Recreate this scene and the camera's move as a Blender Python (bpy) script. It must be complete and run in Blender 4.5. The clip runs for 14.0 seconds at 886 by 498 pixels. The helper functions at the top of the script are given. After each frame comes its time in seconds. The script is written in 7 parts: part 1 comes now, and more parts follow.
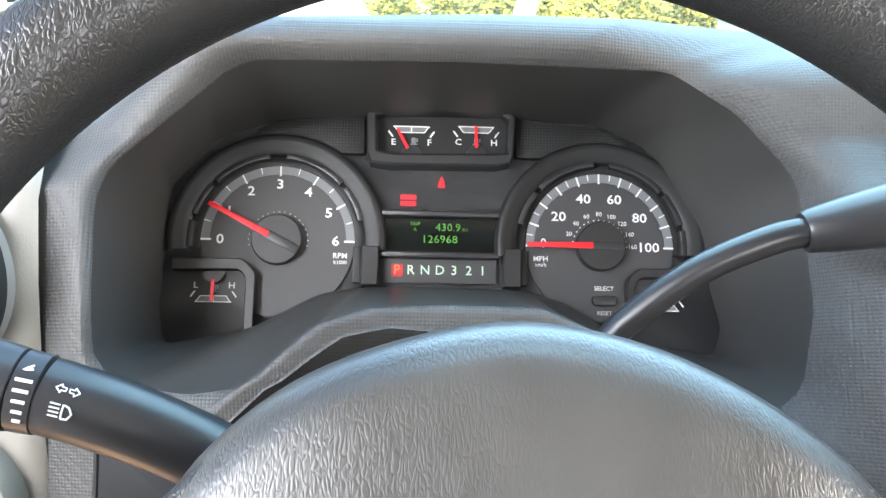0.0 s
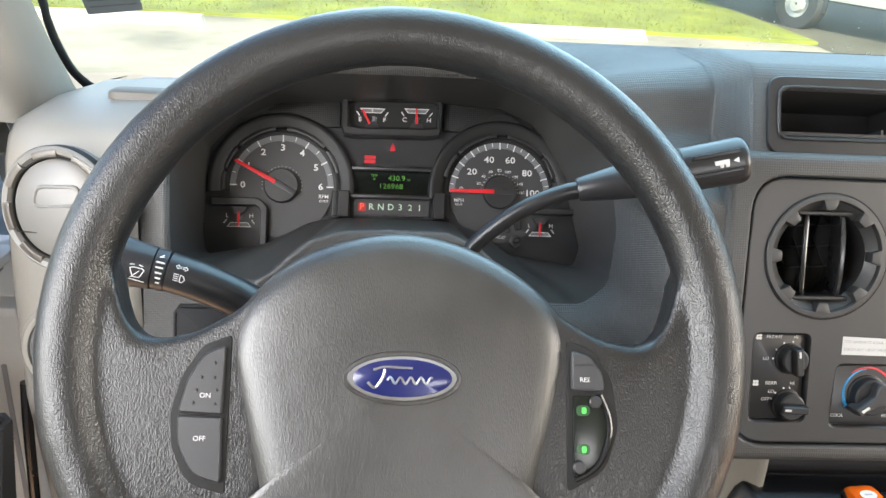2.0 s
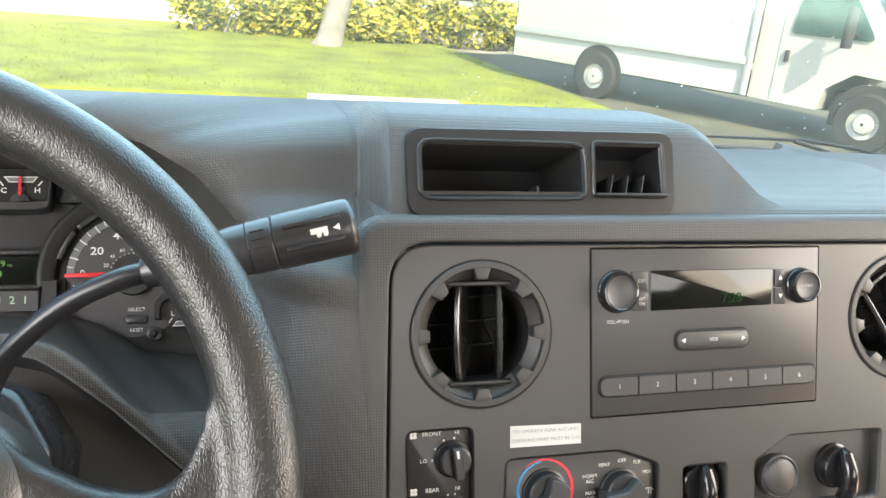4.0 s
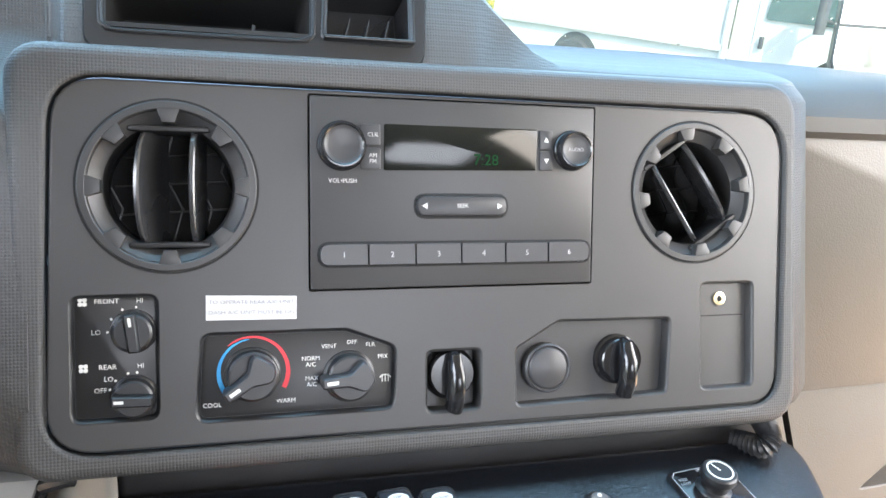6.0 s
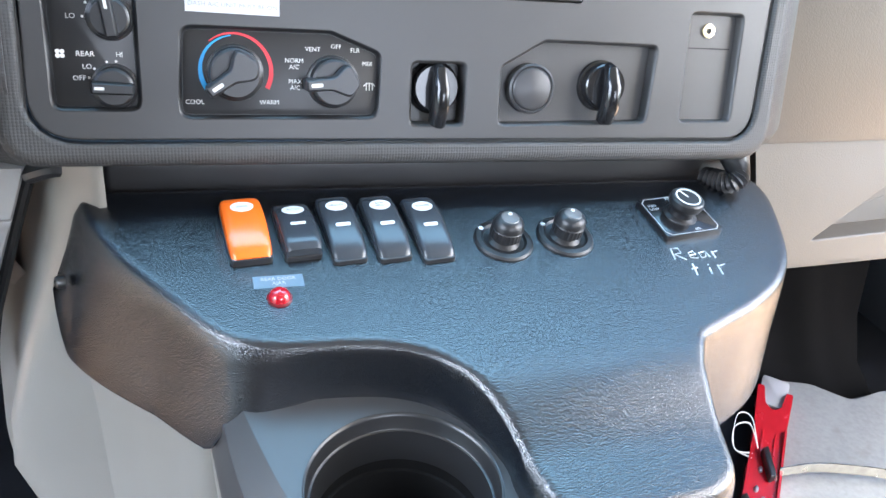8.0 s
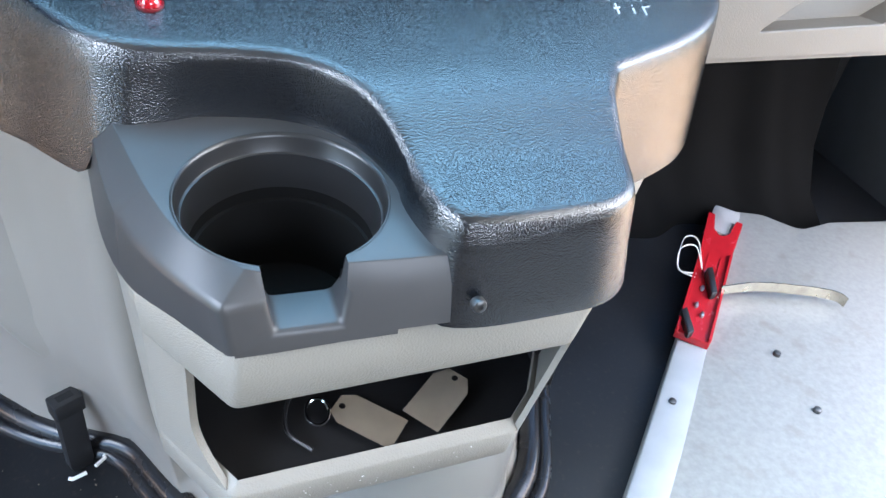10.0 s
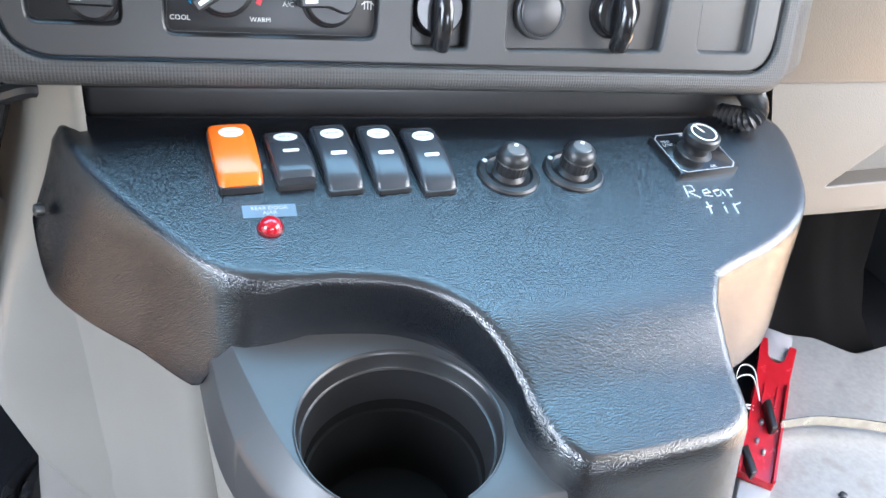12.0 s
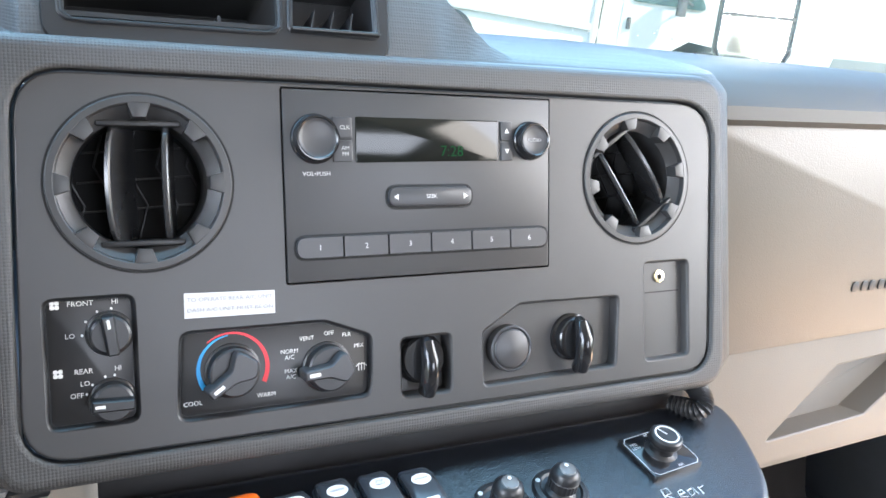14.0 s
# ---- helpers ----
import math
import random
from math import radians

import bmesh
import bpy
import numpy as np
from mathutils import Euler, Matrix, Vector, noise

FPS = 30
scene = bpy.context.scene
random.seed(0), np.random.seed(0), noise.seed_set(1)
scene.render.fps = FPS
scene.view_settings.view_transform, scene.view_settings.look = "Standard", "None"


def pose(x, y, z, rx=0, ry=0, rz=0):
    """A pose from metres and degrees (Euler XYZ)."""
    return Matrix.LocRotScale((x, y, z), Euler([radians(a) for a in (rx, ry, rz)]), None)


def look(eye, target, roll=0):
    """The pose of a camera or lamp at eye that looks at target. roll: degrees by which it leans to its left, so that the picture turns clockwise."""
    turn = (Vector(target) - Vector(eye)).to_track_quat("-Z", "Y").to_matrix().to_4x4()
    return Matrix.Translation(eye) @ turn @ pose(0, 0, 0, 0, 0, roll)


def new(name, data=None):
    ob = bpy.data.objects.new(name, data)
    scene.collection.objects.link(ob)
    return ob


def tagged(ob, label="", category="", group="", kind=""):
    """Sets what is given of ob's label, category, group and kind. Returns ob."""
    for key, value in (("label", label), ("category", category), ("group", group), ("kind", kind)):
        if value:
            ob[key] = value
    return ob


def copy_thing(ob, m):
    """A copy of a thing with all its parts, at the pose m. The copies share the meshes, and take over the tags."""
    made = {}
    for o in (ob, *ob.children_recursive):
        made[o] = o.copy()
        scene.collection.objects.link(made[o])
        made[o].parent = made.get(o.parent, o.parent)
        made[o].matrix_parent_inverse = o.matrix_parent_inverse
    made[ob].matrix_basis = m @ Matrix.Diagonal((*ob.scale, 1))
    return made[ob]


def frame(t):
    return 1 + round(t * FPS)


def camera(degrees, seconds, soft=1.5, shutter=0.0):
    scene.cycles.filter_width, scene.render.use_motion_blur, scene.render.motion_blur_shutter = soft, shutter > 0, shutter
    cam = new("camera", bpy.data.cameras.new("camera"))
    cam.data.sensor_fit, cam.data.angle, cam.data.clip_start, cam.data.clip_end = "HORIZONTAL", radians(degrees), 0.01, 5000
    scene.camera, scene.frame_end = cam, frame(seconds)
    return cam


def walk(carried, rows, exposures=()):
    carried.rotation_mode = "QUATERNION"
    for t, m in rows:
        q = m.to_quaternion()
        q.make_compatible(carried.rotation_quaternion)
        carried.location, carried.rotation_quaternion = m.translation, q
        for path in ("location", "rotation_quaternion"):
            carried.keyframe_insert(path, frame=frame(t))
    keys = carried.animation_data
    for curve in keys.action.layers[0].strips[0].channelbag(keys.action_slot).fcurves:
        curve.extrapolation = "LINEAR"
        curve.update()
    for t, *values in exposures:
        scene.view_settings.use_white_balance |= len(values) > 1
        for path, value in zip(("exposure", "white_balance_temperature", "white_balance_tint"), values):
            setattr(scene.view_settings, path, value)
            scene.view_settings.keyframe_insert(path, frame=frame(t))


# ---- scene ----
cam = camera(60.0, 14.0)
# the vehicle stands nose-down by VEH on the level lot
VEH = Matrix.Translation((0, 0, 0.9)) @ Matrix.Rotation(radians(-4.7), 4, "X") @ Matrix.Translation((0, 0, -0.9))
EXPOSURES = [(0.0, 3.48, 6350, 10), (0.5, 3.24, 6600, 10), (0.9, 2.90, 6600, 10), (1.5, 2.70, 6650, 10), (3.0, 2.80, 6700, 10), (4.2, 2.80, 6950, 10), (6.3, 3.16, 5900, 10), (7.2, 3.16, 5700, 10),
             (9.3, 3.29, 5480, 8), (10.0, 3.13, 5450, 8), (11.0, 3.16, 6300, 10), (11.5, 3.24, 6000, 9), (12.0, 3.31, 5650, 9), (12.5, 3.34, 5580, 9), (13.5, 3.25, 5700, 9), (14.0, 3.13, 5800, 10)]
PATH = [
    (0, (0.002, -0.006, 0.862), (0.106, 1.894, 0.319), 2.0),
    (0.5, (0.006, -0.117, 0.892), (0.093, 1.783, 0.318), 2.3),
    (1, (0.007, -0.191, 0.932), (0.114, 1.694, 0.273), 2.9),
    (1.5, (0.024, -0.245, 0.945), (0.137, 1.629, 0.255), 3.0),
    (2, (0.03, -0.247, 0.944), (0.161, 1.616, 0.23), 2.9),
    (2.5, (0.031, -0.218, 0.942), (0.207, 1.643, 0.232), 2.9),
    (3, (0.058, -0.186, 0.947), (0.307, 1.678, 0.265), 2.9),
    (3.5, (0.111, -0.181, 0.936), (0.487, 1.691, 0.34), 2.9),
    (4, (0.21, -0.156, 0.925), (0.751, 1.697, 0.402), 3.6),
    (4.2, (0.238, -0.164, 0.921), (0.812, 1.683, 0.412), 3.7),
    (6.3, (0.406, -0.163, 0.824), (0.981, 1.67, 0.268), 4.2),
    (6.5, (0.403, -0.168, 0.823), (0.976, 1.653, 0.226), 4.6),
    (7, (0.39, -0.18, 0.797), (0.993, 1.582, 0.067), 6.4),
    (7.2, (0.389, -0.181, 0.793), (1.012, 1.541, -0.01), 7.2),
    (9.3, (0.412, -0.180, 0.751), (1.028, 1.355, -0.370), 8.3),
    (9.5, (0.418, -0.209, 0.742), (1.035, 1.319, -0.392), 8.3),
    (10, (0.44, -0.228, 0.695), (1.095, 1.192, -0.552), 10.2),
    (10.5, (0.458, -0.232, 0.654), (1.068, 1.096, -0.711), 10.4),
    (11, (0.455, -0.221, 0.658), (1.028, 1.115, -0.715), 9.1),
    (11.5, (0.43, -0.188, 0.704), (1.024, 1.25, -0.553), 9.1),
    (12, (0.398, -0.168, 0.755), (1.022, 1.374, -0.354), 9.1),
    (12.5, (0.373, -0.156, 0.78), (1.026, 1.468, -0.188), 8.3),
    (13, (0.359, -0.149, 0.81), (1.035, 1.539, -0.024), 7.2),
    (13.5, (0.346, -0.15, 0.832), (1.078, 1.575, 0.133), 6.3),
    (14, (0.341, -0.151, 0.837), (1.205, 1.56, 0.265), 5.1),
]
walk(cam, [(t, VEH @ look(eye, target, roll)) for t, eye, target, roll in PATH], EXPOSURES)

# ---- light ----
world = bpy.data.worlds.new("sky")
scene.world = world
world.use_nodes = True
wn = world.node_tree
sky = wn.nodes.new("ShaderNodeTexSky")
sky.sky_type, sky.sun_disc = "NISHITA", False
SUN_EL, SUN_AZ = 40.0, 178.0
sky.sun_elevation, sky.sun_rotation = radians(SUN_EL), radians(SUN_AZ)
wn.links.new(sky.outputs[0], wn.nodes["Background"].inputs[0])
wn.nodes["Background"].inputs[1].default_value = 0.13
sun = new("sun", bpy.data.lights.new("sun", "SUN"))
sun.data.energy, sun.data.angle, sun.data.color = 2.0, radians(0.6), (1.0, 0.93, 0.82)
_a, _e = radians(SUN_AZ), radians(SUN_EL)
SUN_DIR = Vector((math.sin(_a) * math.cos(_e), math.cos(_a) * math.cos(_e), math.sin(_e)))
sun.matrix_world = look(SUN_DIR * 30, (0, 0, 0))


def window_lamp(name, eye, target, w, h, power, col):
    """An area lamp, either daylight at a cab opening or added fill."""
    lamp = new(name, bpy.data.lights.new(name, "AREA"))
    lamp.data.shape, lamp.data.size, lamp.data.size_y, lamp.data.energy, lamp.data.color = "RECTANGLE", w, h, power, col
    lamp.matrix_world = VEH @ look(eye, target)
    return lamp


window_lamp("daylight_driver_window", (-0.62, -0.32, 1.02), (0.4, 0.02, 0.66), 0.75, 0.6, 3.2, (1.0, 0.96, 0.91))
# Added warm fill before the door lining, to put tan on the console skirt.
window_lamp("fill_driver_door", (-0.385, 0.20, 0.16), (0.37, 0.20, 0.48), 0.26, 0.16, 0.12, (1.0, 0.60, 0.34))
window_lamp("daylight_entrance", (1.68, -0.3, 1.05), (0.65, 0.20, 0.50), 0.9, 0.7, 4.4, (1.0, 0.88, 0.74))
# Added low orange fill, so that the console's right side reflects tan.
window_lamp("fill_entrance_step", (1.67, -0.02, 0.18), (0.7, 0.15, 0.46), 0.6, 0.30, 0.7, (1.0, 0.60, 0.32))
# Added fill before the closed rear wall, which has no windows.
window_lamp("fill_rear", (0.95, -2.3, 1.2), (0.55, 0.3, 0.6), 1.1, 0.8, 4.9, (0.97, 0.97, 1.0))
window_lamp("daylight_windscreen", (0.52, 0.437, 1.16), (0.52, -0.248, 0.432), 1.2, 0.52, 1.9, (0.44, 0.75, 1.0))

# ---- materials ----


def nodes_of(name):
    m = bpy.data.materials.new(name)
    m.use_nodes = True
    t = m.node_tree
    return m, t, t.nodes["Principled BSDF"]


def plain(name, col, rough=0.5, metal=0.0, var=0.12, scale=18.0, bump=0.0, bump_scale=900.0, kind="noise", coat=0.0, spec=0.5, stretch=(1, 1, 1), dirt=None, dirt_scale=60.0):
    """A surface with a base colour that drifts a little, a fine relief, and specks of dust where dirt gives their colour."""
    m, t, p = nodes_of(name)
    N, L = t.nodes.new, t.links.new
    co = N("ShaderNodeTexCoord")
    big = N("ShaderNodeTexNoise")
    big.inputs["Scale"].default_value, big.inputs["Detail"].default_value = scale, 5
    L(co.outputs["Object"], big.inputs["Vector"])
    ramp = N("ShaderNodeMapRange")
    ramp.inputs["From Min"].default_value, ramp.inputs["From Max"].default_value = 0.3, 0.7
    ramp.inputs["To Min"].default_value, ramp.inputs["To Max"].default_value = 1 - var, 1 + var
    L(big.outputs["Fac"], ramp.inputs["Value"])
    mul = N("ShaderNodeVectorMath")
    mul.operation = "SCALE"
    mul.inputs[0].default_value = col
    L(ramp.outputs[0], mul.inputs["Scale"])
    out = mul.outputs[0]
    if dirt:
        d = N("ShaderNodeTexNoise")
        d.inputs["Scale"].default_value, d.inputs["Detail"].default_value = dirt_scale, 8
        L(co.outputs["Object"], d.inputs["Vector"])
        dr = N("ShaderNodeMapRange")
        dr.inputs["From Min"].default_value, dr.inputs["From Max"].default_value = 0.58, 0.75
        dr.inputs["To Max"].default_value = 0.6
        L(d.outputs["Fac"], dr.inputs["Value"])
        mix = N("ShaderNodeMix")
        mix.data_type = "RGBA"
        L(dr.outputs[0], mix.inputs["Factor"])
        L(out, mix.inputs[6])
        mix.inputs[7].default_value = (*dirt, 1)
        out = mix.outputs[2]
    L(out, p.inputs["Base Color"])
    rr = N("ShaderNodeMapRange")
    rr.inputs["To Min"].default_value, rr.inputs["To Max"].default_value = max(0.02, rough - 0.07), min(1, rough + 0.07)
    L(big.outputs["Fac"], rr.inputs["Value"])
    L(rr.outputs[0], p.inputs["Roughness"])
    p.inputs["Metallic"].default_value, p.inputs["Coat Weight"].default_value = metal, coat
    p.inputs["Specular IOR Level"].default_value = spec
    if bump:
        mp = N("ShaderNodeMapping")
        mp.inputs["Scale"].default_value = stretch
        L(co.outputs["Object"], mp.inputs["Vector"])
        if kind == "noise":
            g = N("ShaderNodeTexNoise")
            g.inputs["Detail"].default_value = 3
            src = g.outputs["Fac"]
        elif kind == "hide":
            g = N("ShaderNodeTexVoronoi")
            g.feature = "SMOOTH_F1"
            g.inputs["Smoothness"].default_value = 0.35
            src = g.outputs["Distance"]
        else:
            g = N("ShaderNodeTexVoronoi")
            g.feature = "F1" if kind == "pebble" else "DISTANCE_TO_EDGE"
            g.inputs["Randomness"].default_value = 0.1 if kind == "pebble" else 1.0
            src = g.outputs["Distance"]
        g.inputs["Scale"].default_value = bump_scale
        L(mp.outputs[0], g.inputs["Vector"])
        if kind == "crease":
            warp = N("ShaderNodeTexNoise")
            warp.inputs["Scale"].default_value = bump_scale * 0.35
            L(mp.outputs[0], warp.inputs["Vector"])
            add = N("ShaderNodeVectorMath")
            add.operation = "MULTIPLY_ADD"
            add.inputs[1].default_value = [2.6 / bump_scale] * 3
            L(warp.outputs["Color"], add.inputs[0])
            L(mp.outputs[0], add.inputs[2])
            L(add.outputs[0], g.inputs["Vector"])
            cl = N("ShaderNodeMapRange")
            cl.interpolation_type = "SMOOTHSTEP"
            cl.inputs["From Max"].default_value = 0.26
            L(src, cl.inputs["Value"])
            src = cl.outputs[0]
        b = N("ShaderNodeBump")
        b.inputs["Strength"].default_value, b.inputs["Distance"].default_value = min(bump, 1.0), 0.0006 * max(1.0, bump)
        if kind in ("pebble", "hide"):
            b.invert = True
        L(src, b.inputs["Height"])
        L(b.outputs[0], p.inputs["Normal"])
    return m


def glow(name, col, power, spec=0.5):
    m, t, p = nodes_of(name)
    p.inputs["Base Color"].default_value = (*col, 1)
    p.inputs["Emission Color"].default_value = (*col, 1)
    p.inputs["Emission Strength"].default_value = power
    p.inputs["Specular IOR Level"].default_value = spec
    return m


DASH = plain("dash_textured_grey", (0.060, 0.059, 0.058), 0.50, spec=0.30, bump=0.85, bump_scale=520, kind="pebble", var=0.06)
DASH_SMOOTH = plain("dash_smooth_grey", (0.035, 0.0342, 0.034), 0.40, bump=0.08, bump_scale=2200, var=0.05)
BOWL = plain("hood_inner_black", (0.038, 0.037, 0.0355), 0.45, spec=0.45, bump=0.04, bump_scale=1800, var=0.08)
BLACK = plain("black_plastic", (0.014, 0.014, 0.015), 0.38, bump=0.06, bump_scale=1500)
GLOSSY = plain("glossy_black_plastic", (0.011, 0.011, 0.012), 0.16, var=0.05)
# Near-black for gaps and black wells, and for shade put into deep recesses.
HOLE = plain("black_and_shade", (0.004, 0.004, 0.004), 0.8)
BUTTONM = plain("dark_grey_button", (0.034, 0.034, 0.036), 0.4, bump=0.05, bump_scale=1500)
BEIGE = plain("beige_trim_plastic", (0.235, 0.22, 0.19), 0.46, bump=0.42, bump_scale=800, kind="hide", var=0.07, scale=7)
BEIGE_SMOOTH = plain("beige_smooth_plastic", (0.224, 0.208, 0.184), 0.42, bump=0.12, bump_scale=700, kind="hide", var=0.08, scale=5)
TAUPE = plain("taupe_dash_plastic", (0.110, 0.098, 0.082), 0.5, bump=0.22, bump_scale=600, kind="hide", var=0.08, scale=6)
LEATHER = plain("wheel_grained_vinyl", (0.015, 0.0148, 0.0148), 0.31, spec=0.5, bump=0.24, bump_scale=470, kind="crease", stretch=(1.5, 0.7, 1.2), var=0.16)
PAD = plain("wheel_pad_vinyl", (0.029, 0.0282, 0.0267), 0.35, spec=0.7, bump=0.16, bump_scale=460, kind="crease", stretch=(1.9, 0.5, 1), var=0.2, scale=26)
# Black rubber, taken down further in colour for the footwell's shade.
LINER = plain("black_liner_shaded", (0.002, 0.002, 0.002), 0.7, var=0.2, spec=0.05)
COVER = plain("black_formed_sheet", (0.0055, 0.0066, 0.0088), 0.16, bump=0.42, bump_scale=1150, kind="hide", var=0.12, scale=9, spec=1.0)
# Near-black that stands for the shade inside the console bin.
BINM = plain("bin_shade_black", (0.012, 0.012, 0.013), 0.5, var=0.15)
SCREWM = plain("dark_screw", (0.10, 0.10, 0.10), 0.35, 0.8, var=0.1)
# The cup holder's grey, darkened for the shade down in the well.
WELL_SHADE = plain("cup_well_shaded", (0.017, 0.017, 0.0175), 0.3, spec=0.5, bump=0.05, bump_scale=1400, var=0.08)
BOTTOM_SHADE = plain("cup_bottom_shaded", (0.006, 0.006, 0.006), 0.7, spec=0.12, var=0.1)
CUP = plain("cup_holder_grey", (0.043, 0.0425, 0.043), 0.38, bump=0.05, bump_scale=1400, var=0.06)
STALK = plain("stalk_black", (0.018, 0.018, 0.020), 0.34, bump=0.05, bump_scale=1500)
WHITE = plain("white_marking", (0.62, 0.62, 0.60), 0.5, var=0.03)
GREYBAND = plain("gauge_grey_band", (0.13, 0.135, 0.14), 0.5, var=0.03)
DIAL = plain("gauge_face_black", (0.034, 0.034, 0.035), 0.5, var=0.05)
LCDM = plain("display_glass_black", (0.006, 0.007, 0.006), 0.12, spec=0.3, var=0.02)
CHROME = plain("chrome", (0.82, 0.83, 0.85), 0.12, 1.0, var=0.03)
STEEL = plain("dull_steel", (0.45, 0.45, 0.44), 0.38, 1.0, var=0.15, scale=60)
BLUE = plain("badge_blue", (0.006, 0.010, 0.075), 0.25, coat=0.4, var=0.05)
REDN = glow("needle_red", (0.48, 0.006, 0.012), 0.02)
REDL = glow("telltale_red", (0.34, 0.003, 0.010), 0.03)
GREENL = glow("segment_green", (0.045, 0.17, 0.012), 0.02)
PRLIT = glow("shift_letter_pale_green", (0.40, 0.55, 0.40), 0.03)
LEDG = glow("switch_lamp_green", (0.06, 0.45, 0.07), 0.05)
ORANGE = plain("orange_rocker", (0.80, 0.13, 0.008), 0.24, var=0.05, coat=0.3)
ROCKER = plain("rocker_dark", (0.030, 0.034, 0.040), 0.22, var=0.1)
REDP = plain("red_paint", (0.36, 0.009, 0.016), 0.25, var=0.12, scale=40, coat=0.4)
REDLENS = plain("red_lens", (0.35, 0.004, 0.012), 0.08, coat=1.0, var=0.05)
HOT = plain("warm_red_arc", (0.62, 0.03, 0.045), 0.5, var=0.03)
COLD = plain("cool_blue_arc", (0.03, 0.28, 0.58), 0.5, var=0.03)
PAPER = plain("white_sticker", (0.66, 0.66, 0.65), 0.55, var=0.04)
INK = plain("grey_ink", (0.36, 0.36, 0.37), 0.6, var=0.05)
TAG = plain("tan_card", (0.17, 0.142, 0.105), 0.8, var=0.1, scale=40)
YELLOW = plain("yellow_tape", (0.75, 0.50, 0.02), 0.5)
MAT = plain("black_rubber_mat", (0.007, 0.0075, 0.009), 0.42, spec=0.35, bump=0.35, bump_scale=500, var=0.25, scale=12, dirt=(0.03, 0.025, 0.02), dirt_scale=160)
RUBBER = plain("black_rubber_seal", (0.010, 0.010, 0.011), 0.26, var=0.2, scale=30, bump=0.1, bump_scale=150)
PLATE = plain("worn_floor_plate", (0.30, 0.305, 0.295), 0.40, 0.15, bump=0.15, bump_scale=300, var=0.10, scale=140, dirt=(0.21, 0.195, 0.165), dirt_scale=25)
DOGHOUSE = plain("grey_painted_cover", (0.19, 0.19, 0.178), 0.30, var=0.1, scale=6)
GREYVINYL = plain("grey_cab_trim", (0.30, 0.30, 0.31), 0.5, bump=0.1, bump_scale=500, var=0.06)
FRIT = plain("black_window_border", (0.01, 0.01, 0.01), 0.5)
CREAM = plain("cream_headliner", (0.40, 0.37, 0.32), 0.9, var=0.05)
# Brown for the unseen walls, so the console reflects a darker room.
TANWALL = plain("tan_unseen_wall", (0.17, 0.125, 0.085), 0.7, var=0.15, scale=3)
TAPE = plain("translucent_label", (0.12, 0.17, 0.22), 0.3, var=0.1)


def glass_sheet(name, tint, gloss, dust):
    m, t, p = nodes_of(name)
    t.nodes.remove(p)
    tr, gl, mx = t.nodes.new("ShaderNodeBsdfTransparent"), t.nodes.new("ShaderNodeBsdfGlossy"), t.nodes.new("ShaderNodeMixShader")
    tr.inputs[0].default_value = (*tint, 1)
    gl.inputs["Roughness"].default_value = 0.02
    mx.inputs[0].default_value = gloss
    t.links.new(tr.outputs[0], mx.inputs[1])
    t.links.new(gl.outputs[0], mx.inputs[2])
    # a film of dust with a few spots, tinted yellow for warm haze
    df, dm, nz, mr = t.nodes.new("ShaderNodeBsdfTranslucent"), t.nodes.new("ShaderNodeMixShader"), t.nodes.new("ShaderNodeTexNoise"), t.nodes.new("ShaderNodeMapRange")
    df.inputs[0].default_value = (0.86, 0.84, 0.56, 1)
    nz.inputs["Scale"].default_value, nz.inputs["Detail"].default_value = 35, 8
    mr.inputs["From Min"].default_value, mr.inputs["From Max"].default_value = 0.35, 0.8
    mr.inputs["To Min"].default_value, mr.inputs["To Max"].default_value = dust * 0.8, dust * 1.6
    t.links.new(t.nodes.new("ShaderNodeTexCoord").outputs["Object"], nz.inputs["Vector"])
    t.links.new(nz.outputs["Fac"], mr.inputs["Value"])
    t.links.new(mr.outputs[0], dm.inputs[0])
    t.links.new(mx.outputs[0], dm.inputs[1])
    t.links.new(df.outputs[0], dm.inputs[2])
    t.links.new(dm.outputs[0], t.nodes["Material Output"].inputs[0])
    return m


GLASS = glass_sheet("windscreen_glass", (0.93, 0.96, 0.90), 0.04, 0.085)

# ---- shape tools (millimetres unless said) ----


def bm_new():
    return bmesh.new()


def loft(rings, closed=True, cap0=False, cap1=False, bm=None):
    bm = bm or bm_new()
    vs = [[bm.verts.new(p) for p in r] for r in rings]
    n = len(rings[0])
    for a, b in zip(vs, vs[1:]):
        for i in range(n if closed else n - 1):
            j = (i + 1) % n
            bm.faces.new((a[i], a[j], b[j], b[i]))
    if cap0:
        bm.faces.new(list(reversed(vs[0])))
    if cap1:
        bm.faces.new(vs[-1])
    return bm


def area2(poly):
    return sum(a[0] * b[1] - b[0] * a[1] for a, b in zip(poly, poly[1:] + poly[:1])) / 2


def offset(poly, d):
    """The outline moved inwards by d."""
    s = 1 if area2(poly) > 0 else -1
    out, n = [], len(poly)
    for i in range(n):
        p, q, r = Vector(poly[i - 1]), Vector(poly[i]), Vector(poly[(i + 1) % n])
        e, f = (q - p), (r - q)
        e = e.normalized() if e.length > 1e-9 else f.normalized()
        f = f.normalized() if f.length > 1e-9 else e
        m = Vector((-e.y - f.y, e.x + f.x)) * s
        m = m.normalized() if m.length > 1e-6 else Vector((-e.y, e.x)) * s
        c = max(0.4, m.dot(Vector((-e.y, e.x)) * s))
        out.append(tuple(q + m * (d / c)))
    return out


def inset(poly, d):
    """As offset, but by less where a corner is too tight for d."""
    for _ in range(6):
        out = offset(poly, d)
        if all((Vector(b) - Vector(a)).dot(Vector(q) - Vector(p)) >= 0 for a, b, p, q in zip(poly, poly[1:] + poly[:1], out, out[1:] + out[:1])):
            return out
        d *= 0.6
    return poly


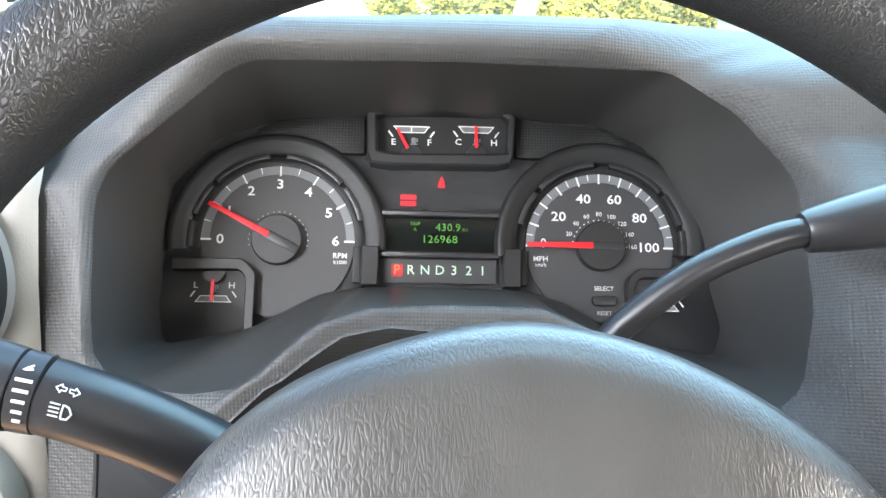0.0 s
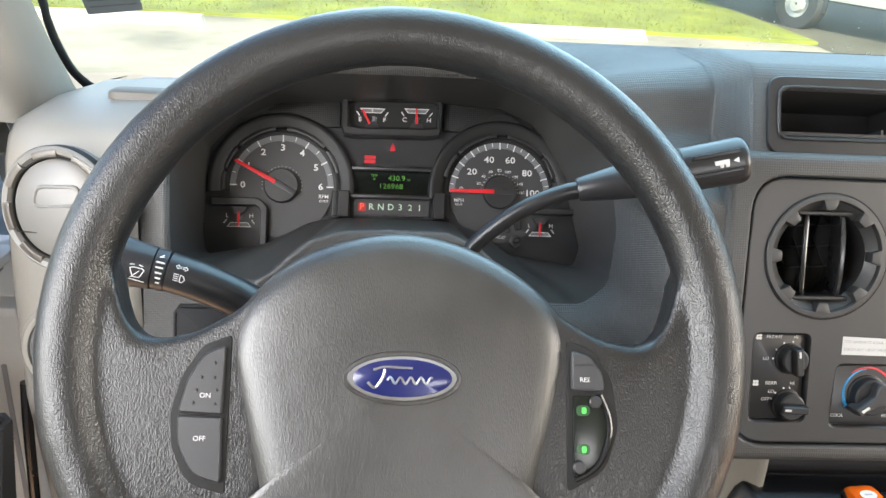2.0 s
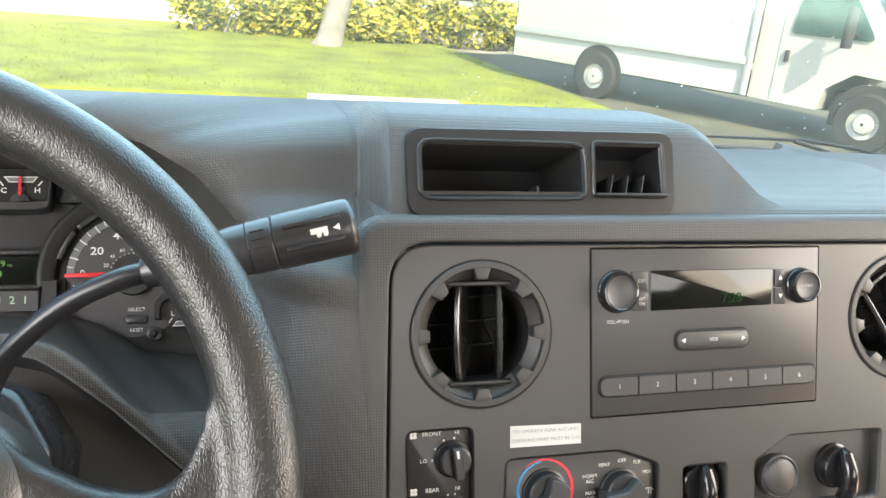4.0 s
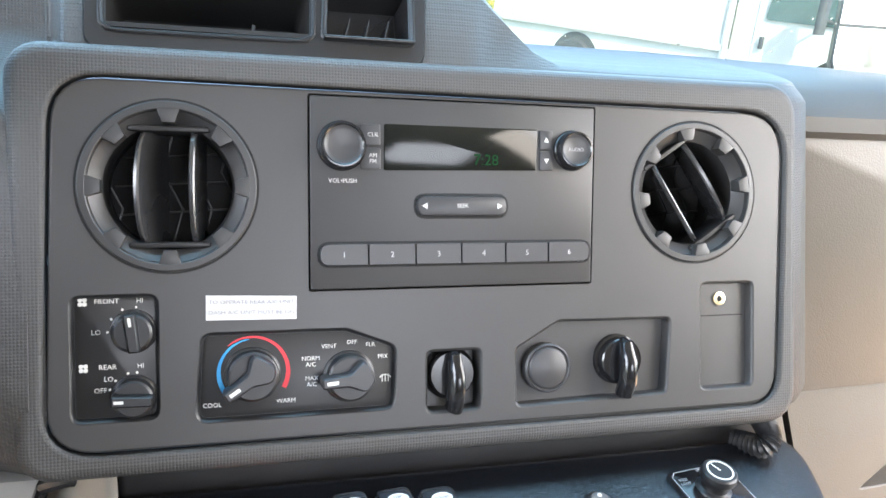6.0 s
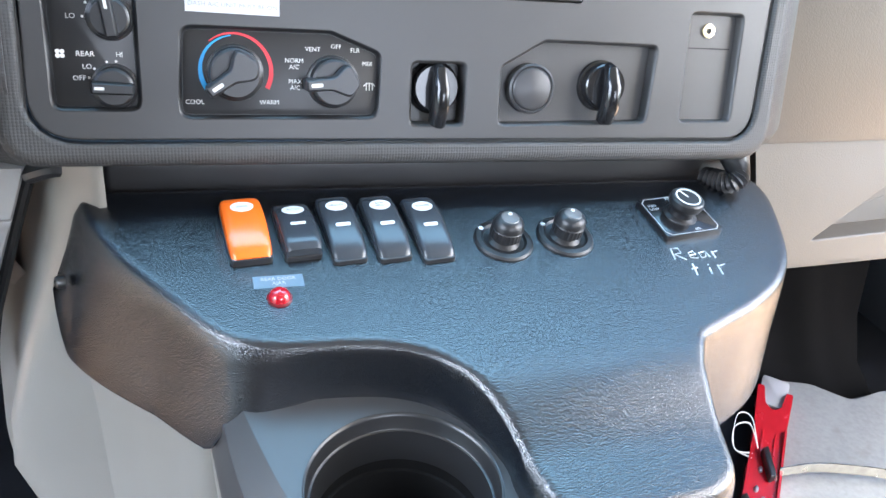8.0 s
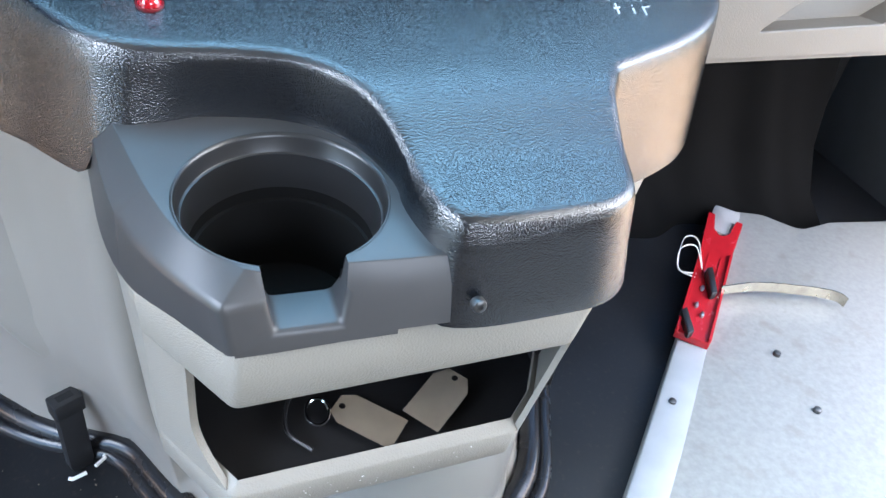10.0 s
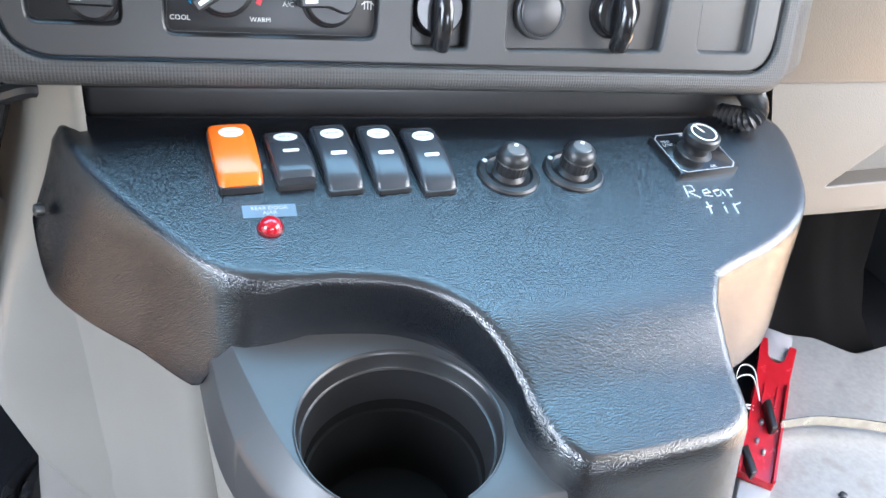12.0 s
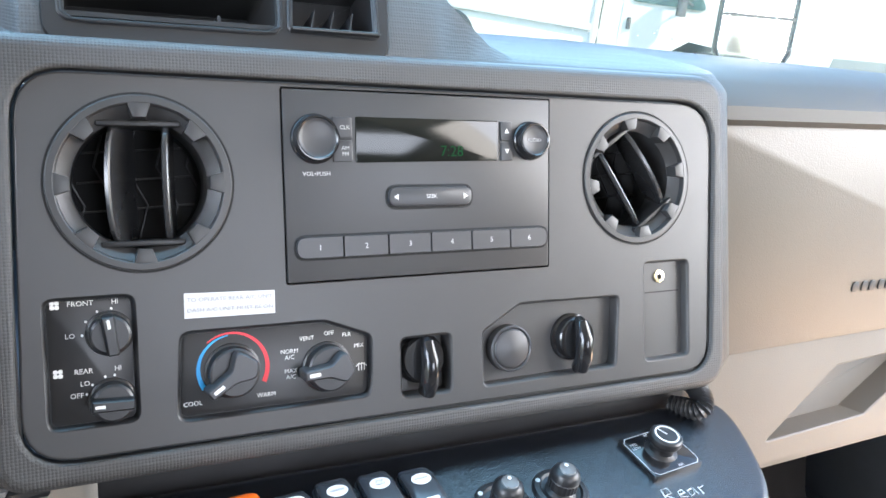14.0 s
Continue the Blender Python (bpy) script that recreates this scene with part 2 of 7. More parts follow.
def fillet(poly, r, n=4):
    """Rounds the corners. r: one radius, or one for each corner."""
    out, k = [], len(poly)
    for i in range(k):
        p, q, s = Vector(poly[i - 1]), Vector(poly[i]), Vector(poly[(i + 1) % k])
        rad = r[i] if isinstance(r, (list, tuple)) else r
        e, f = (p - q), (s - q)
        lim = min(e.length, f.length) * 0.49
        ang = e.angle(f)
        d = min(rad / math.tan(ang / 2) if ang < 3.1 else 0, lim)
        if d < 1e-3:
            out.append(tuple(q))
            continue
        a, b = q + e.normalized() * d, q + f.normalized() * d
        for j in range(n + 1):
            t = j / n
            out.append(tuple(a * (1 - t) ** 2 + q * 2 * t * (1 - t) + b * t * t))
    return out


def rrect(w, h, r, cx=0, cy=0, n=4):
    return fillet([(cx - w / 2, cy - h / 2), (cx + w / 2, cy - h / 2), (cx + w / 2, cy + h / 2), (cx - w / 2, cy + h / 2)], r, n)


def circle(r, cx=0, cy=0, n=32, a0=0, a1=360):
    full = abs(a1 - a0) >= 360
    k = n if full else n + 1
    return [(cx + r * math.cos(radians(a0 + (a1 - a0) * i / n)), cy + r * math.sin(radians(a0 + (a1 - a0) * i / n))) for i in range(k)]


def arc_band(r0, r1, a0, a1, cx=0, cy=0, n=24):
    return circle(r1, cx, cy, n, a0, a1) + list(reversed(circle(r0, cx, cy, n, a0, a1)))


def at(poly, z):
    return [(x, y, z) for x, y in poly]


def prism(poly, z0, z1, bev=0.0, bm=None):
    if area2(poly) < 0:
        poly = list(reversed(poly))
    rings = [at(poly, z0)]
    if bev:
        rings += [at(poly, z1 - bev), at(inset(poly, bev * 0.3), z1 - bev * 0.3), at(inset(poly, bev), z1)]
    else:
        rings.append(at(poly, z1))
    return loft(rings, True, True, True, bm)


def polar(poly, n, c=(0, 0), turn=0.0):
    """Where n rays from c meet a star-shaped outline."""
    out, k = [], len(poly)
    for i in range(n):
        a = turn + 2 * math.pi * i / n
        d, best = Vector((math.cos(a), math.sin(a))), None
        for j in range(k):
            p, q = Vector(poly[j]) - Vector(c), Vector(poly[(j + 1) % k]) - Vector(c)
            e = q - p
            den = d.x * e.y - d.y * e.x
            if abs(den) < 1e-9:
                continue
            t, s = (p.x * e.y - p.y * e.x) / den, (p.x * d.y - p.y * d.x) / den
            if t > 0 and -1e-6 <= s <= 1 + 1e-6 and (best is None or t > best):
                best = t
        out.append((c[0] + d.x * best, c[1] + d.y * best))
    return out


def frame_plate(outer, inner, z0, z1, n=64, c=(0, 0), bev=0.6, bm=None):
    """A plate with a hole."""
    o, i = polar(outer, n, c), polar(inner, n, c)
    rings = [at(i, z0), at(o, z0), at(o, z1 - bev), at(offset(o, bev), z1), at(offset(i, -bev), z1), at(i, z1 - bev), at(i, z0)]
    return loft(rings, True, False, False, bm)


def dome(poly, profile, c=None, bm=None, cap0=False):
    """Rings of the outline scaled about c: profile holds (scale, z), from the outside in."""
    c = Vector(c or (sum(p[0] for p in poly) / len(poly), sum(p[1] for p in poly) / len(poly)))
    return loft([[(c.x + (x - c.x) * s, c.y + (y - c.y) * s, z) for x, y in poly] for s, z in profile], True, cap0, True, bm)


def lathe(profile, n=32, a0=0.0, a1=360.0, cx=0, cy=0, cap0=False, cap1=False, bm=None, m=None):
    full = abs(a1 - a0) >= 360
    k = n if full else n + 1
    rings = [[(cx + r * math.cos(radians(a0 + (a1 - a0) * i / n)), cy + r * math.sin(radians(a0 + (a1 - a0) * i / n)), z) for i in range(k)] for r, z in profile]
    out = loft(rings, full, cap0, cap1, bm)
    return moved(out, m) if m else out


def tube(pts, r, n=10, caps=True, bm=None, flat=1.0):
    """A round bar along a line of points. r: one radius or one a point."""
    pts = [Vector(p) for p in pts]
    rs = r if isinstance(r, (list, tuple)) else [r] * len(pts)
    side, rings = None, []
    for i, p in enumerate(pts):
        d = (pts[min(i + 1, len(pts) - 1)] - pts[max(i - 1, 0)]).normalized()
        if side is None:
            side = d.orthogonal().normalized()
        side = (side - d * side.dot(d)).normalized()
        up = d.cross(side)
        rings.append([tuple(p + (side * math.cos(2 * math.pi * k / n) + up * math.sin(2 * math.pi * k / n) * flat) * rs[i]) for k in range(n)])
    return loft(rings, True, caps, caps, bm)


def curve_pts(ctrl, n=8):
    """A smooth line through the points."""
    c = [Vector(p) for p in ctrl]
    c = [c[0] * 2 - c[1]] + c + [c[-1] * 2 - c[-2]]
    out = []
    for a, b, d, e in zip(c, c[1:], c[2:], c[3:]):
        for k in range(n):
            t = k / n
            out.append(0.5 * ((2 * b) + (d - a) * t + (2 * a - 5 * b + 4 * d - e) * t * t + (3 * b - a - 3 * d + e) * t ** 3))
    return [tuple(p) for p in out] + [tuple(c[-2])]


def box(w, d, h, cx=0, cy=0, cz=0, bev=0.0, bm=None):
    """Middle of the base at (cx, cy, cz)."""
    bm2 = prism(rrect(w, d, bev, cx, cy, 2) if bev else [(cx - w / 2, cy - d / 2), (cx + w / 2, cy - d / 2), (cx + w / 2, cy + d / 2), (cx - w / 2, cy + d / 2)], cz, cz + h, bev)
    return join([bm, bm2]) if bm else bm2


def join(bms):
    out = bm_new()
    for b in bms:
        tmp = bpy.data.meshes.new("tmp")
        b.to_mesh(tmp)
        b.free()
        out.from_mesh(tmp)
        bpy.data.meshes.remove(tmp)
    return out


def moved(bm, m):
    bm.transform(m)
    return bm


def mesh_of(name, bm, material, s, sharp, fix=True):
    if fix:
        bmesh.ops.recalc_face_normals(bm, faces=bm.faces)
    bm.transform(Matrix.Scale(s, 4))
    me = bpy.data.meshes.new(name)
    bm.to_mesh(me)
    bm.free()
    me.materials.append(material)
    me.shade_smooth()
    me.set_sharp_from_angle(angle=radians(sharp))
    return me


def part(name, bm, material, parent, label="", m=None, s=0.001, sharp=35, fix=True):
    ob = new(name, mesh_of(name, bm, material, s, sharp, fix))
    ob.parent = parent
    if m is not None:
        ob.matrix_basis = m
    return tagged(ob, label)


def thing(name, label, category, m=None, group="", kind="", veh=True):
    ob = new(name)
    ob.empty_display_size = 0.02
    ob.matrix_basis = (VEH if veh else Matrix()) @ (m or Matrix())
    return tagged(ob, label, category, group, kind)


def words(text, size, x, y, z, parent, material=WHITE, name="lettering", turn=0.0, align="CENTER", wide=1.0, bold=0.0, m=None):
    cu = bpy.data.curves.new(name, "FONT")
    cu.body, cu.size, cu.align_x, cu.align_y, cu.extrude, cu.resolution_u, cu.offset = text, size * 0.00138, align, "CENTER", 0.00005, 2, bold * 0.001
    tmp = bpy.data.objects.new(name, cu)
    scene.collection.objects.link(tmp)
    me = bpy.data.meshes.new_from_object(tmp.evaluated_get(bpy.context.evaluated_depsgraph_get()))
    bpy.data.objects.remove(tmp)
    me.materials.clear()
    me.materials.append(material)
    ob = new(name, me)
    ob.parent = parent
    ob.matrix_basis = (m or Matrix()) @ Matrix.Translation((x / 1000, y / 1000, z / 1000)) @ Matrix.Rotation(radians(turn), 4, "Z") @ Matrix.Diagonal((wide, 1, 1, 1))
    return ob


def face_frame(x, y, z, tilt):
    """The pose of a panel at (x, y, z) metres that leans back by tilt degrees: x right, y up the panel, z towards the driver."""
    a = radians(tilt)
    return Matrix(((1, 0, 0, x), (0, math.sin(a), -math.cos(a), y), (0, math.cos(a), math.sin(a), z), (0, 0, 0, 1)))


M_K = face_frame(0.028, 0.470, 0.707, 24.7)      # instrument cluster
M_C = face_frame(0.555, 0.292, 0.671, 15.0)      # centre panel
M_T = face_frame(0.334, 0.347, 0.808, 24.0)      # upper storage cubby
M_W = face_frame(0.0360, 0.1535, 0.7298, 28.4)   # steering wheel
M_S = face_frame(0.555, 0.190, 0.524, 78.7)      # switch console top


def in_frame(m, x, y, z):
    """A place in the vehicle, in mm, seen from a panel's frame, in mm."""
    return tuple((m.inverted() @ Vector((x / 1000, y / 1000, z / 1000))) * 1000)

# ---- dashboard ----


def polar3(poly, n, c):
    """As polar, for an outline of (u, v, w): the w is carried along."""
    out, k = [], len(poly)
    for i in range(n):
        a = 2 * math.pi * i / n
        dx, dy, best = math.cos(a), math.sin(a), None
        for j in range(k):
            p, q = poly[j], poly[(j + 1) % k]
            px, py, ex, ey = p[0] - c[0], p[1] - c[1], q[0] - p[0], q[1] - p[1]
            den = dx * ey - dy * ex
            if abs(den) < 1e-9:
                continue
            t, s = (px * ey - py * ex) / den, (px * dy - py * dx) / den
            if t > 0 and -1e-6 <= s <= 1 + 1e-6 and (best is None or t > best[0]):
                best = (t, p[2] + (q[2] - p[2]) * s)
        out.append((c[0] + dx * best[0], c[1] + dy * best[0], best[1]))
    return out


def holed_plate(outline, holes, z=0.0, bm=None):
    """A flat face with holes."""
    bm = bm or bm_new()
    edges = []
    for poly in [outline] + holes:
        vs = [bm.verts.new((x, y, z)) for x, y in poly]
        edges += [bm.edges.new((a, b)) for a, b in zip(vs, vs[1:] + vs[:1])]
    bmesh.ops.triangle_fill(bm, edges=edges, use_beauty=True, use_dissolve=False)
    return bm


def pocket(poly, z, depth, r=1.2, floor=True, bm=None):
    """The rounded walls of a recess, with its floor."""
    if area2(poly) < 0:
        poly = list(reversed(poly))
    rings = [at(poly, z), at(offset(poly, r * 0.4), z - r * 0.2), at(offset(poly, r), z - r), at(offset(poly, r * 1.2), z - depth)]
    return loft(rings, True, False, floor, bm)


dashboard = thing("dashboard", "dark grey grained plastic dashboard under the windscreen", "dashboard", kind="structure")
HC = (0, 60)
NL = 320
LIP = fillet([(-116, 106), (0, 108.5), (121, 107), (159, 83), (191, 46), (196, -20), (192, -68), (170, -86), (124, -85), (98, -58), (76, -38), (48, -26.5), (-6, -25.5), (-44, -28), (-71, -37), (-91, -54), (-108, -70), (-136, -74), (-172, -69), (-184, -54), (-188, 38)], [40, 10, 30, 40, 40, 30, 22, 20, 18, 14, 14, 14, 10, 14, 14, 10, 16, 14, 12, 14, 45], 5)
LENS = fillet([(-180, 60), (-152, 92), (-117, 106), (0, 112), (106, 110), (140, 95), (174, 38), (190, -30), (184, -50), (116, -39), (85, -17), (55, -8), (-4, -7), (-48, -7), (-81, -13), (-122, -35), (-180, -47), (-184, -20)], 8, 3)


def k3(x, y, z):
    return in_frame(M_K, x, y, z)


OUTER = [k3(*p) for p in ((-118, 541, 858), (60, 550, 867), (302, 545, 868), (302, 432, 865), (302, 414, 856), (302, 405, 846), (302, 398, 811), (302, 376, 795), (302, 342, 783), (302, 320, 772), (302, 272, 616), (302, 274, 574), (200, 330, 568), (60, 360, 548), (-100, 355, 548), (-192, 350, 556), (-192, 372, 660), (-192, 392, 776), (-190, 430, 797), (-168, 492, 826))]
lip2, lens2, out3 = polar(LIP, NL, HC), polar(LENS, NL, HC), polar3(OUTER, NL, HC)


def lip_w(u, v):
    return 95 - 14 * max(0, -v - 30) / 60


# below the arch the hood's lip ends in a narrow band round the steering column
for i, (u, v) in enumerate(lip2):
    if v < -20 and -112 < u < 126:
        d = Vector((u, v)) - Vector((8, -75))
        d = d.normalized() * -1
        out3[i] = (u + d.x * 16, v + d.y * 16, lip_w(u, v) + 7)
rings = []
for k, (s, dw) in enumerate(((0, 0), (0.02, 2), (0.05, 3.5), (0.08, 5), (0.12, 6), (0.2, 6), (0.3, 6), (0.45, 4.5), (0.6, 3), (0.72, 2), (0.84, 0.6), (0.93, 0), (1, 0))):
    ring = []
    for (u, v), o in zip(lip2, out3):
        top = max(0, min(1, (v - 60) / 45))
        w0 = lip_w(u, v)
        bulge = 34 * math.sin(math.pi * s ** 0.8) * top * (1 - max(0, min(1, (u - 60) / 80)))
        side = max(0, min(1, (u - 120) / 60))
        e = s + (1 - (1 - s) ** (2 + 5 * max(0, min(1, v / 40))) - s) * side
        ring.append((u + (o[0] - u) * s, v + (o[1] - v) * e, w0 + (o[2] - w0) * e + dw + bulge))
    rings.append(ring)
back_edge = [(o[0], o[1] - 8, o[2] - 25) for o in out3]
part("hood_surround", loft(rings + [back_edge]), DASH, dashboard, m=M_K, sharp=50)
bowl = []
for s, w in ((0, 1.0), (0.02, 0.97), (0.10, 0.86), (0.35, 0.60), (0.7, 0.27), (0.93, 0.06), (1, -0.03), (1.03, -0.17)):
    bowl.append([(a[0] + (b[0] - a[0]) * s, a[1] + (b[1] - a[1]) * s, lip_w(*a) * w) for a, b in zip(lip2, lens2)])
part("cluster_hood", loft(bowl), BOWL, dashboard, "smooth dark hood round the gauges", m=M_K, sharp=50)

# middle of the dashboard, with the hump of the upper cubby; the face behind the centre panel stays open
C_Y = lambda z: 292 + 0.268 * (z - 671)


def mid_profile(x):
    h = 1.0 if x <= 560 else max(0.0, 1 - (x - 560) / 80)
    h = h * h * (3 - 2 * h)
    mix = lambda a, b: (a[0] + (b[0] - a[0]) * h, a[1] + (b[1] - a[1]) * h)
    # beside the gauges the dashboard has a recessed wall under its upper ledge
    recess = [(C_Y(772) + 1, 772), (342, 783), (376, 795), (398, 811), (405, 846), (414, 856), (432, 865), (545, 868)]
    cub = [(C_Y(797) + 1, 797), (334, 803), (341, 807), mix((346, 811), (347, 809)), mix((353, 813), (371.5, 864.5)), mix((372, 816), (384, 873)), mix((455, 822), (455, 876)), mix((600, 826), (546, 868))]
    up = []
    for i, (a, b) in enumerate(zip(recess, cub)):
        f = max(0.0, min(1.0, (x - 301) / 9 if i < 3 else (x - 303) / 17))
        f = f * f * (3 - 2 * f)
        up.append((a[0] + (b[0] - a[0]) * f, a[1] + (b[1] - a[1]) * f))
    tip = 0 if x < 812 else (x - 812) ** 2 / 75
    low = [(345, 580), (320, 571), (294, 567), (281, 567.5), (273, 572), (C_Y(582) + 1, 582)]
    return [(x, y + tip, z) for y, z in low + up] + [(x, up[-1][0] + 15 + tip, up[-1][1] - 40)]


xs = [300, 301, 302, 303, 304, 305, 306, 307, 308, 310, 312, 314, 316, 318, 320, 326, 332, 342, 440, 530, 540, 556, 566, 580, 600, 620, 640, 700, 760, 806, 816, 826, 836, 846, 856, 866, 874, 882, 890]
bm = bm_new()
grid = [[bm.verts.new(p) for p in mid_profile(x)] for x in xs]
for i in range(len(xs) - 1):
    for j in range(len(grid[0]) - 1):
        if j == 5 and 310 <= xs[i] < 806:
            continue
        if j == 9 and 342 <= xs[i] < 530:
            continue
        bm.faces.new((grid[i][j], grid[i + 1][j], grid[i + 1][j + 1], grid[i][j + 1]))
part("centre_body", bm, DASH, dashboard, sharp=45)
part("ledge_groove", tube([(310, 528, 866.9), (420, 528, 868.6), (550, 528, 868.6)], 1.7, 8), HOLE, dashboard, "fine groove along the dash top")

PANEL = fillet([(-246, -90), (250, -93), (256, 122), (-240, 126)], [28, 24, 34, 28], 6)
SURR = fillet([(-254, -98), (262, -102), (262, 138), (-257, 138)], [14, 20, 20, 14], 6)
P1 = PANEL if area2(PANEL) > 0 else list(reversed(PANEL))
part("panel_surround", join([holed_plate(SURR, [offset(P1, -4.2)], 3.0), loft([at(offset(SURR, -d), z) for d, z in ((0, 3.0), (2.0, 2.6), (4.4, 1.4), (6.4, -0.8), (7.6, -3.6), (8.2, -10))]), loft([at(offset(P1, -d), z) for d, z in ((4.2, 3.0), (3.2, 2.8), (2.4, 2.2), (1.9, 1.2), (1.7, 0))])]), DASH, dashboard, m=M_C, sharp=45)
part("panel_gap", loft([at(offset(P1, -1.7), 0), at(offset(P1, -1.7), -8)]), HOLE, dashboard, m=M_C)

# passenger side
def right_profile(x):
    k = (x - 856) / 700
    return [(x, y, z) for y, z in ((380, 395), (345, 402), (330, 430), (338, 500), (345, 560), (352, 640), (358, 740), (362, 768), (354, 774), (355, 786), (375, 806), (430, 818), (600, 826 - 12 * k), (615, 790))]


xs = [850, 900, 1000, 1150, 1300, 1450, 1560]
bm = bm_new()
grid = [[bm.verts.new(p) for p in right_profile(x)] for x in xs]
for a, b in zip(grid, grid[1:]):
    for j in range(7, len(a) - 1):
        bm.faces.new((a[j], b[j], b[j + 1], a[j + 1]))
part("passenger_top", bm, plain("passenger_roll_grey", (0.056, 0.053, 0.048), 0.55, spec=0.35, bump=0.1, bump_scale=700, var=0.06), dashboard, sharp=40)
part("passenger_pad", prism(fillet([(862, 530), (1560, 545), (1560, 771), (862, 771)], 12), -384, -363, 6), TAUPE, dashboard, "taupe padded panel on the passenger side", m=Matrix.Rotation(radians(90), 4, "X"))
# end wall and underside
for x0, x1 in ((-190, 850),):
    part("underside", prism([(x0, 362), (x1, 300), (x1, 700), (x0, 700)], 572, 576, 0.5), BLACK, dashboard)

# dash panel closing the space round the column, below the arch
arch = [(176, -96), (124, -95), (98, -68), (76, -48), (48, -36.5), (-6, -35.5), (-44, -38), (-71, -47), (-91, -64), (-108, -80), (-140, -84), (-150, -210), (190, -210)]
part("column_panel", holed_plate(fillet(arch, 8, 4), [], 76), DASH_SMOOTH, dashboard, "smooth dark panel round the steering column", m=M_K)
# Black sheet added to block the daylight that shows through below the hood.
part("column_light_block", box(470, 8, 230, 55, 436, 418), BLACK, dashboard)

# glove box below the pad
glove = thing("glove_box", "closed taupe plastic glove box with a recessed pull", "glove box")
MG = Matrix(((1, 0, 0, 0), (0, 0.17, -0.985, 0.361), (0, 0.985, 0.17, 0), (0, 0, 0, 1)))
part("lid", holed_plate(fillet([(945, 392), (1560, 408), (1560, 540), (905, 536)], [14, 8, 8, 14]), [fillet([(1000, 420), (1165, 428), (1305, 506), (1110, 496)], 3)], 84), TAUPE, glove, m=MG)
bm = pocket(fillet([(1000, 420), (1165, 428), (1305, 506), (1110, 496)], 3), 84, 34, 1.5)
part("pull_recess", bm, TAUPE, glove, "hollow finger pull", m=MG)
part("corner_trim", prism(fillet([(868, 470), (940, 395), (900, 538), (868, 540)], 6), 70, 82, 2), TAUPE, glove, m=MG)
part("lid_flank", prism([(946, 391), (1560, 405), (1560, 409), (944, 395)], 20, 84, 0), TAUPE, glove, m=MG)
for i, x in enumerate((1085, 1100, 1113, 1128, 1140)):
    part("badge_bar", prism(rrect(10, 12, 4, x + 22, 596), 0, 1.2, 0.4), DASH_SMOOTH, glove, m=Matrix(((1, 0, 0, 0), (0, 0, -1, 0.3625), (0, 1, 0, 0), (0, 0, 0, 1))))

# ---- centre panel ----
panel = thing("centre_panel", "flat dark grey panel with recesses for vents, radio and controls", "dash panel", M_C)
RADIO = fillet([(-97, -0.5), (97.5, -0.5), (101, 122), (-96.5, 122.5)], 2, 2)
V1, V2 = circle(50, -177.5, 64, 48), circle(50.5, 180, 63.5, 48)
FAN = rrect(49, 75, 7, -208.5, -36)
HVAC = fillet([(-165, -78), (-42, -78), (-40.5, -36), (-73, -23.5), (-162, -23)], [8, 8, 8, 10, 8])
SOCK = rrect(40, 43, 6, -2.5, -61.5)
KNOBS = fillet([(40, -83), (158, -81.5), (162, -25), (72, -24), (40, -42)], [6, 6, 6, 8, 6])
JACK = rrect(47, 80, 6, 208, -41)
holes = [RADIO, V1, V2, FAN, HVAC, SOCK, KNOBS, JACK]
part("face", holed_plate(offset(PANEL, 1.5), [offset(h, 0) for h in holes], 0), DASH_SMOOTH, panel)
P2 = PANEL if area2(PANEL) > 0 else list(reversed(PANEL))
part("edge", loft([at(offset(P2, 1.5), 0), at(offset(P2, 0.7), -0.15), at(offset(P2, 0.2), -0.6), at(offset(P2, 0.0), -1.2), at(offset(P2, 0.0), -8)]), DASH_SMOOTH, panel)
for poly, d, mat, nm in ((FAN, 5, BLACK, "fan_recess"), (HVAC, 5, BLACK, "climate_recess"), (SOCK, 14, DASH_SMOOTH, "socket_recess"), (KNOBS, 9, DASH_SMOOTH, "knob_recess"), (JACK, 7, DASH_SMOOTH, "jack_recess"), (RADIO, 12, HOLE, "radio_opening")):
    part(nm, pocket(poly, 0, d, 2.0 if nm != "radio_opening" else 0.4), mat, panel)
part("seam", box(40, 0.8, 0.6, 206, -27, -7.2), HOLE, panel)


VENTM = plain("vent_dark_grey", (0.030, 0.0295, 0.0295), 0.42, bump=0.06, bump_scale=1800, var=0.05)
VANEM = plain("vane_satin_black", (0.024, 0.024, 0.025), 0.26, spec=0.8, var=0.05)
LETTER = plain("pale_print", (0.46, 0.46, 0.45), 0.5, var=0.04)


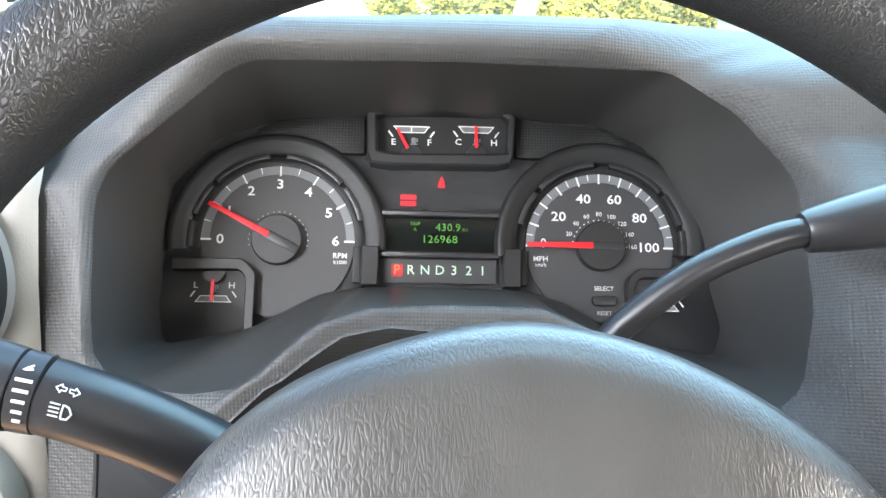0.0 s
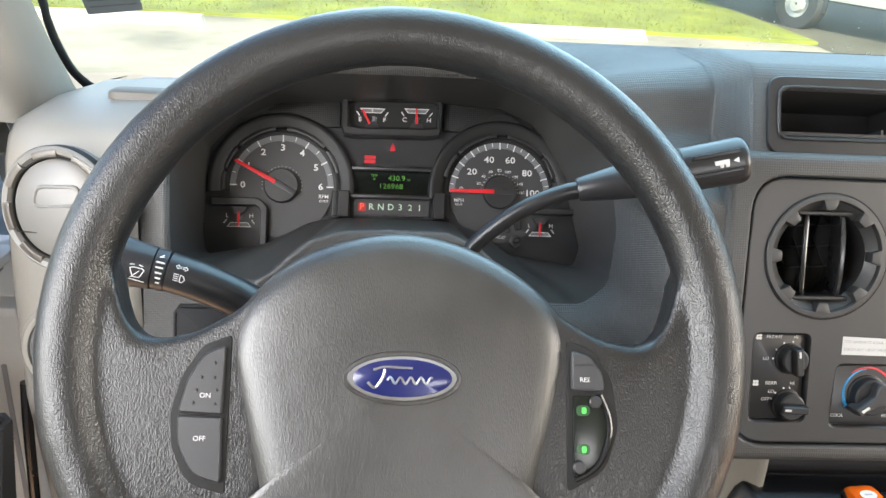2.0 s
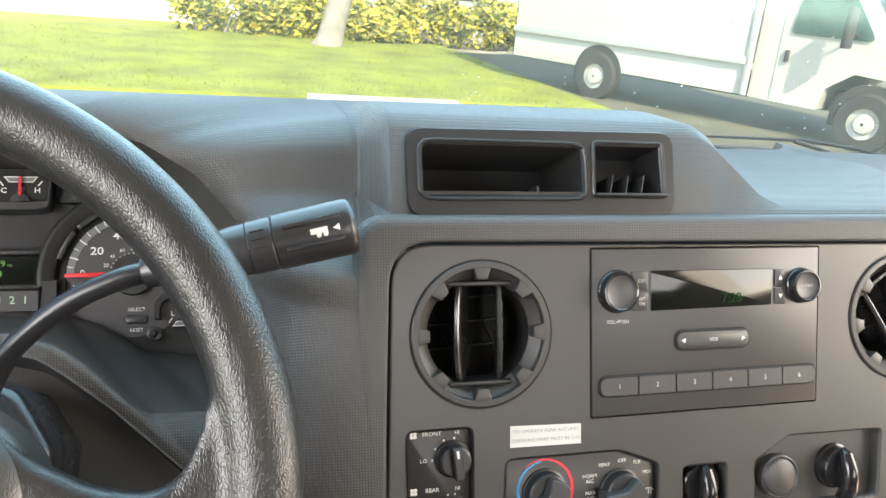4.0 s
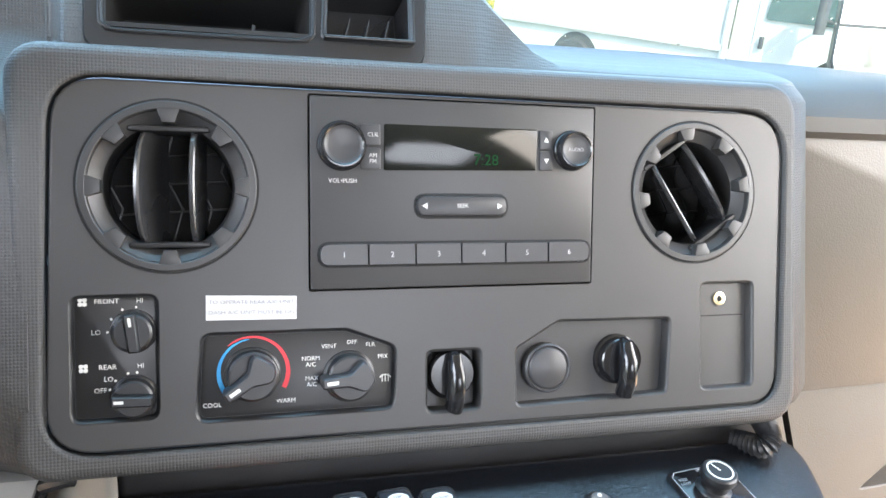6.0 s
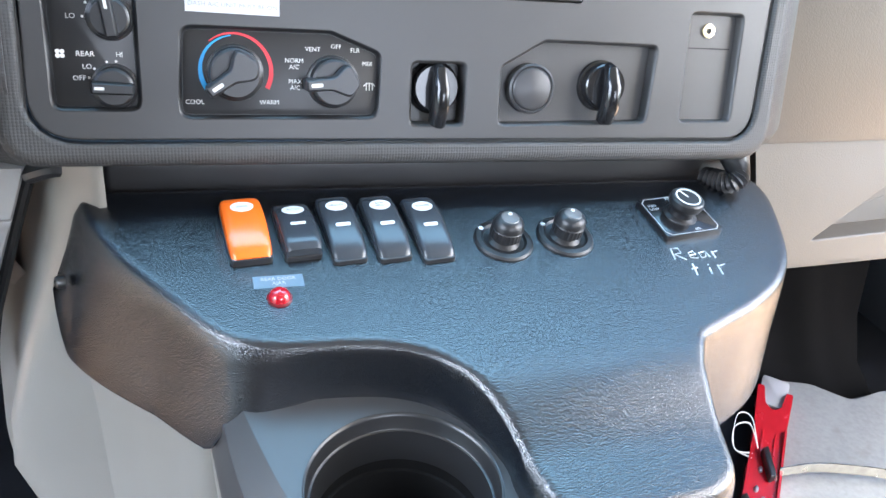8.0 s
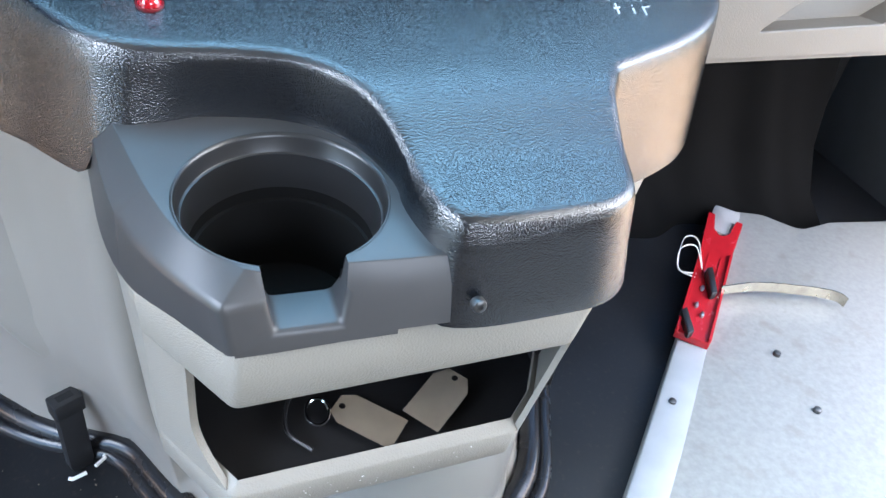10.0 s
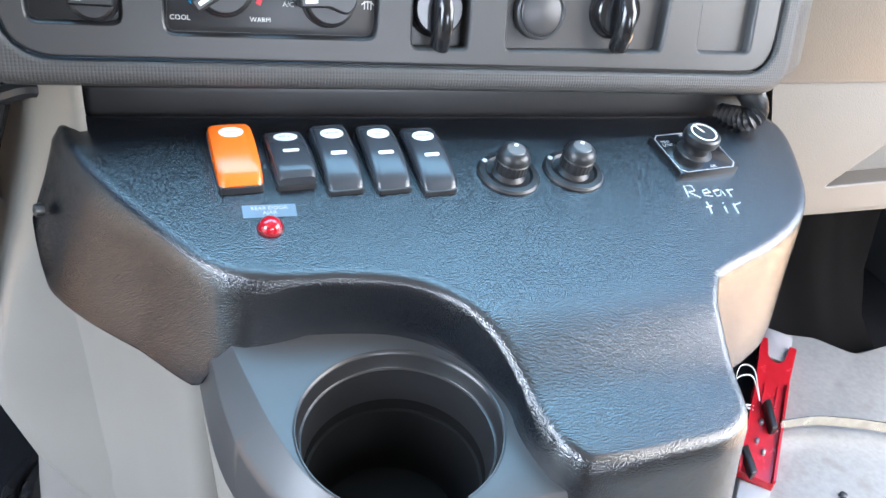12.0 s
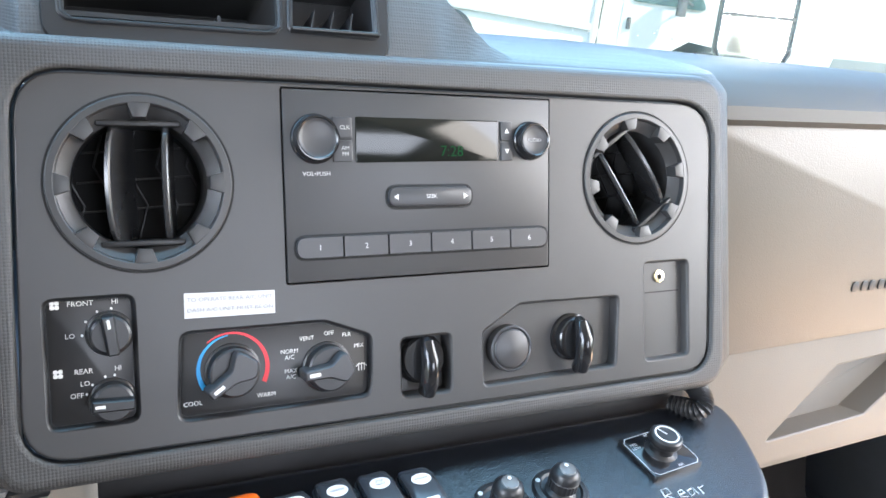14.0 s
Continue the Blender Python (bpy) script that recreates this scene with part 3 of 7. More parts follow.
def air_vent(m, turn, slant, label):
    v = thing("air_vent", label, "air vent", m, group="dashboard air vents")
    part("seam_ring", lathe([(51.6, -2), (51.6, 0.3), (50.4, 0.3), (50.4, -2)], 64), HOLE, v)
    part("trim_ring", lathe([(50.4, -4), (50.2, 0.8), (49.4, 1.5), (46, 1.7), (45.4, 1.2), (44.8, -2.5), (39.4, -6.5), (37.4, -8.5), (36.8, -14), (36.5, -30)], 72), VENTM, v, sharp=30)
    for k in range(8):
        a = k * 45 + turn
        poly = [(r * math.cos(radians(a + w)), r * math.sin(radians(a + w))) for r, w in ((46.4, 8.2), (46.4, -8.2), (37.6, -5.6), (37.6, 5.6))]
        part("tooth", prism(poly, -8, 1.65, 0.6), VENTM, v)
    # The throat's shade is put into its near-black colour.
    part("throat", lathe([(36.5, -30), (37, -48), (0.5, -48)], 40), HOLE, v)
    for s in (-1, 1):
        part("crossbar", box(46, 3.4, 22, 0, s * 34.5, -26, 1.0), BLACK, v, m=Matrix.Rotation(radians(slant), 4, "Z"))
    for x, lean in ((-9, -30), (17, -14)):
        rings = []
        for i in range(17):
            y = -32.5 + 65 * i / 16
            half = 9 + 11 * math.sqrt(max(0.0, 1 - (y / 33.5) ** 2))
            rings.append([(-0.9, y, -14), (0.9, y, -14), (1.2, y, half - 6), (1.9, y, half - 3.2), (1.8, y, half - 1.2), (1.0, y, half - 0.2), (-1.0, y, half - 0.2), (-1.8, y, half - 1.2), (-1.9, y, half - 3.2), (-1.2, y, half - 6)])
        part("vane", loft(rings, True, True, True), VANEM, v, "glossy black swivelling vane", m=Matrix.Rotation(radians(slant), 4, "Z") @ Matrix.Translation((x / 1000, 0, -0.017)) @ Matrix.Rotation(radians(lean), 4, "Y"))
    bm = bm_new()
    for x in range(-36, 37, 18):
        tube([(x, -34, -44), (x + 6, -12, -44), (x - 6, 12, -44), (x, 34, -44)], 0.7, 5, True, bm)
    for y in (-16, 2, 20):
        tube([(-34, y, -44), (34, y + 4, -44)], 0.7, 5, True, bm)
    part("inner_grille", bm, BLACK, v)
    return v


air_vent(M_C @ Matrix.Translation((-0.1775, 0.064, 0)), 0, 0, "round dark grey dash vent with two upright vanes")
air_vent(M_C @ Matrix.Translation((0.180, 0.0635, 0)), 8, 33, "round dark grey dash vent with tilted vanes")

# ---- radio ----
radio = thing("car_radio", "dark grey car radio with a display and six preset keys", "radio", M_C)
part("faceplate", prism(offset(RADIO, 1.3), -10, 1.0, 1.0), DASH_SMOOTH, radio)
part("display", prism(fillet([(-49, 75.5), (55.5, 77), (57, 104.5), (-48.5, 105)], 1.5), 0.4, 1.5, 0.3), LCDM, radio, "dark display window")
words("7:28", 7.5, 20, 83, 1.7, radio, glow("segment_dim_green", (0.004, 0.016, 0.006), 0.5, 0.0), "clock_digits")
for c, r, lab in (((-75.5, 90.5), 15.2, ""), ((82.5, 91), 13.4, "AUDIO")):
    k = part("dial_knob", lathe([(r - 3.2, 8.6), (r - 4, 8.0), (r - 6, 7.4), (0.01, 7.0)], 40, cx=c[0], cy=c[1]), BUTTONM, radio, "dished grey face of the knob")
    part("grip_ring", lathe([(r + 0.6, 1.0), (r + 0.4, 2), (r - 0.6, 3), (r - 1.0, 8.2), (r - 1.6, 9.2), (r - 2.4, 9.3), (r - 3.2, 8.6)], 48, cx=c[0], cy=c[1]), GLOSSY, k, "glossy black grip ring")
    if lab:
        words(lab, 2.6, c[0], c[1], 7.4, k, INK)
for x, y, w, h, t in ((-57.5, 97.7, 13, 13.5, "CLK"), (-57.5, 82.8, 13, 13.5, "AM\nFM"), (63, 97.5, 9.5, 13, "\u25b2"), (63, 83.5, 9.5, 13, "\u25bc")):
    k = part("key", prism(rrect(w, h, 0.8, x, y, 2), 0.5, 2.2, 0.5), BUTTONM, radio)
    if t in "\u25b2\u25bc":
        s = 1 if t == "\u25b2" else -1
        part("arrow", prism([(x - 1.8, y - 1.5 * s), (x + 1.8, y - 1.5 * s), (x, y + 1.8 * s)], 2.2, 2.35), WHITE, k)
    else:
        words(t, 2.7, x + 1.5, y, 2.4, k, LETTER)
words("VOL\u2022PUSH", 2.8, -75, 68.5, 1.2, radio, LETTER)
part("key_gap", prism(rrect(65, 16.5, 8, 3, 53), 0.5, 1.25, 0.2), HOLE, radio)
k = part("seek_key", prism(rrect(61.5, 13, 6.4, 3, 53, 6), 0.5, 3.6, 1.6), BUTTONM, radio)
words("SEEK", 2.7, 3, 53, 3.75, k, LETTER)
for s in (-1, 1):
    part("arrow", prism([(3 + s * 24, 55), (3 + s * 24, 51), (3 + s * 27.5, 53)], 3.6, 3.75), LETTER, k)
part("preset_gap", prism(rrect(188, 16.5, 8, 2.5, 22.3), 0.5, 1.25, 0.2), HOLE, radio)
for i in range(6):
    x0 = -90 + 30.8 * i
    x1 = x0 + 30.2
    poly = fillet([(x0, 15.6), (x1, 15.6), (x1, 29), (x0, 29)], [6.4 if i == 0 else 0.5, 6.4 if i == 5 else 0.5, 6.4 if i == 5 else 0.5, 6.4 if i == 0 else 0.5], 5)
    k = part("preset_key", prism(poly, 0.5, 3.2, 0.9), BUTTONM, radio)
    words(str(i + 1), 3.7, (x0 + x1) / 2, 22, 3.35, k, LETTER)

# ---- fan switches ----


def turn_knob(x, y, r, angle, parent, z, ridge="bar"):
    k = part("knob", lathe([(r + 1.5, 0), (r + 1.3, 1.2), (r, 2), (r - 0.6, 9), (r - 2, 10), (0.01, 10)], 36, cx=0, cy=0), BLACK, parent, "black turning knob", m=Matrix.Translation((x / 1000, y / 1000, z / 1000)) @ Matrix.Rotation(radians(angle), 4, "Z"))
    if ridge == "bar":
        part("grip", prism(fillet([(-r * 0.95, -3.2), (r * 1.02, -3.6), (r * 1.02, 3.6), (-r * 0.95, 3.2)], 1.5), 4, 17, 2.0), BLACK, k)
        part("pointer", prism(rrect(5.2, 1.7, 0.4, r * 0.62, 0), 16.8, 17.2), WHITE, k)
    else:
        part("grip", prism(fillet([(r * 1.28, 3.6), (r * 0.2, 4.0), (-r * 0.55, r * 0.62), (-r * 0.98, r * 0.1), (-r * 0.55, -r * 0.9), (r * 0.1, -4.5), (r * 1.28, -3.6)], [2, 5, 6, 6, 6, 5, 2], 4), 4, 18, 2.4), BUTTONM, k, "winged grip")
        part("pointer", prism(rrect(7, 2.2, 0.5, r * 0.85, 0), 17.8, 18.3), WHITE, k)
    return k


fan = thing("fan_control", "black two-knob fan switch panel with white lettering", "fan control", M_C)
part("plate", prism(offset(FAN, 2.8), -5, -4.2, 0.3), BLACK, fan)
for y, t, ang in ((-21, "FRONT", 97), (-59.5, "REAR", 178)):
    turn_knob(-198.5, y, 11.5, ang, fan, -4.2)
    words(t, 3.0, -213, y + 18.0, -4.0, fan)
    words("HI", 2.9, -197, y + 18, -4.0, fan, align="LEFT")
    words("LO", 2.9, (-219 if t == "FRONT" else -212.5), (y + 0 if t == "FRONT" else y + 11), -4.0, fan)
    for a in ((180, 148, 115, 84) if t == "FRONT" else (160, 136, 104, 84)):
        part("dot", lathe([(0.75, -4.2), (0.75, -4.0), (0.01, -4.0)], 10, cx=-198.5 + 14.3 * math.cos(radians(a)), cy=y + 14.3 * math.sin(radians(a))), WHITE, fan)
    for k in range(4):
        part("fan_mark", prism([(x * 1.0, y2) for x, y2 in circle(1.3, -226 + 1.7 * math.cos(radians(45 + 90 * k)), y + 18 + 1.7 * math.sin(radians(45 + 90 * k)), 10)], -4.2, -4.0), WHITE, fan)
words("OFF", 2.9, -217, -55, -4.0, fan)

sticker = thing("notice_sticker", "white printed paper notice stuck above the climate knobs", "sticker", M_C)
part("sheet", prism([(-158, -15.8), (-104.4, -16.8), (-104.2, -2.6), (-157.8, -0.8)], 0.05, 0.3), plain("notice_paper", (0.50, 0.50, 0.49), 0.6, var=0.06), sticker)
for t, y in (("TO OPERATE REAR A/C UNIT", -5.6), ("DASH A/C UNIT MUST BE ON", -11.8)):
    words(t, 2.5, -131, y, 0.45, sticker, plain("faded_print", (0.26, 0.26, 0.28), 0.6), turn=-1.2, wide=1.12)

# ---- climate panel ----
climate = thing("climate_control", "black climate panel with blue and red temperature arc", "climate control", M_C)
part("plate", prism(offset(HVAC, 2.8), -5, -4.2, 0.3), BLACK, climate)
turn_knob(-131, -50.5, 15.5, 214, climate, -4.2, "wing")
turn_knob(-71.5, -55, 15, 184, climate, -4.2, "wing")
for k in range(2):
    a0, a1 = ((212, 95), (130, -28))[k]
    r0, r1 = ((18.2, 21.2), (19.8, 22.8))[k]
    n = 20
    poly = [(r1 * math.cos(radians(a0 + (a1 - a0) * i / n)), r1 * math.sin(radians(a0 + (a1 - a0) * i / n))) for i in range(n + 1)]
    poly += [((r0 + (r1 - r0) * (0.8 * i / n if k == 0 else 0.8 * (1 - i / n))) * math.cos(radians(a0 + (a1 - a0) * i / n)), (r0 + (r1 - r0) * (0.8 * i / n if k == 0 else 0.8 * (1 - i / n))) * math.sin(radians(a0 + (a1 - a0) * i / n))) for i in range(n, -1, -1)]
    part("cool_arc" if k == 0 else "warm_arc", prism([(x - 131, y - 49.5) for x, y in poly], -4.2, -4.0 + 0.1 * k), COLD if k == 0 else HOT, climate, "blue arc" if k == 0 else "red arc")
for t, x, y in (("COOL", -157, -66), ("WARM", -113, -66), ("VENT", -86, -33.5), ("OFF", -71.5, -31.5), ("FLR", -59.5, -33.5), ("MIX", -51.5, -41.5), ("NORM\nA/C", -97.5, -42.5), ("MAX\nA/C", -100, -55)):
    words(t, 2.8, x + (5 if t[0] == "M" and "A" in t else 2), y - 2, -4.0, climate)
part("defrost_mark", prism(arc_band(4.2, 4.9, 35, 145, -48, -60, 8), -4.2, -4.0), WHITE, climate)
for x in (-50, -48, -46):
    part("defrost_mark", box(0.6, 5, 0.2, x, -57.5, -4.2), WHITE, climate)

# ---- sockets and knobs ----


def hooked_plug(x, y, z, label):
    p = thing("socket_cap", label, "power socket", M_C @ Matrix.Translation((x / 1000, y / 1000, z / 1000)), group="power sockets")
    part("collar", lathe([(18, 0), (17.6, 2.5), (16, 3.5), (15.5, 9), (14.5, 10), (0.01, 10)], 36), GLOSSY, p)
    part("pull_tab", tube([(0, 15, 10), (0, 12, 14), (0, 0, 18), (0, -14, 17), (0, -22, 12), (0, -23, 8)], [3, 5, 6.4, 6.6, 6.4, 5.0], 12, True, flat=0.75), GLOSSY, p, "glossy curved pull tab")
    return p


hooked_plug(-2.5, -58, -14, "black socket cap with a hanging pull tab in a square recess")
hooked_plug(121, -55, -9, "black socket cap with a hanging pull tab")
plug = thing("blank_plug", "round dark grey blanking plug", "plug", M_C)
part("cap", lathe([(17, -9), (17, -2), (15.6, -1), (14.5, -2.2), (13.8, -1.2), (12.5, -0.6), (0.01, 0.2)], 40, cx=65.5, cy=-57.5), BUTTONM, plug)
jack = thing("audio_jack", "small brass-ringed audio jack", "audio jack", M_C)
part("ring", lathe([(5.2, -7), (5, -5.5), (2.2, -5.2), (2, -7)], 24, cx=205.5, cy=-14.5), plain("brass", (0.75, 0.66, 0.42), 0.25, 1.0), jack)
part("bore", lathe([(2.2, -6.2), (0.01, -6.2)], 16, cx=205.5, cy=-14.5), HOLE, jack)

# ---- upper cubby ----
cubby = thing("dash_cubby", "open black storage cubby with a divided bin", "storage cubby", M_T)
FR = fillet([(-3.5, -1.2), (203, -1.5), (207.5, 63), (-3, 61)], [12, 12, 12, 12], 6)
B1 = fillet([(6, 11.5), (130, 12), (131, 51.5), (6.4, 52)], 7)
B2 = fillet([(138, 14.5), (195.5, 13.5), (196.2, 53), (140.5, 53.2)], 2)
part("frame", join([holed_plate(FR, [B1, B2], 3), loft([at(FR, 3), at(offset(FR, -1.0), 1.5), at(offset(FR, -1.0), -3)])]), BLACK, cubby)
for cut, cc in ((B1, (68, 32)), (B2, (167, 33))):
    part("opening_rim", frame_plate(offset(cut, -2.6), offset(cut, 0.2), 1, 4.6, 72, cc, 0.9), BLACK, cubby)
# The larger bin is coloured near-black for the shade inside.
part("bin", pocket(B1, 3, 75, 1.5), HOLE, cubby, "open bin with its shade in the colour")
part("coin_bin", pocket(B2, 3, 40, 1.5), BLACK, cubby)
part("bin_floor", box(120, 3, 40, 68, 15, -38), BLACK, cubby)
part("divider", box(2, 8, 50, 94, 17, -50), BLACK, cubby)
for x in (151, 164, 177):
    part("coin_rib", prism([(x, 14), (x + 1.2, 14), (x + 5, 30), (x + 4, 30)], -34, 0), BLACK, cubby)
part("coin_lip", box(60, 2.4, 7, 167, 13.5, 2, 1.0), BLACK, cubby)

INSERT = plain("grained_black", (0.012, 0.012, 0.012), 0.55, spec=0.25, bump=0.6, bump_scale=480, kind="pebble")
LEVERM = plain("lever_rod_black", (0.012, 0.012, 0.013), 0.32, var=0.1)
# ---- instrument cluster ----
cluster = thing("instrument_cluster", "black instrument cluster with white dials and red needles", "instrument cluster", M_K)
part("mask", loft([[(HC[0] + (x - HC[0]) * k, HC[1] + (y - HC[1]) * k, -13) for x, y in lens2] for k in (1.01, 0.5, 0.02)], True, False, True), DIAL, cluster)
part("mask", holed_plate(LENS, [], -13), DIAL, cluster)
TC, SC = (-108.7, 23.7), (107.5, 23.5)


def pt(c, r, a):
    return (c[0] + r * math.cos(radians(a)), c[1] + r * math.sin(radians(a)))


def tick(c, r0, r1, a, w, parent, z=-10.2, mat=WHITE):
    d = Vector((math.cos(radians(a)), math.sin(radians(a))))
    s = Vector((-d.y, d.x)) * (w / 2)
    o = Vector(c)
    return part("tick", prism([tuple(o + d * r0 - s), tuple(o + d * r1 - s), tuple(o + d * r1 + s), tuple(o + d * r0 + s)], z - 0.3, z), mat, parent)


def gauge(name, label, c, parent, ticks, majors, needle, numerals, ring_from, ring_to, leg):
    g = part(name, prism(circle(50.5, *c, 64), -12.8, -11.2), DIAL, parent, label)
    part("scale_band", prism(arc_band(45, 50.6, -1, 181, *c, 48), -11.2, -10.6), GREYBAND, g)
    for i in range(ticks + 1):
        major = i % majors == 0
        tick(c, 43.8 if major else 46.4, 50.6, 180 - 180 * i / ticks, 1.15 if major else 0.65, g)
    for t, a, r, s in numerals:
        x, y = pt(c, r, a)
        words(t, s, x, y, -10.7, g, bold=0.12, wide=1.15)
    part("hub", lathe([(16.8, -11), (16.6, -5), (16.0, -4.2), (0.01, -4.2)], 40, cx=c[0], cy=c[1]), BLACK, g)
    a = radians(needle)
    part("hub_bar", prism([(c[0] + x * math.cos(a) - y * math.sin(a), c[1] + x * math.sin(a) + y * math.cos(a)) for x, y in ((-16, -2.9), (8, -2.9), (8, 2.9), (-16, 2.9))], -4.2, -3.2, 0.4), BLACK, g)
    part("needle", prism([(c[0] + x * math.cos(a) - y * math.sin(a), c[1] + x * math.sin(a) + y * math.cos(a)) for x, y in ((6, -2.2), (50.5, -1.5), (50.5, 1.5), (6, 2.2))], -4.6, -2.9, 0.3), REDN, g, "red pointer")
    return g


tach = gauge("tachometer", "rev counter", TC, cluster, 12, 2, 152.5, [(str(i), 180 - 30 * i, 38, 6.5) for i in range(7)], 0, 180, 1)
words("RPM", 3.8, -67.5, 14.0, -10.7, tach, bold=0.03)
words("X1000", 2.5, -67.5, 9.6, -10.7, tach, bold=0.0)
speedo = gauge("speedometer", "speed dial", SC, cluster, 20, 2, 180, [(str(v), 180 - 1.8 * v, 34.5 if v < 100 else 33.5, 6.5) for v in (20, 40, 60, 80, 100)], 0, 180, -1)
words("0", 6.4, SC[0] - 38.5, SC[1] + 1.8, -10.7, speedo, bold=0.12)
words("MPH", 3.7, 67, 14.6, -10.7, speedo, bold=0.03)
words("km/h", 2.8, 67, 10.6, -10.7, speedo)
for v in range(20, 161, 20):
    x, y = pt(SC, 22.6, 180 - v * 1.118)
    words(str(v), 3.1, x, y, -10.7, speedo)
for k in range(17):
    x, y = pt(SC, 18.6, 180 - k * 11.18)
    part("dot", lathe([(0.45, -11.2), (0.45, -10.9), (0.01, -10.9)], 8, cx=x, cy=y), WHITE, speedo)
for k in range(19):
    x, y = pt(TC, 19.5, 190 - k * 11.1)
    part("dot", lathe([(0.35, -11.2), (0.35, -10.9), (0.01, -10.9)], 8, cx=x, cy=y), WHITE, tach)

BEZELM = plain("bezel_matt_black", (0.011, 0.011, 0.011), 0.5, spec=0.3, bump=0.05, bump_scale=1500)
for c, side, nm in ((TC, 1, "tachometer_bezel"), (SC, -1, "speedometer_bezel")):
    a0, a1 = (-5, 187)
    bez = part(nm, lathe([(57.5, -12.5), (57.4, -6.4), (58.2, -5.4), (62, -4.6), (66, -3.2), (69, -2.8), (71, -4.2), (71.8, -7), (72, -13)], 60, a0, a1, *c), BEZELM, cluster, "raised arched bezel", sharp=50)
    part("inner_step", prism(arc_band(51.0, 57.6, a0, a1, *c, 48), -12.6, -11.0, 0.4), BEZELM, bez)
    x = c[0] + side * 61
    part("leg", prism(fillet([(x - 5.8, -6), (x + 5.8, -6), (x + 6.2, 20), (x - 5, 20)], 1), -12, -1.0, 1.2), BLACK, bez)
    part("leg_step", box(6, 24, 5, x - side * 8, 8, -12, 0.8), BEZELM, bez)
    for b0, b1 in ((168, 186), (141, 164), (97, 137), (43, 86), (14, 39)):
        if side < 0:
            b0, b1 = 180 - b1, 180 - b0
        part("stepped_lip", prism(arc_band(54.6, 58.6, b0, b1, *c, 12), -12, -5.0, 0.7), BLACK, bez)

top = part("upper_box", frame_plate(fillet([(-51, 74), (47, 75), (49.5, 114), (-52, 113)], [8, 8, 3, 3]), fillet([(-44, 82), (43.5, 83.5), (44, 112), (-45, 111)], 2), -13, 2, 48, (0, 96), 1.4), BLACK, cluster, "raised frame of the small gauges")
part("face", prism(offset(fillet([(-45, 81), (44.5, 82.5), (45, 112), (-46, 111)], 2), 0.2), -13, -9), HOLE, top)


def small_gauge(cx, cy, letters, needle, parent, flip=1, scale=1.0):
    g = part("small_gauge", lathe([(7.2, -9), (7.0, -6.5), (0.01, -6)], 24, 0 if flip > 0 else 180, 180 if flip > 0 else 360, cx=cx, cy=cy), BLACK, parent)
    f = lambda x, y: (cx + x * scale, cy + y * flip * scale)
    part("scale_band", prism([f(-11.5, 20), f(-8.6, 16.4), f(8.6, 16.4), f(11.5, 20)], -9, -8.7), GREYBAND, g)
    for p in ([f(-12.4, 20.8), f(12.4, 20.8), f(12.4, 20), f(-12.4, 20)], [f(-8.6, 16.6), f(8.6, 16.6), f(8.4, 16.0), f(-8.4, 16.0)], [f(-12.4, 20.8), f(-8.9, 16), f(-8.1, 16), f(-11.5, 20.8)], [f(12.4, 20.8), f(8.9, 16), f(8.1, 16), f(11.5, 20.8)], [f(-0.4, 20), f(0.4, 20), f(0.4, 16.6), f(-0.4, 16.6)], [f(-15.2, 17.4), f(-12.2, 13.4), f(-13, 12.8), f(-16, 16.8)], [f(15.2, 17.4), f(12.2, 13.4), f(13, 12.8), f(16, 16.8)]):
        part("tick", prism(p, -8.9, -8.6), WHITE, g)
    for x, t in ((-12.2, letters[0]), (12.2, letters[1])):
        p = f(x, 9.2)
        words(t, 4.4 * scale, p[0], p[1], -8.5, g, bold=0.05, wide=1.1)
    a = radians(needle)
    part("needle", prism([(cx + x * math.cos(a) - y * math.sin(a), cy + x * math.sin(a) + y * math.cos(a)) for x, y in ((5, -1.1), (20.5 * scale, -0.8), (20.5 * scale, 0.8), (5, 1.1))], -7, -6), REDN, g, "red pointer")
    sx, sy = f(1.5 if letters[0] == "E" else 0, 10.6)
    part("symbol", join([prism(rrect(3.0, 4.2, 0.5, sx, sy), -8.9, -8.6), prism(rrect(1.0, 2.6, 0.3, sx + 2.4, sy + 0.3), -8.9, -8.6), prism(rrect(5.2, 0.6, 0.2, sx, sy - 2.6), -8.9, -8.6)]), GREYBAND, g)
    return g


small_gauge(-21.5, 83.5, "EF", 118, top)
small_gauge(22.8, 84.5, "CH", 91, top)
oil = part("oil_box", prism(fillet([(-175, 2), (-175, 10), (-130, 10.5), (-121, 2), (-121, -38), (-127.5, -38), (-127.5, -2), (-132, 3)], [1, 1, 8, 8, 1, 1, 6, 6]), -12, -3, 1.2), BLACK, cluster)
small_gauge(-148.5, 1.5, "LH", 268, oil, -1, 0.95)
batt = part("battery_box", prism(fillet([(182, 2), (182, 8), (132, 8.5), (124, 1), (124, -14), (129, -14), (129, -2), (134, 2)], [1, 1, 8, 8, 1, 1, 6, 6]), -12, -3, 1.2), BLACK, cluster)
small_gauge(149, -1, "LH", 268, batt, -1, 0.9)
part("telltale", prism([(-3, 62.5), (2.2, 62.5), (1.6, 67), (-0.4, 71), (-2.2, 67)], -12.9, -12.4), REDL, cluster, "lit red belt lamp")
part("telltale", prism(rrect(11, 3.4, 0.8, -22.8, 55.6), -12.9, -12.4), REDL, cluster, "lit red lamp")
part("telltale", prism(rrect(11, 3.6, 0.8, -22.8, 51.2), -12.9, -12.4), REDL, cluster, "lit red lamp")
odo = part("odometer", prism(rrect(76, 23, 1, -1, 29.5), -13, -11), LCDM, cluster, "black display with green digits")
for y in (43.2, 15.5):
    part("bar", box(80, 4, 8, -1, y, -13, 1.0), BLACK, odo)
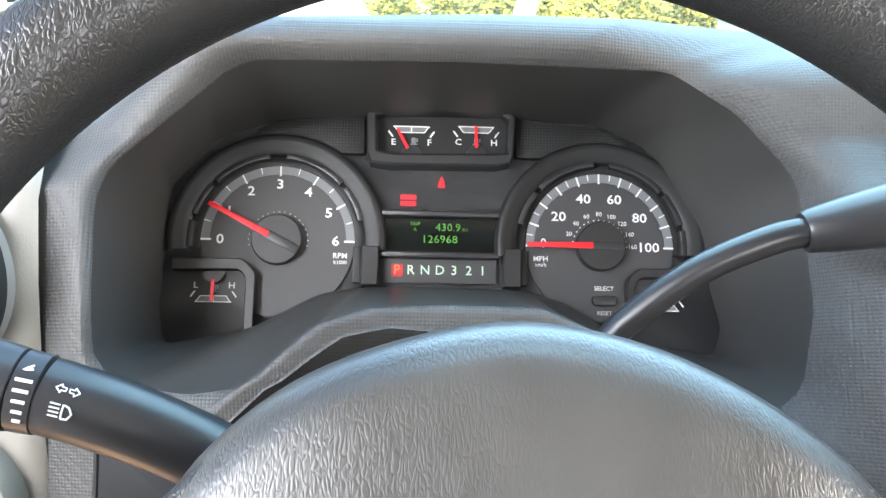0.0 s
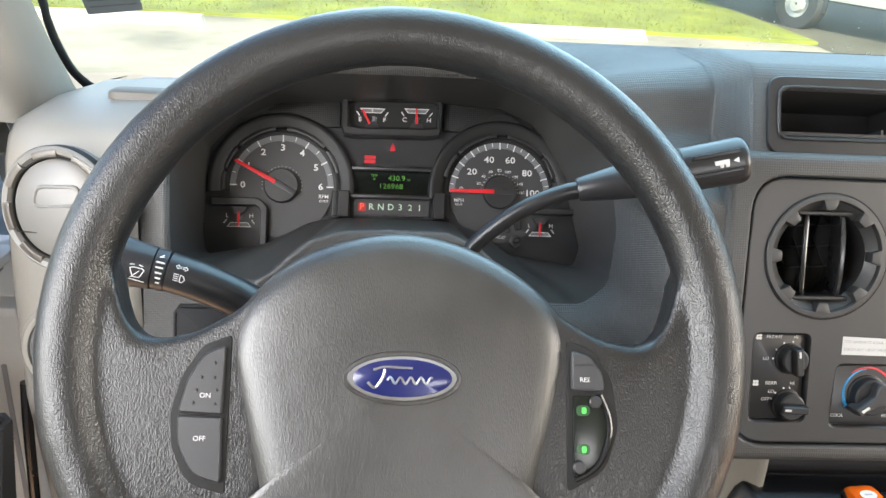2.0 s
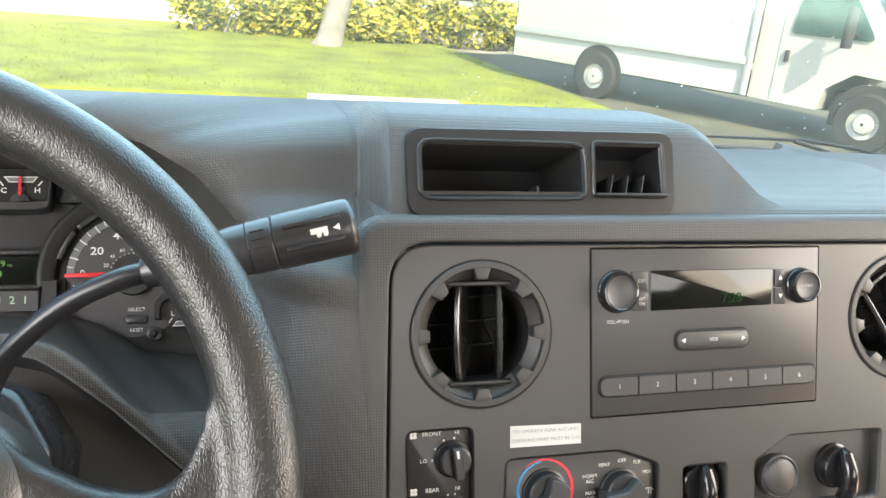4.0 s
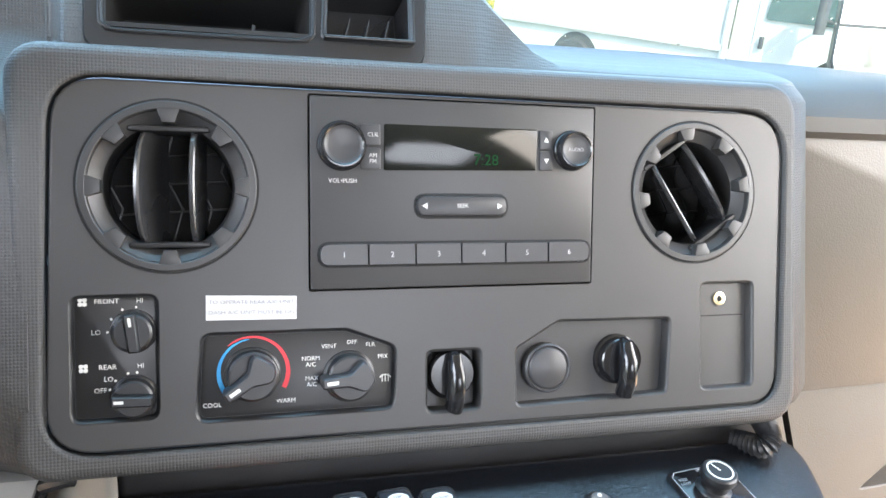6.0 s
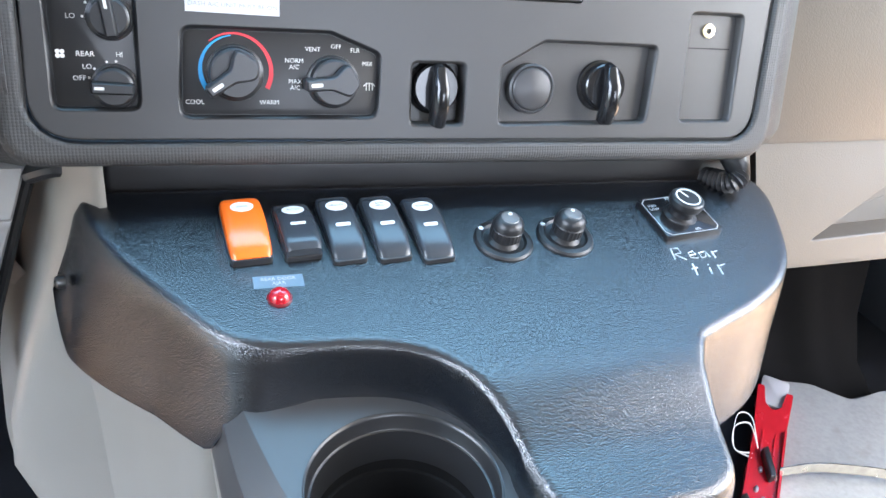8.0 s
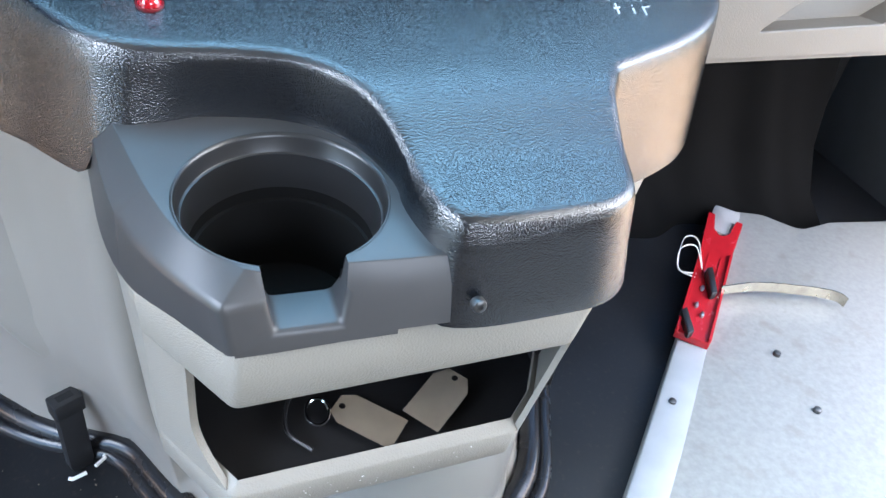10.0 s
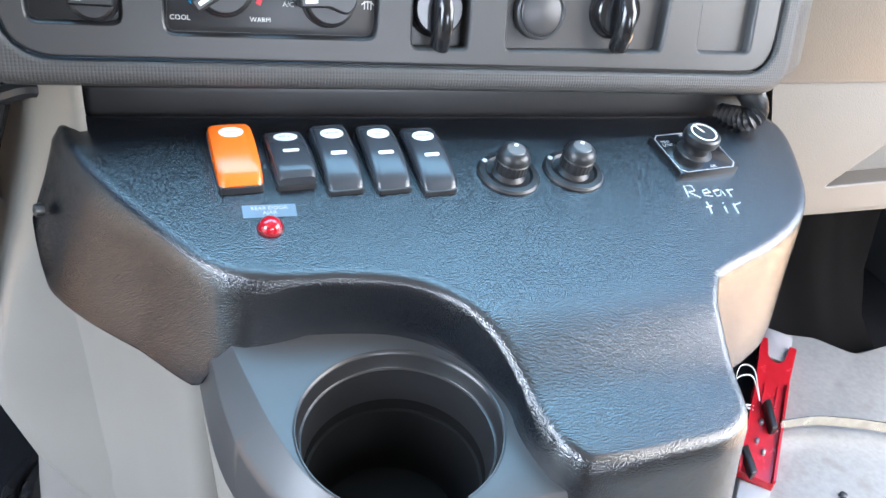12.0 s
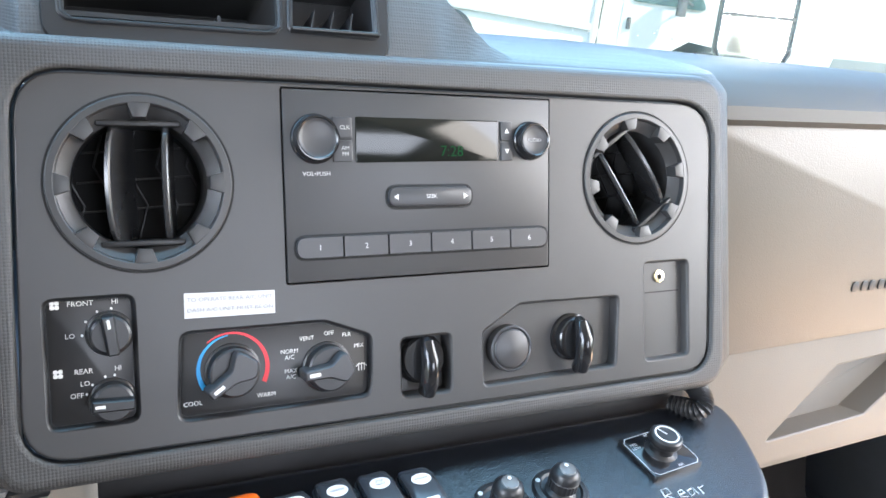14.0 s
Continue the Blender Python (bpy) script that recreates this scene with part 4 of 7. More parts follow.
words("430.9", 5.4, 13, 34.6, -10.8, odo, GREENL, "digits", align="RIGHT", wide=1.05)
words("mi", 2.8, 16, 33.6, -10.8, odo, GREENL, "digits")
words("126968", 5.4, 11, 26.4, -10.8, odo, GREENL, "digits", align="RIGHT", wide=1.1)
words("TRIP\nA", 2.6, -18, 35, -10.8, odo, GREENL, "digits")
shift = part("gear_display", prism(rrect(75, 16, 1, -0.5, 5), -13, -11), BUTTONM, cluster, "gear letters with P lit red")
part("lit_window", prism(rrect(7.5, 8.5, 1.2, -29.4, 5.3), -11, -10.7), plain("red_window", (0.30, 0.01, 0.01), 0.5), shift)
for t, x in zip("PRND321", (-29.6, -20.4, -10.8, -0.9, 8.6, 18.4, 27.7)):
    words(t, 6.4, x, 5.4, -10.5, shift, glow("letter_red", (1.0, 0.10, 0.04), 0.10) if t == "P" else PRLIT, bold=0.05)
for u0, u1 in ((-112, -53), (50, 108)):
    arch = circle(72.2, *TC, 10, 104, 56) if u0 < 0 else circle(72.2, *SC, 10, 124, 76)
    edge = [(u1, 84), (u1, 111), (-112, 105.5), (-124, 99)] if u0 < 0 else [(126, 98), (108, 106), (u0, 111.5), (u0, 84)]
    insert = part("grained_insert", prism(arch + edge, -13, -7.5, 0.5), INSERT, cluster)
words("SELECT", 3.0, 110, -4.8, -11, cluster)
part("select_button", prism(rrect(17, 7, 3.4, 110, -13, 5), -13, -8, 1.2), BLACK, cluster, "oval black push button")
words("RESET", 2.8, 110, -21.5, -11, cluster)
part("trip_stem", lathe([(6, -12), (6, -6), (3, -5), (3, 3), (2, 4), (0.01, 4)], 20, cx=124, cy=-25), BLACK, cluster)

BADGEM = plain("badge_silver", (0.45, 0.46, 0.48), 0.3, 1.0, var=0.05)
# ---- steering column and wheel ----
column = thing("steering_column", "black plastic shroud of the steering column", "steering column", M_W)
sh = fillet([(-62, -70), (62, -70), (70, 20), (52, 52), (20, 62), (-20, 62), (-52, 52), (-70, 20)], 14, 3)
part("shroud", dome(sh, [(0.9, -265), (1.0, -200), (1.0, -60), (0.94, -40), (0.5, -38)], (0, 0)), BLACK, column)
part("boot", loft([[(x * k, y * k, z) for x, y in sh] for k, z in ((1.0, -128), (1.07, -131), (1.1, -136), (1.07, -141), (1.04, -144), (1.09, -148), (1.13, -154), (1.1, -160), (1.08, -168), (1.1, -230))]), RUBBER, column, "ribbed black boot behind the shroud", sharp=80)
part("hazard_switch", prism(rrect(26, 14, 4), 0, 8, 2), BUTTONM, column, m=Matrix.Translation((-0.02, 0.064, -0.13)) @ Matrix.Rotation(radians(-80), 4, "X"))
part("hazard_mark", prism([(-4, -3), (4, -3), (0, 4)], 8, 8.6), HOT, column, m=Matrix.Translation((-0.02, 0.064, -0.13)) @ Matrix.Rotation(radians(-80), 4, "X"))

wheel = thing("steering_wheel", "dark grey grained steering wheel with cruise buttons", "steering wheel", M_W)
RW, rw = 188.5, 18.0
rings = []
for i in range(128):
    a = 2 * math.pi * i / 128
    ca, sa = math.cos(a), math.sin(a)
    ring = []
    for k in range(18):
        b = 2 * math.pi * k / 18
        grip = 1.0 + (0.05 * math.sin(b * 1) if sa > -0.3 else 0)
        rr = rw * grip
        ring.append(((RW + rr * math.cos(b)) * ca, (RW + rr * math.cos(b)) * sa, rr * 1.04 * math.sin(b)))
    rings.append(ring)
skin = loft(rings + [rings[0]])
bmesh.ops.remove_doubles(skin, verts=skin.verts, dist=0.01)
HUB = [p[:2] for p in curve_pts([(-98, -8), (-96, 8), (-87, 29), (-64, 49.5), (-34, 62), (0, 67.5), (34, 61.5), (64, 47.5), (88, 28), (97, 10), (99, -8)], 6)] + fillet([(103, -90), (98, -138), (40, -152), (-40, -152), (-98, -138), (-102, -90)], [30, 30, 30, 30, 30, 30], 5)
skin_pad = dome(HUB, [(1.0, -34), (1.0, -4), (0.985, 3), (0.95, 8), (0.9, 11), (0.86, 12.5), (0.78, 14), (0.7, 14.8), (0.45, 16), (0.2, 16.2), (0.02, 16.2)], (0, -22))
for v in skin_pad.verts:
    # the upper edge is rolled over more deeply than the sides
    t = max(0.0, min(1.0, (v.co.y - 12) / 42))
    if v.co.z > -20:
        v.co.z = 16.2 - (16.2 - v.co.z) * (1 + 0.45 * t)
part("airbag_pad", skin_pad, PAD, wheel, "grey-brown grained airbag pad", sharp=70)
for s, nm in ((1, "right"), (-1, "left")):
    sp = [(70, 42), (84, 30), (94, 19), (117, 6), (138, 1), (150, 4), (159, 15), (164, 30), (167, 46), (176, 60), (190, 40), (192, -10), (180, -72), (158, -104), (120, -104), (70, -100)]
    sp = fillet([(s * x, y) for x, y in sp], [4, 20, 20, 30, 24, 20, 20, 20, 14, 6, 4, 4, 10, 20, 20, 4], 5)
    if s < 0:
        sp = list(reversed(sp))
    skin = join([skin, dome(sp, [(0.93, -20), (0.985, -14), (1.0, -6), (0.995, 0), (0.97, 5), (0.9, 7.5), (0.6, 8.2), (0.1, 8.4)], (s * 125, -48), cap0=True)])


def fused(bm, voxel, rounds):
    """Overlapping closed forms melted into one skin with soft inner corners, in mm."""
    me = bpy.data.meshes.new("raw")
    bmesh.ops.recalc_face_normals(bm, faces=bm.faces)
    bm.to_mesh(me)
    bm.free()
    tmp = bpy.data.objects.new("raw", me)
    scene.collection.objects.link(tmp)
    rm = tmp.modifiers.new("melt", "REMESH")
    rm.mode, rm.voxel_size = "VOXEL", voxel
    sm = tmp.modifiers.new("soften", "SMOOTH")
    sm.factor, sm.iterations = 0.5, rounds
    done = bpy.data.meshes.new_from_object(tmp.evaluated_get(bpy.context.evaluated_depsgraph_get()))
    out = bm_new()
    out.from_mesh(done)
    bpy.data.objects.remove(tmp)
    bpy.data.meshes.remove(me)
    bpy.data.meshes.remove(done)
    return out


part("rim", fused(skin, 2.2, 26), LEATHER, wheel, "grained rim moulded in one with two broad spokes", sharp=80)
part("badge_rim", dome([(30.5 * math.cos(a) + 1.5, 12.3 * math.sin(a) - 18.8) for a in [2 * math.pi * i / 48 for i in range(48)]], [(1.03, 15.0), (1.02, 17.0), (0.99, 18.0), (0.94, 17.9)]), BADGEM, wheel, "silver oval rim of the badge")
part("badge", dome([(28.4 * math.cos(a) + 1.5, 10.8 * math.sin(a) - 18.8) for a in [2 * math.pi * i / 48 for i in range(48)]], [(1.0, 17.6), (0.95, 18.3), (0.5, 19.2), (0.05, 19.4)]), BLUE, wheel, "blue oval badge with plain silver strokes")
part("badge_well", dome([(34 * math.cos(a) + 1.5, 15.4 * math.sin(a) - 18.8) for a in [2 * math.pi * i / 48 for i in range(48)]], [(1.0, 15.6), (0.97, 16.9), (0.9, 16.4), (0.5, 16.3)]), PAD, wheel)
for pts, r in (([(-15, -14.2), (-9, -12.6), (-1, -12.9), (7, -13.2)], 0.8), ([(-18, -21), (-14, -24), (-10, -19), (-8.5, -14)], 0.9), ([(-7 + 1.15 * k, -20.0 + 1.8 * math.sin(k * 1.25)) for k in range(23)], 0.75)):
    part("silver_stroke", tube([(x, y, 19.3 - 0.0022 * (x * x + 5 * (y + 18.8) ** 2)) for x, y, _ in curve_pts([(a, b, 0) for a, b in pts], 5)], r, 6), BADGEM, wheel)
words("AIRBAG", 6.2, 0, -80, 15.2, wheel, PAD, "embossed_word")
part("moulded_frame", frame_plate(rrect(46, 13, 3, 0, -80), rrect(43.6, 10.6, 2, 0, -80), 14, 15.6, 32, (0, -80), 0.3), PAD, wheel)
# left cruise buttons
podl = part("button_well", prism(fillet([(-95.5, 4), (-111, -2), (-122, -19), (-127.5, -40), (-126, -58), (-117, -78), (-95.5, -84)], [2, 14, 22, 22, 22, 16, 2], 6), 2, 8.9, 0.3), HOLE, wheel)
b = part("cruise_button", prism(fillet([(-98, -2), (-110, -6.5), (-118.5, -21), (-123, -39.5), (-98.5, -40.5)], [2, 14, 22, 2, 1.5], 6), 4, 12, 1.8), BUTTONM, podl)
words("ON", 2.9, -108, -30, 12.3, b)
for x, y in ((-103.5, -12), (-110.5, -20), (-103.5, -20), (-113, -27), (-102, -27), (-114.5, -34), (-102.5, -34.5)):
    part("raised_dot", lathe([(0.9, 12), (0.7, 12.8), (0.01, 13)], 8, cx=x, cy=y), BLACK, b)
b = part("cruise_button", prism(fillet([(-98.5, -41.8), (-123.2, -40.8), (-122, -57), (-113.5, -73.5), (-97.5, -78)], [1.5, 2, 20, 16, 2], 6), 4, 12, 1.8), BUTTONM, podl)
words("OFF", 2.9, -110, -53.5, 12.3, b)
# right cruise buttons, the lower ones without their caps
podr = part("button_well", prism(fillet([(96.5, 4), (112, -1), (123, -18), (127, -45), (119, -70), (97, -82)], [2, 14, 22, 24, 18, 2], 6), 2, 8.9, 0.3), HOLE, wheel)
b = part("cruise_button", prism(fillet([(99, -1.5), (110, -5), (117, -14), (119, -25.5), (99, -24.5)], [2, 8, 6, 3, 2]), 4, 12, 1.6), BUTTONM, podr)
words("RES", 2.7, 106.5, -18.5, 12.3, b)
for y in (-10, -24):
    part("ridge", box(12, 0.9, 0.6, 106, y, 12), BLACK, b)
part("switch_board", prism(fillet([(100, -27.5), (117, -28), (121, -46), (115, -66), (100, -74)], [2, 6, 24, 14, 2], 5), 4, 9.6, 0.5), plain("bare_switch_board", (0.006, 0.009, 0.007), 0.25), podr, "bare switch board where the keys are missing")
for y in (-36, -58):
    part("lamp", prism(rrect(2.8, 3.8, 1.2, 106.5, y), 9.6, 10.6, 0.5), LEDG, podr, "lit green lamp")
    part("lens", prism(rrect(8, 6, 2.6, 106, y), 9.5, 9.9), plain("green_smear", (0.02, 0.06, 0.024), 0.2), podr)
part("key_rail", tube(curve_pts([(116, -27, 10), (121, -40, 10), (121, -52, 10), (116, -65, 10), (108, -72, 10), (101, -75, 10)], 6), 1.6, 8), GLOSSY, podr)
for x, y in ((113, -31), (103.5, -68)):
    part("stud", lathe([(3.6, 9), (3.6, 11.5), (3, 12), (0.01, 12)], 16, cx=x, cy=y), BLACK, podr)

# ---- turn stalk ----
stalk = thing("turn_signal_stalk", "black stalk with white lamp and wiper symbols", "stalk")
ax = [(-40, 262, 680), (-54, 254, 695), (-66, 249, 707), (-83, 246, 718), (-102, 245, 727), (-122, 245, 734), (-150, 244, 741), (-180, 243, 748)]
part("arm", tube(curve_pts(ax[:6], 4), 13.6, 24), STALK, stalk, sharp=60)
d = (Vector(ax[6]) - Vector(ax[5])).normalized()
part("collar", tube([tuple(Vector(ax[5]) + d * k) for k in (0, 0.5, 8.5, 9)], [13.3, 14.2, 14.4, 13.6], 28), STALK, stalk)
part("wiper_twist", tube([tuple(Vector(ax[5]) + d * k) for k in (9, 9.6, 28, 50, 56, 59)], [13.8, 14.7, 16.7, 18.0, 17.0, 13], 28), STALK, stalk)
FACE = Vector((0.26, -0.88, 0.38)).normalized()
side_up = d.cross(FACE).normalized()
if side_up.z < 0:
    side_up.negate()
face_n = side_up.cross(d).normalized()
if face_n.y > 0:
    face_n.negate()


def on_stalk(k, v):
    """A place on the stalk's skin, k mm out from the collar's inner end and v mm round it from the driver's side."""
    r = 13.7 if k < 0 else 14.45 if k < 9.3 else 14.75 + (k - 9.6) * 0.105
    p = Vector(ax[5]) + d * k
    if k < 0:
        p = Vector(ax[5]).lerp(Vector(ax[4]), min(1.0, -k / 21.2)) + (Vector(ax[3]) - Vector(ax[4])) * max(0, (-k - 21.2) / 21)
    return tuple(p + (face_n * math.cos(v / r) + side_up * math.sin(v / r)) * r)


def mark(name, pts, r=0.38, closed=False):
    dense = []
    ring = pts + pts[:1] if closed else pts
    for (a, b), (c, e) in zip(ring, ring[1:]):
        dense += [on_stalk(a + (c - a) * i / 4, b + (e - b) * i / 4) for i in range(4)]
    dense.append(on_stalk(*ring[-1]))
    part(name, tube(dense, r, 6), WHITE, stalk)


for i, wd in enumerate((5.6, 5.0, 4.2, 3.4, 2.6)):
    mark("wiper_bar", [(1.6 + i * 0.2, 4.5 - 3.6 * i), (1.6 + i * 0.2 + wd, 4.5 - 3.6 * i)], 0.62)
mark("wiper_bar", [(3, 9), (6, 8.2), (3.4, 10.6)], 0.4)
for s in (-1, 1):
    mark("arrow_mark", [(-9.8 + s * 0.6, 4.6), (-9.8 + s * 2.2, 4.6), (-9.8 + s * 2.2, 3.6), (-9.8 + s * 4, 5.2), (-9.8 + s * 2.2, 6.8), (-9.8 + s * 2.2, 5.8), (-9.8 + s * 0.6, 5.8)], 0.25, True)
mark("lamp_mark", [(-10, -4.6), (-12, -4.2), (-13.2, -2.2), (-12, -0.2), (-10, 0.2)], 0.34, True)
for i in range(4):
    mark("ray_mark", [(-9, -4.2 + 1.4 * i), (-5.6, -4.4 + 1.4 * i)], 0.3)
for k0, v0 in ((13, -6.5), (31, 1.5)):
    mark("wiper_mark", [(k0, v0 + 3.4), (k0 + 2, v0 + 4.2), (k0 + 7, v0 + 4.2), (k0 + 9, v0 + 3.4), (k0 + 6.6, v0 - 2.4), (k0 + 2.4, v0 - 2.4)], 0.32, True)
    mark("wiper_mark", [(k0 + 8, v0 - 3.4), (k0 + 3, v0 + 2.4)], 0.32)
    mark("wiper_mark", [(k0 + 9.4, v0 + 5.6), (k0 + 6.6, v0 + 6.2)], 0.3)
    mark("wiper_mark", [(k0 + 4, v0 + 6.2), (k0 + 1, v0 + 5.8)], 0.3)
mark("wiper_mark", [(12, -12), (22, -11)], 0.34)

# ---- gear lever ----
lever = thing("gear_lever", "black column gear lever with a ribbed grip", "gear lever")
part("rod", tube(curve_pts([(70, 292, 700), (88, 291, 736), (101, 290, 752), (124, 289, 771), (150, 288, 784), (168, 288, 789)], 6), 6.3, 14), LEVERM, lever, "curved black rod")
ga, gb = Vector((164, 288, 788)), Vector((284, 283, 817))
gd = (gb - ga).normalized()
gp = lambda k: tuple(ga + gd * k)
part("neck", tube([gp(0), gp(2), gp(20), gp(52), gp(60)], [8.0, 9.0, 11.5, 15.0, 15.3], 20), STALK, lever, "tapered boot of the grip")
part("collar", tube([gp(60), gp(61), gp(74), gp(75)], [14.8, 15.6, 15.9, 15.2], 24), STALK, lever)
part("grip", tube([gp(75), gp(76), gp(116), gp(119), gp(121), gp(122)], [15.2, 16.2, 16.8, 16.6, 15.6, 14.0], 28), STALK, lever)
part("end_cap", tube([gp(118), gp(121.5), gp(122.5)], [13.2, 13.0, 12.0], 28), BLACK, lever, "end button")
gz = Vector((-0.13, -0.93, 0.34))
gz = (gz - gd * gz.dot(gd)).normalized()
gy = gz.cross(gd)
MG2 = Matrix.Translation(ga / 1000) @ Matrix((gd, gy, gz)).transposed().to_4x4()
for y in (6, -7):
    part("rib", box(34, 3.0, 2.2, 98, y, 14.6, 1.0), STALK, lever, m=MG2)
part("tow_mark", prism([(96, -2), (106, -2), (106, 1.2), (96, 1.2)], 16.0, 17.2), WHITE, lever, m=MG2)
for x in (100.5, 104.5):
    part("tow_mark", lathe([(1.5, 16), (1.5, 16.9), (0.01, 16.9)], 12, cx=x, cy=-2.8), WHITE, lever, m=MG2)
part("tow_mark", prism([(109, -0.5), (113, 1.6), (113, -2.6)], 15.8, 16.8), WHITE, lever, m=MG2)
for k in range(4):
    part("collar_groove", box(8, 0.9, 1.6, 67, -7.5 + 5 * k, 15.9 - 0.034 * (-7.5 + 5 * k) ** 2 - 1.2), HOLE, lever, m=MG2)

# small dimmer switch panel under the stalk
dim = thing("dimmer_switch", "black square dimmer switch in a recess", "switch", face_frame(-0.118, 0.345, 0.628, 18))
part("frame", frame_plate(rrect(72, 62, 4), rrect(66, 56, 3), -4, 1.5, 32, (0, 0), 1), HOLE, dim)
part("rocker", prism(rrect(66, 56, 3), -4, 2.5, 1.5), plain("matte_black_switch", (0.008, 0.008, 0.009), 0.6, spec=0.2), dim)
part("lamp_mark", prism(rrect(5, 4, 1.5, 20, 10), 2.5, 2.8), INK, dim)
for k in range(3):
    part("ray_mark", box(0.8, 3.5, 0.3, 14 + 2 * k, 9 - k * 0.5, 2.5), INK, dim)

# ---- switch console ----
def s_z(x, y):
    z = 524 + 0.2 * (y - 190)
    if y < 125:
        t = min(1, (125 - y) / 60)
        z -= 11 * t * t * (3 - 2 * t)
    return z


console = thing("switch_console", "black formed-plastic switch console with a pebbled sheen", "switch console")
TOP = [p[:2] for p in curve_pts([(329, 276), (336, 254), (352, 226), (378, 192), (401, 164), (418, 153), (440, 148), (472, 146), (500, 141.5), (523, 130.5), (540, 111.5), (550.5, 86), (556, 62), (561, 44)], 6)]
TOP += [p[:2] for p in curve_pts([(570, 32.5), (590, 30.5), (630, 32), (653, 34.5), (668, 43), (674, 56), (680, 84), (686, 110)], 5)]
TOP += [p[:2] for p in curve_pts([(696, 127), (716, 135), (750, 148), (782, 166), (806, 190), (822, 220), (834, 252), (836, 270)], 5)]
TOP += [(830, 283), (560, 284), (335, 287)]


def resample(poly, step):
    """Points at an even step along a closed line."""
    ring = [Vector(p) for p in poly] + [Vector(poly[0])]
    out, carry = [], 0.0
    for a, b in zip(ring, ring[1:]):
        n = (b - a).length
        t = carry
        while t < n:
            out.append(tuple(a + (b - a) * (t / n)))
            t += step
        carry = t - n
    return out


def soft_offset(poly, d, k=2):
    """As offset, with the directions averaged over k neighbours."""
    one, n = offset(poly, 1.0), len(poly)
    dirs = [Vector(q) - Vector(p) for p, q in zip(poly, one)]
    return [tuple(Vector(poly[i]) + sum((dirs[(i + j) % n] for j in range(-k, k + 1)), Vector((0, 0))).normalized() * d) for i in range(n)]


T2 = resample(TOP, 4.5)
if area2(T2) < 0:
    T2.reverse()
bm = bm_new()
bm.faces.new([bm.verts.new((x, y, 0)) for x, y in soft_offset(T2, 6.5)])
for y in range(20, 290, 8):
    g = bm.verts[:] + bm.edges[:] + bm.faces[:]
    bmesh.ops.bisect_plane(bm, geom=g, plane_co=(0, y, 0), plane_no=(0, 1, 0))
for x in range(330, 840, 12):
    g = bm.verts[:] + bm.edges[:] + bm.faces[:]
    bmesh.ops.bisect_plane(bm, geom=g, plane_co=(x, 0, 0), plane_no=(1, 0, 0))
for v in bm.verts:
    v.co.z = s_z(v.co.x, v.co.y)


def skirt_low(x, y):
    if x < 414:
        t = max(0, min(1, (x - 402) / 12))
        return 440 + 62 * max(0, min(1, (y - 262) / 26)) + 24 * t * t * (3 - 2 * t)
    if x < 572:
        return 421 + 43 * max(0, min(1, (y - 45) / 32))
    return 421


def skirt(d, f):
    """A ring of the rim: d mm outwards, f of the way down."""
    ring = []
    flare = soft_offset(T2, -2.1 * d)
    upright = soft_offset(T2, 0.05 * d)
    for i, ((x, y), (ox, oy)) in enumerate(zip(T2, soft_offset(T2, -d))):
        w = max(0, min(1, (x - 425) / 30)) * max(0, min(1, (570 - x) / 20)) * max(0, min(1, (y - 50) / 30))
        ox, oy = ox + (upright[i][0] - ox) * w, oy + (upright[i][1] - oy) * w
        k = max(0, min(1, (y - 195) / 75)) if x < 400 else 0
        ox, oy = ox + (flare[i][0] - ox) * k, oy + (flare[i][1] - oy) * k
        zt = s_z(x, y)
        ring.append((ox, oy, zt + (skirt_low(x, y) - zt) * f))
    return ring


base = [[(x, y, s_z(x, y)) for x, y in soft_offset(T2, 6.5)]]
for a in (12, 25, 38, 51, 64, 77):
    g, h = 6.5 * math.cos(radians(90 - a)), 6.5 * (1 - math.cos(radians(a)))
    base.append([(x, y, s_z(x, y) - h * 0.8) for x, y in soft_offset(T2, 6.5 - g)])
base += [skirt(1.5, 0.14), skirt(2.5, 0.25), skirt(5, 0.5), skirt(8, 0.75), skirt(10.5, 0.96), skirt(10.5, 1.0), skirt(7, 1.01)]
loft(base, bm=bm)
bmesh.ops.remove_doubles(bm, verts=bm.verts, dist=0.02)
part("cover", bm, COVER, console, "black pebbled cover", sharp=60)
for x, y, z, n in ((578, 17.5, 440, (0, -1, 0.15)), (314, 262, 492, (-1, -0.45, 0.2))):
    q = Vector(n).to_track_quat("Z", "Y").to_matrix().to_4x4()
    sc = part("screw", lathe([(4.0, -3), (4.0, 0.5), (3.5, 1.6), (2.4, 2.2), (1.6, 2.2), (1.4, 0.8), (0.01, 0.8)], 20), SCREWM, console, "dull screw head", m=Matrix.Translation((x / 1000, y / 1000, z / 1000)) @ q)


OVALM = plain("oval_label", (0.62, 0.62, 0.61), 0.5, var=0.05)


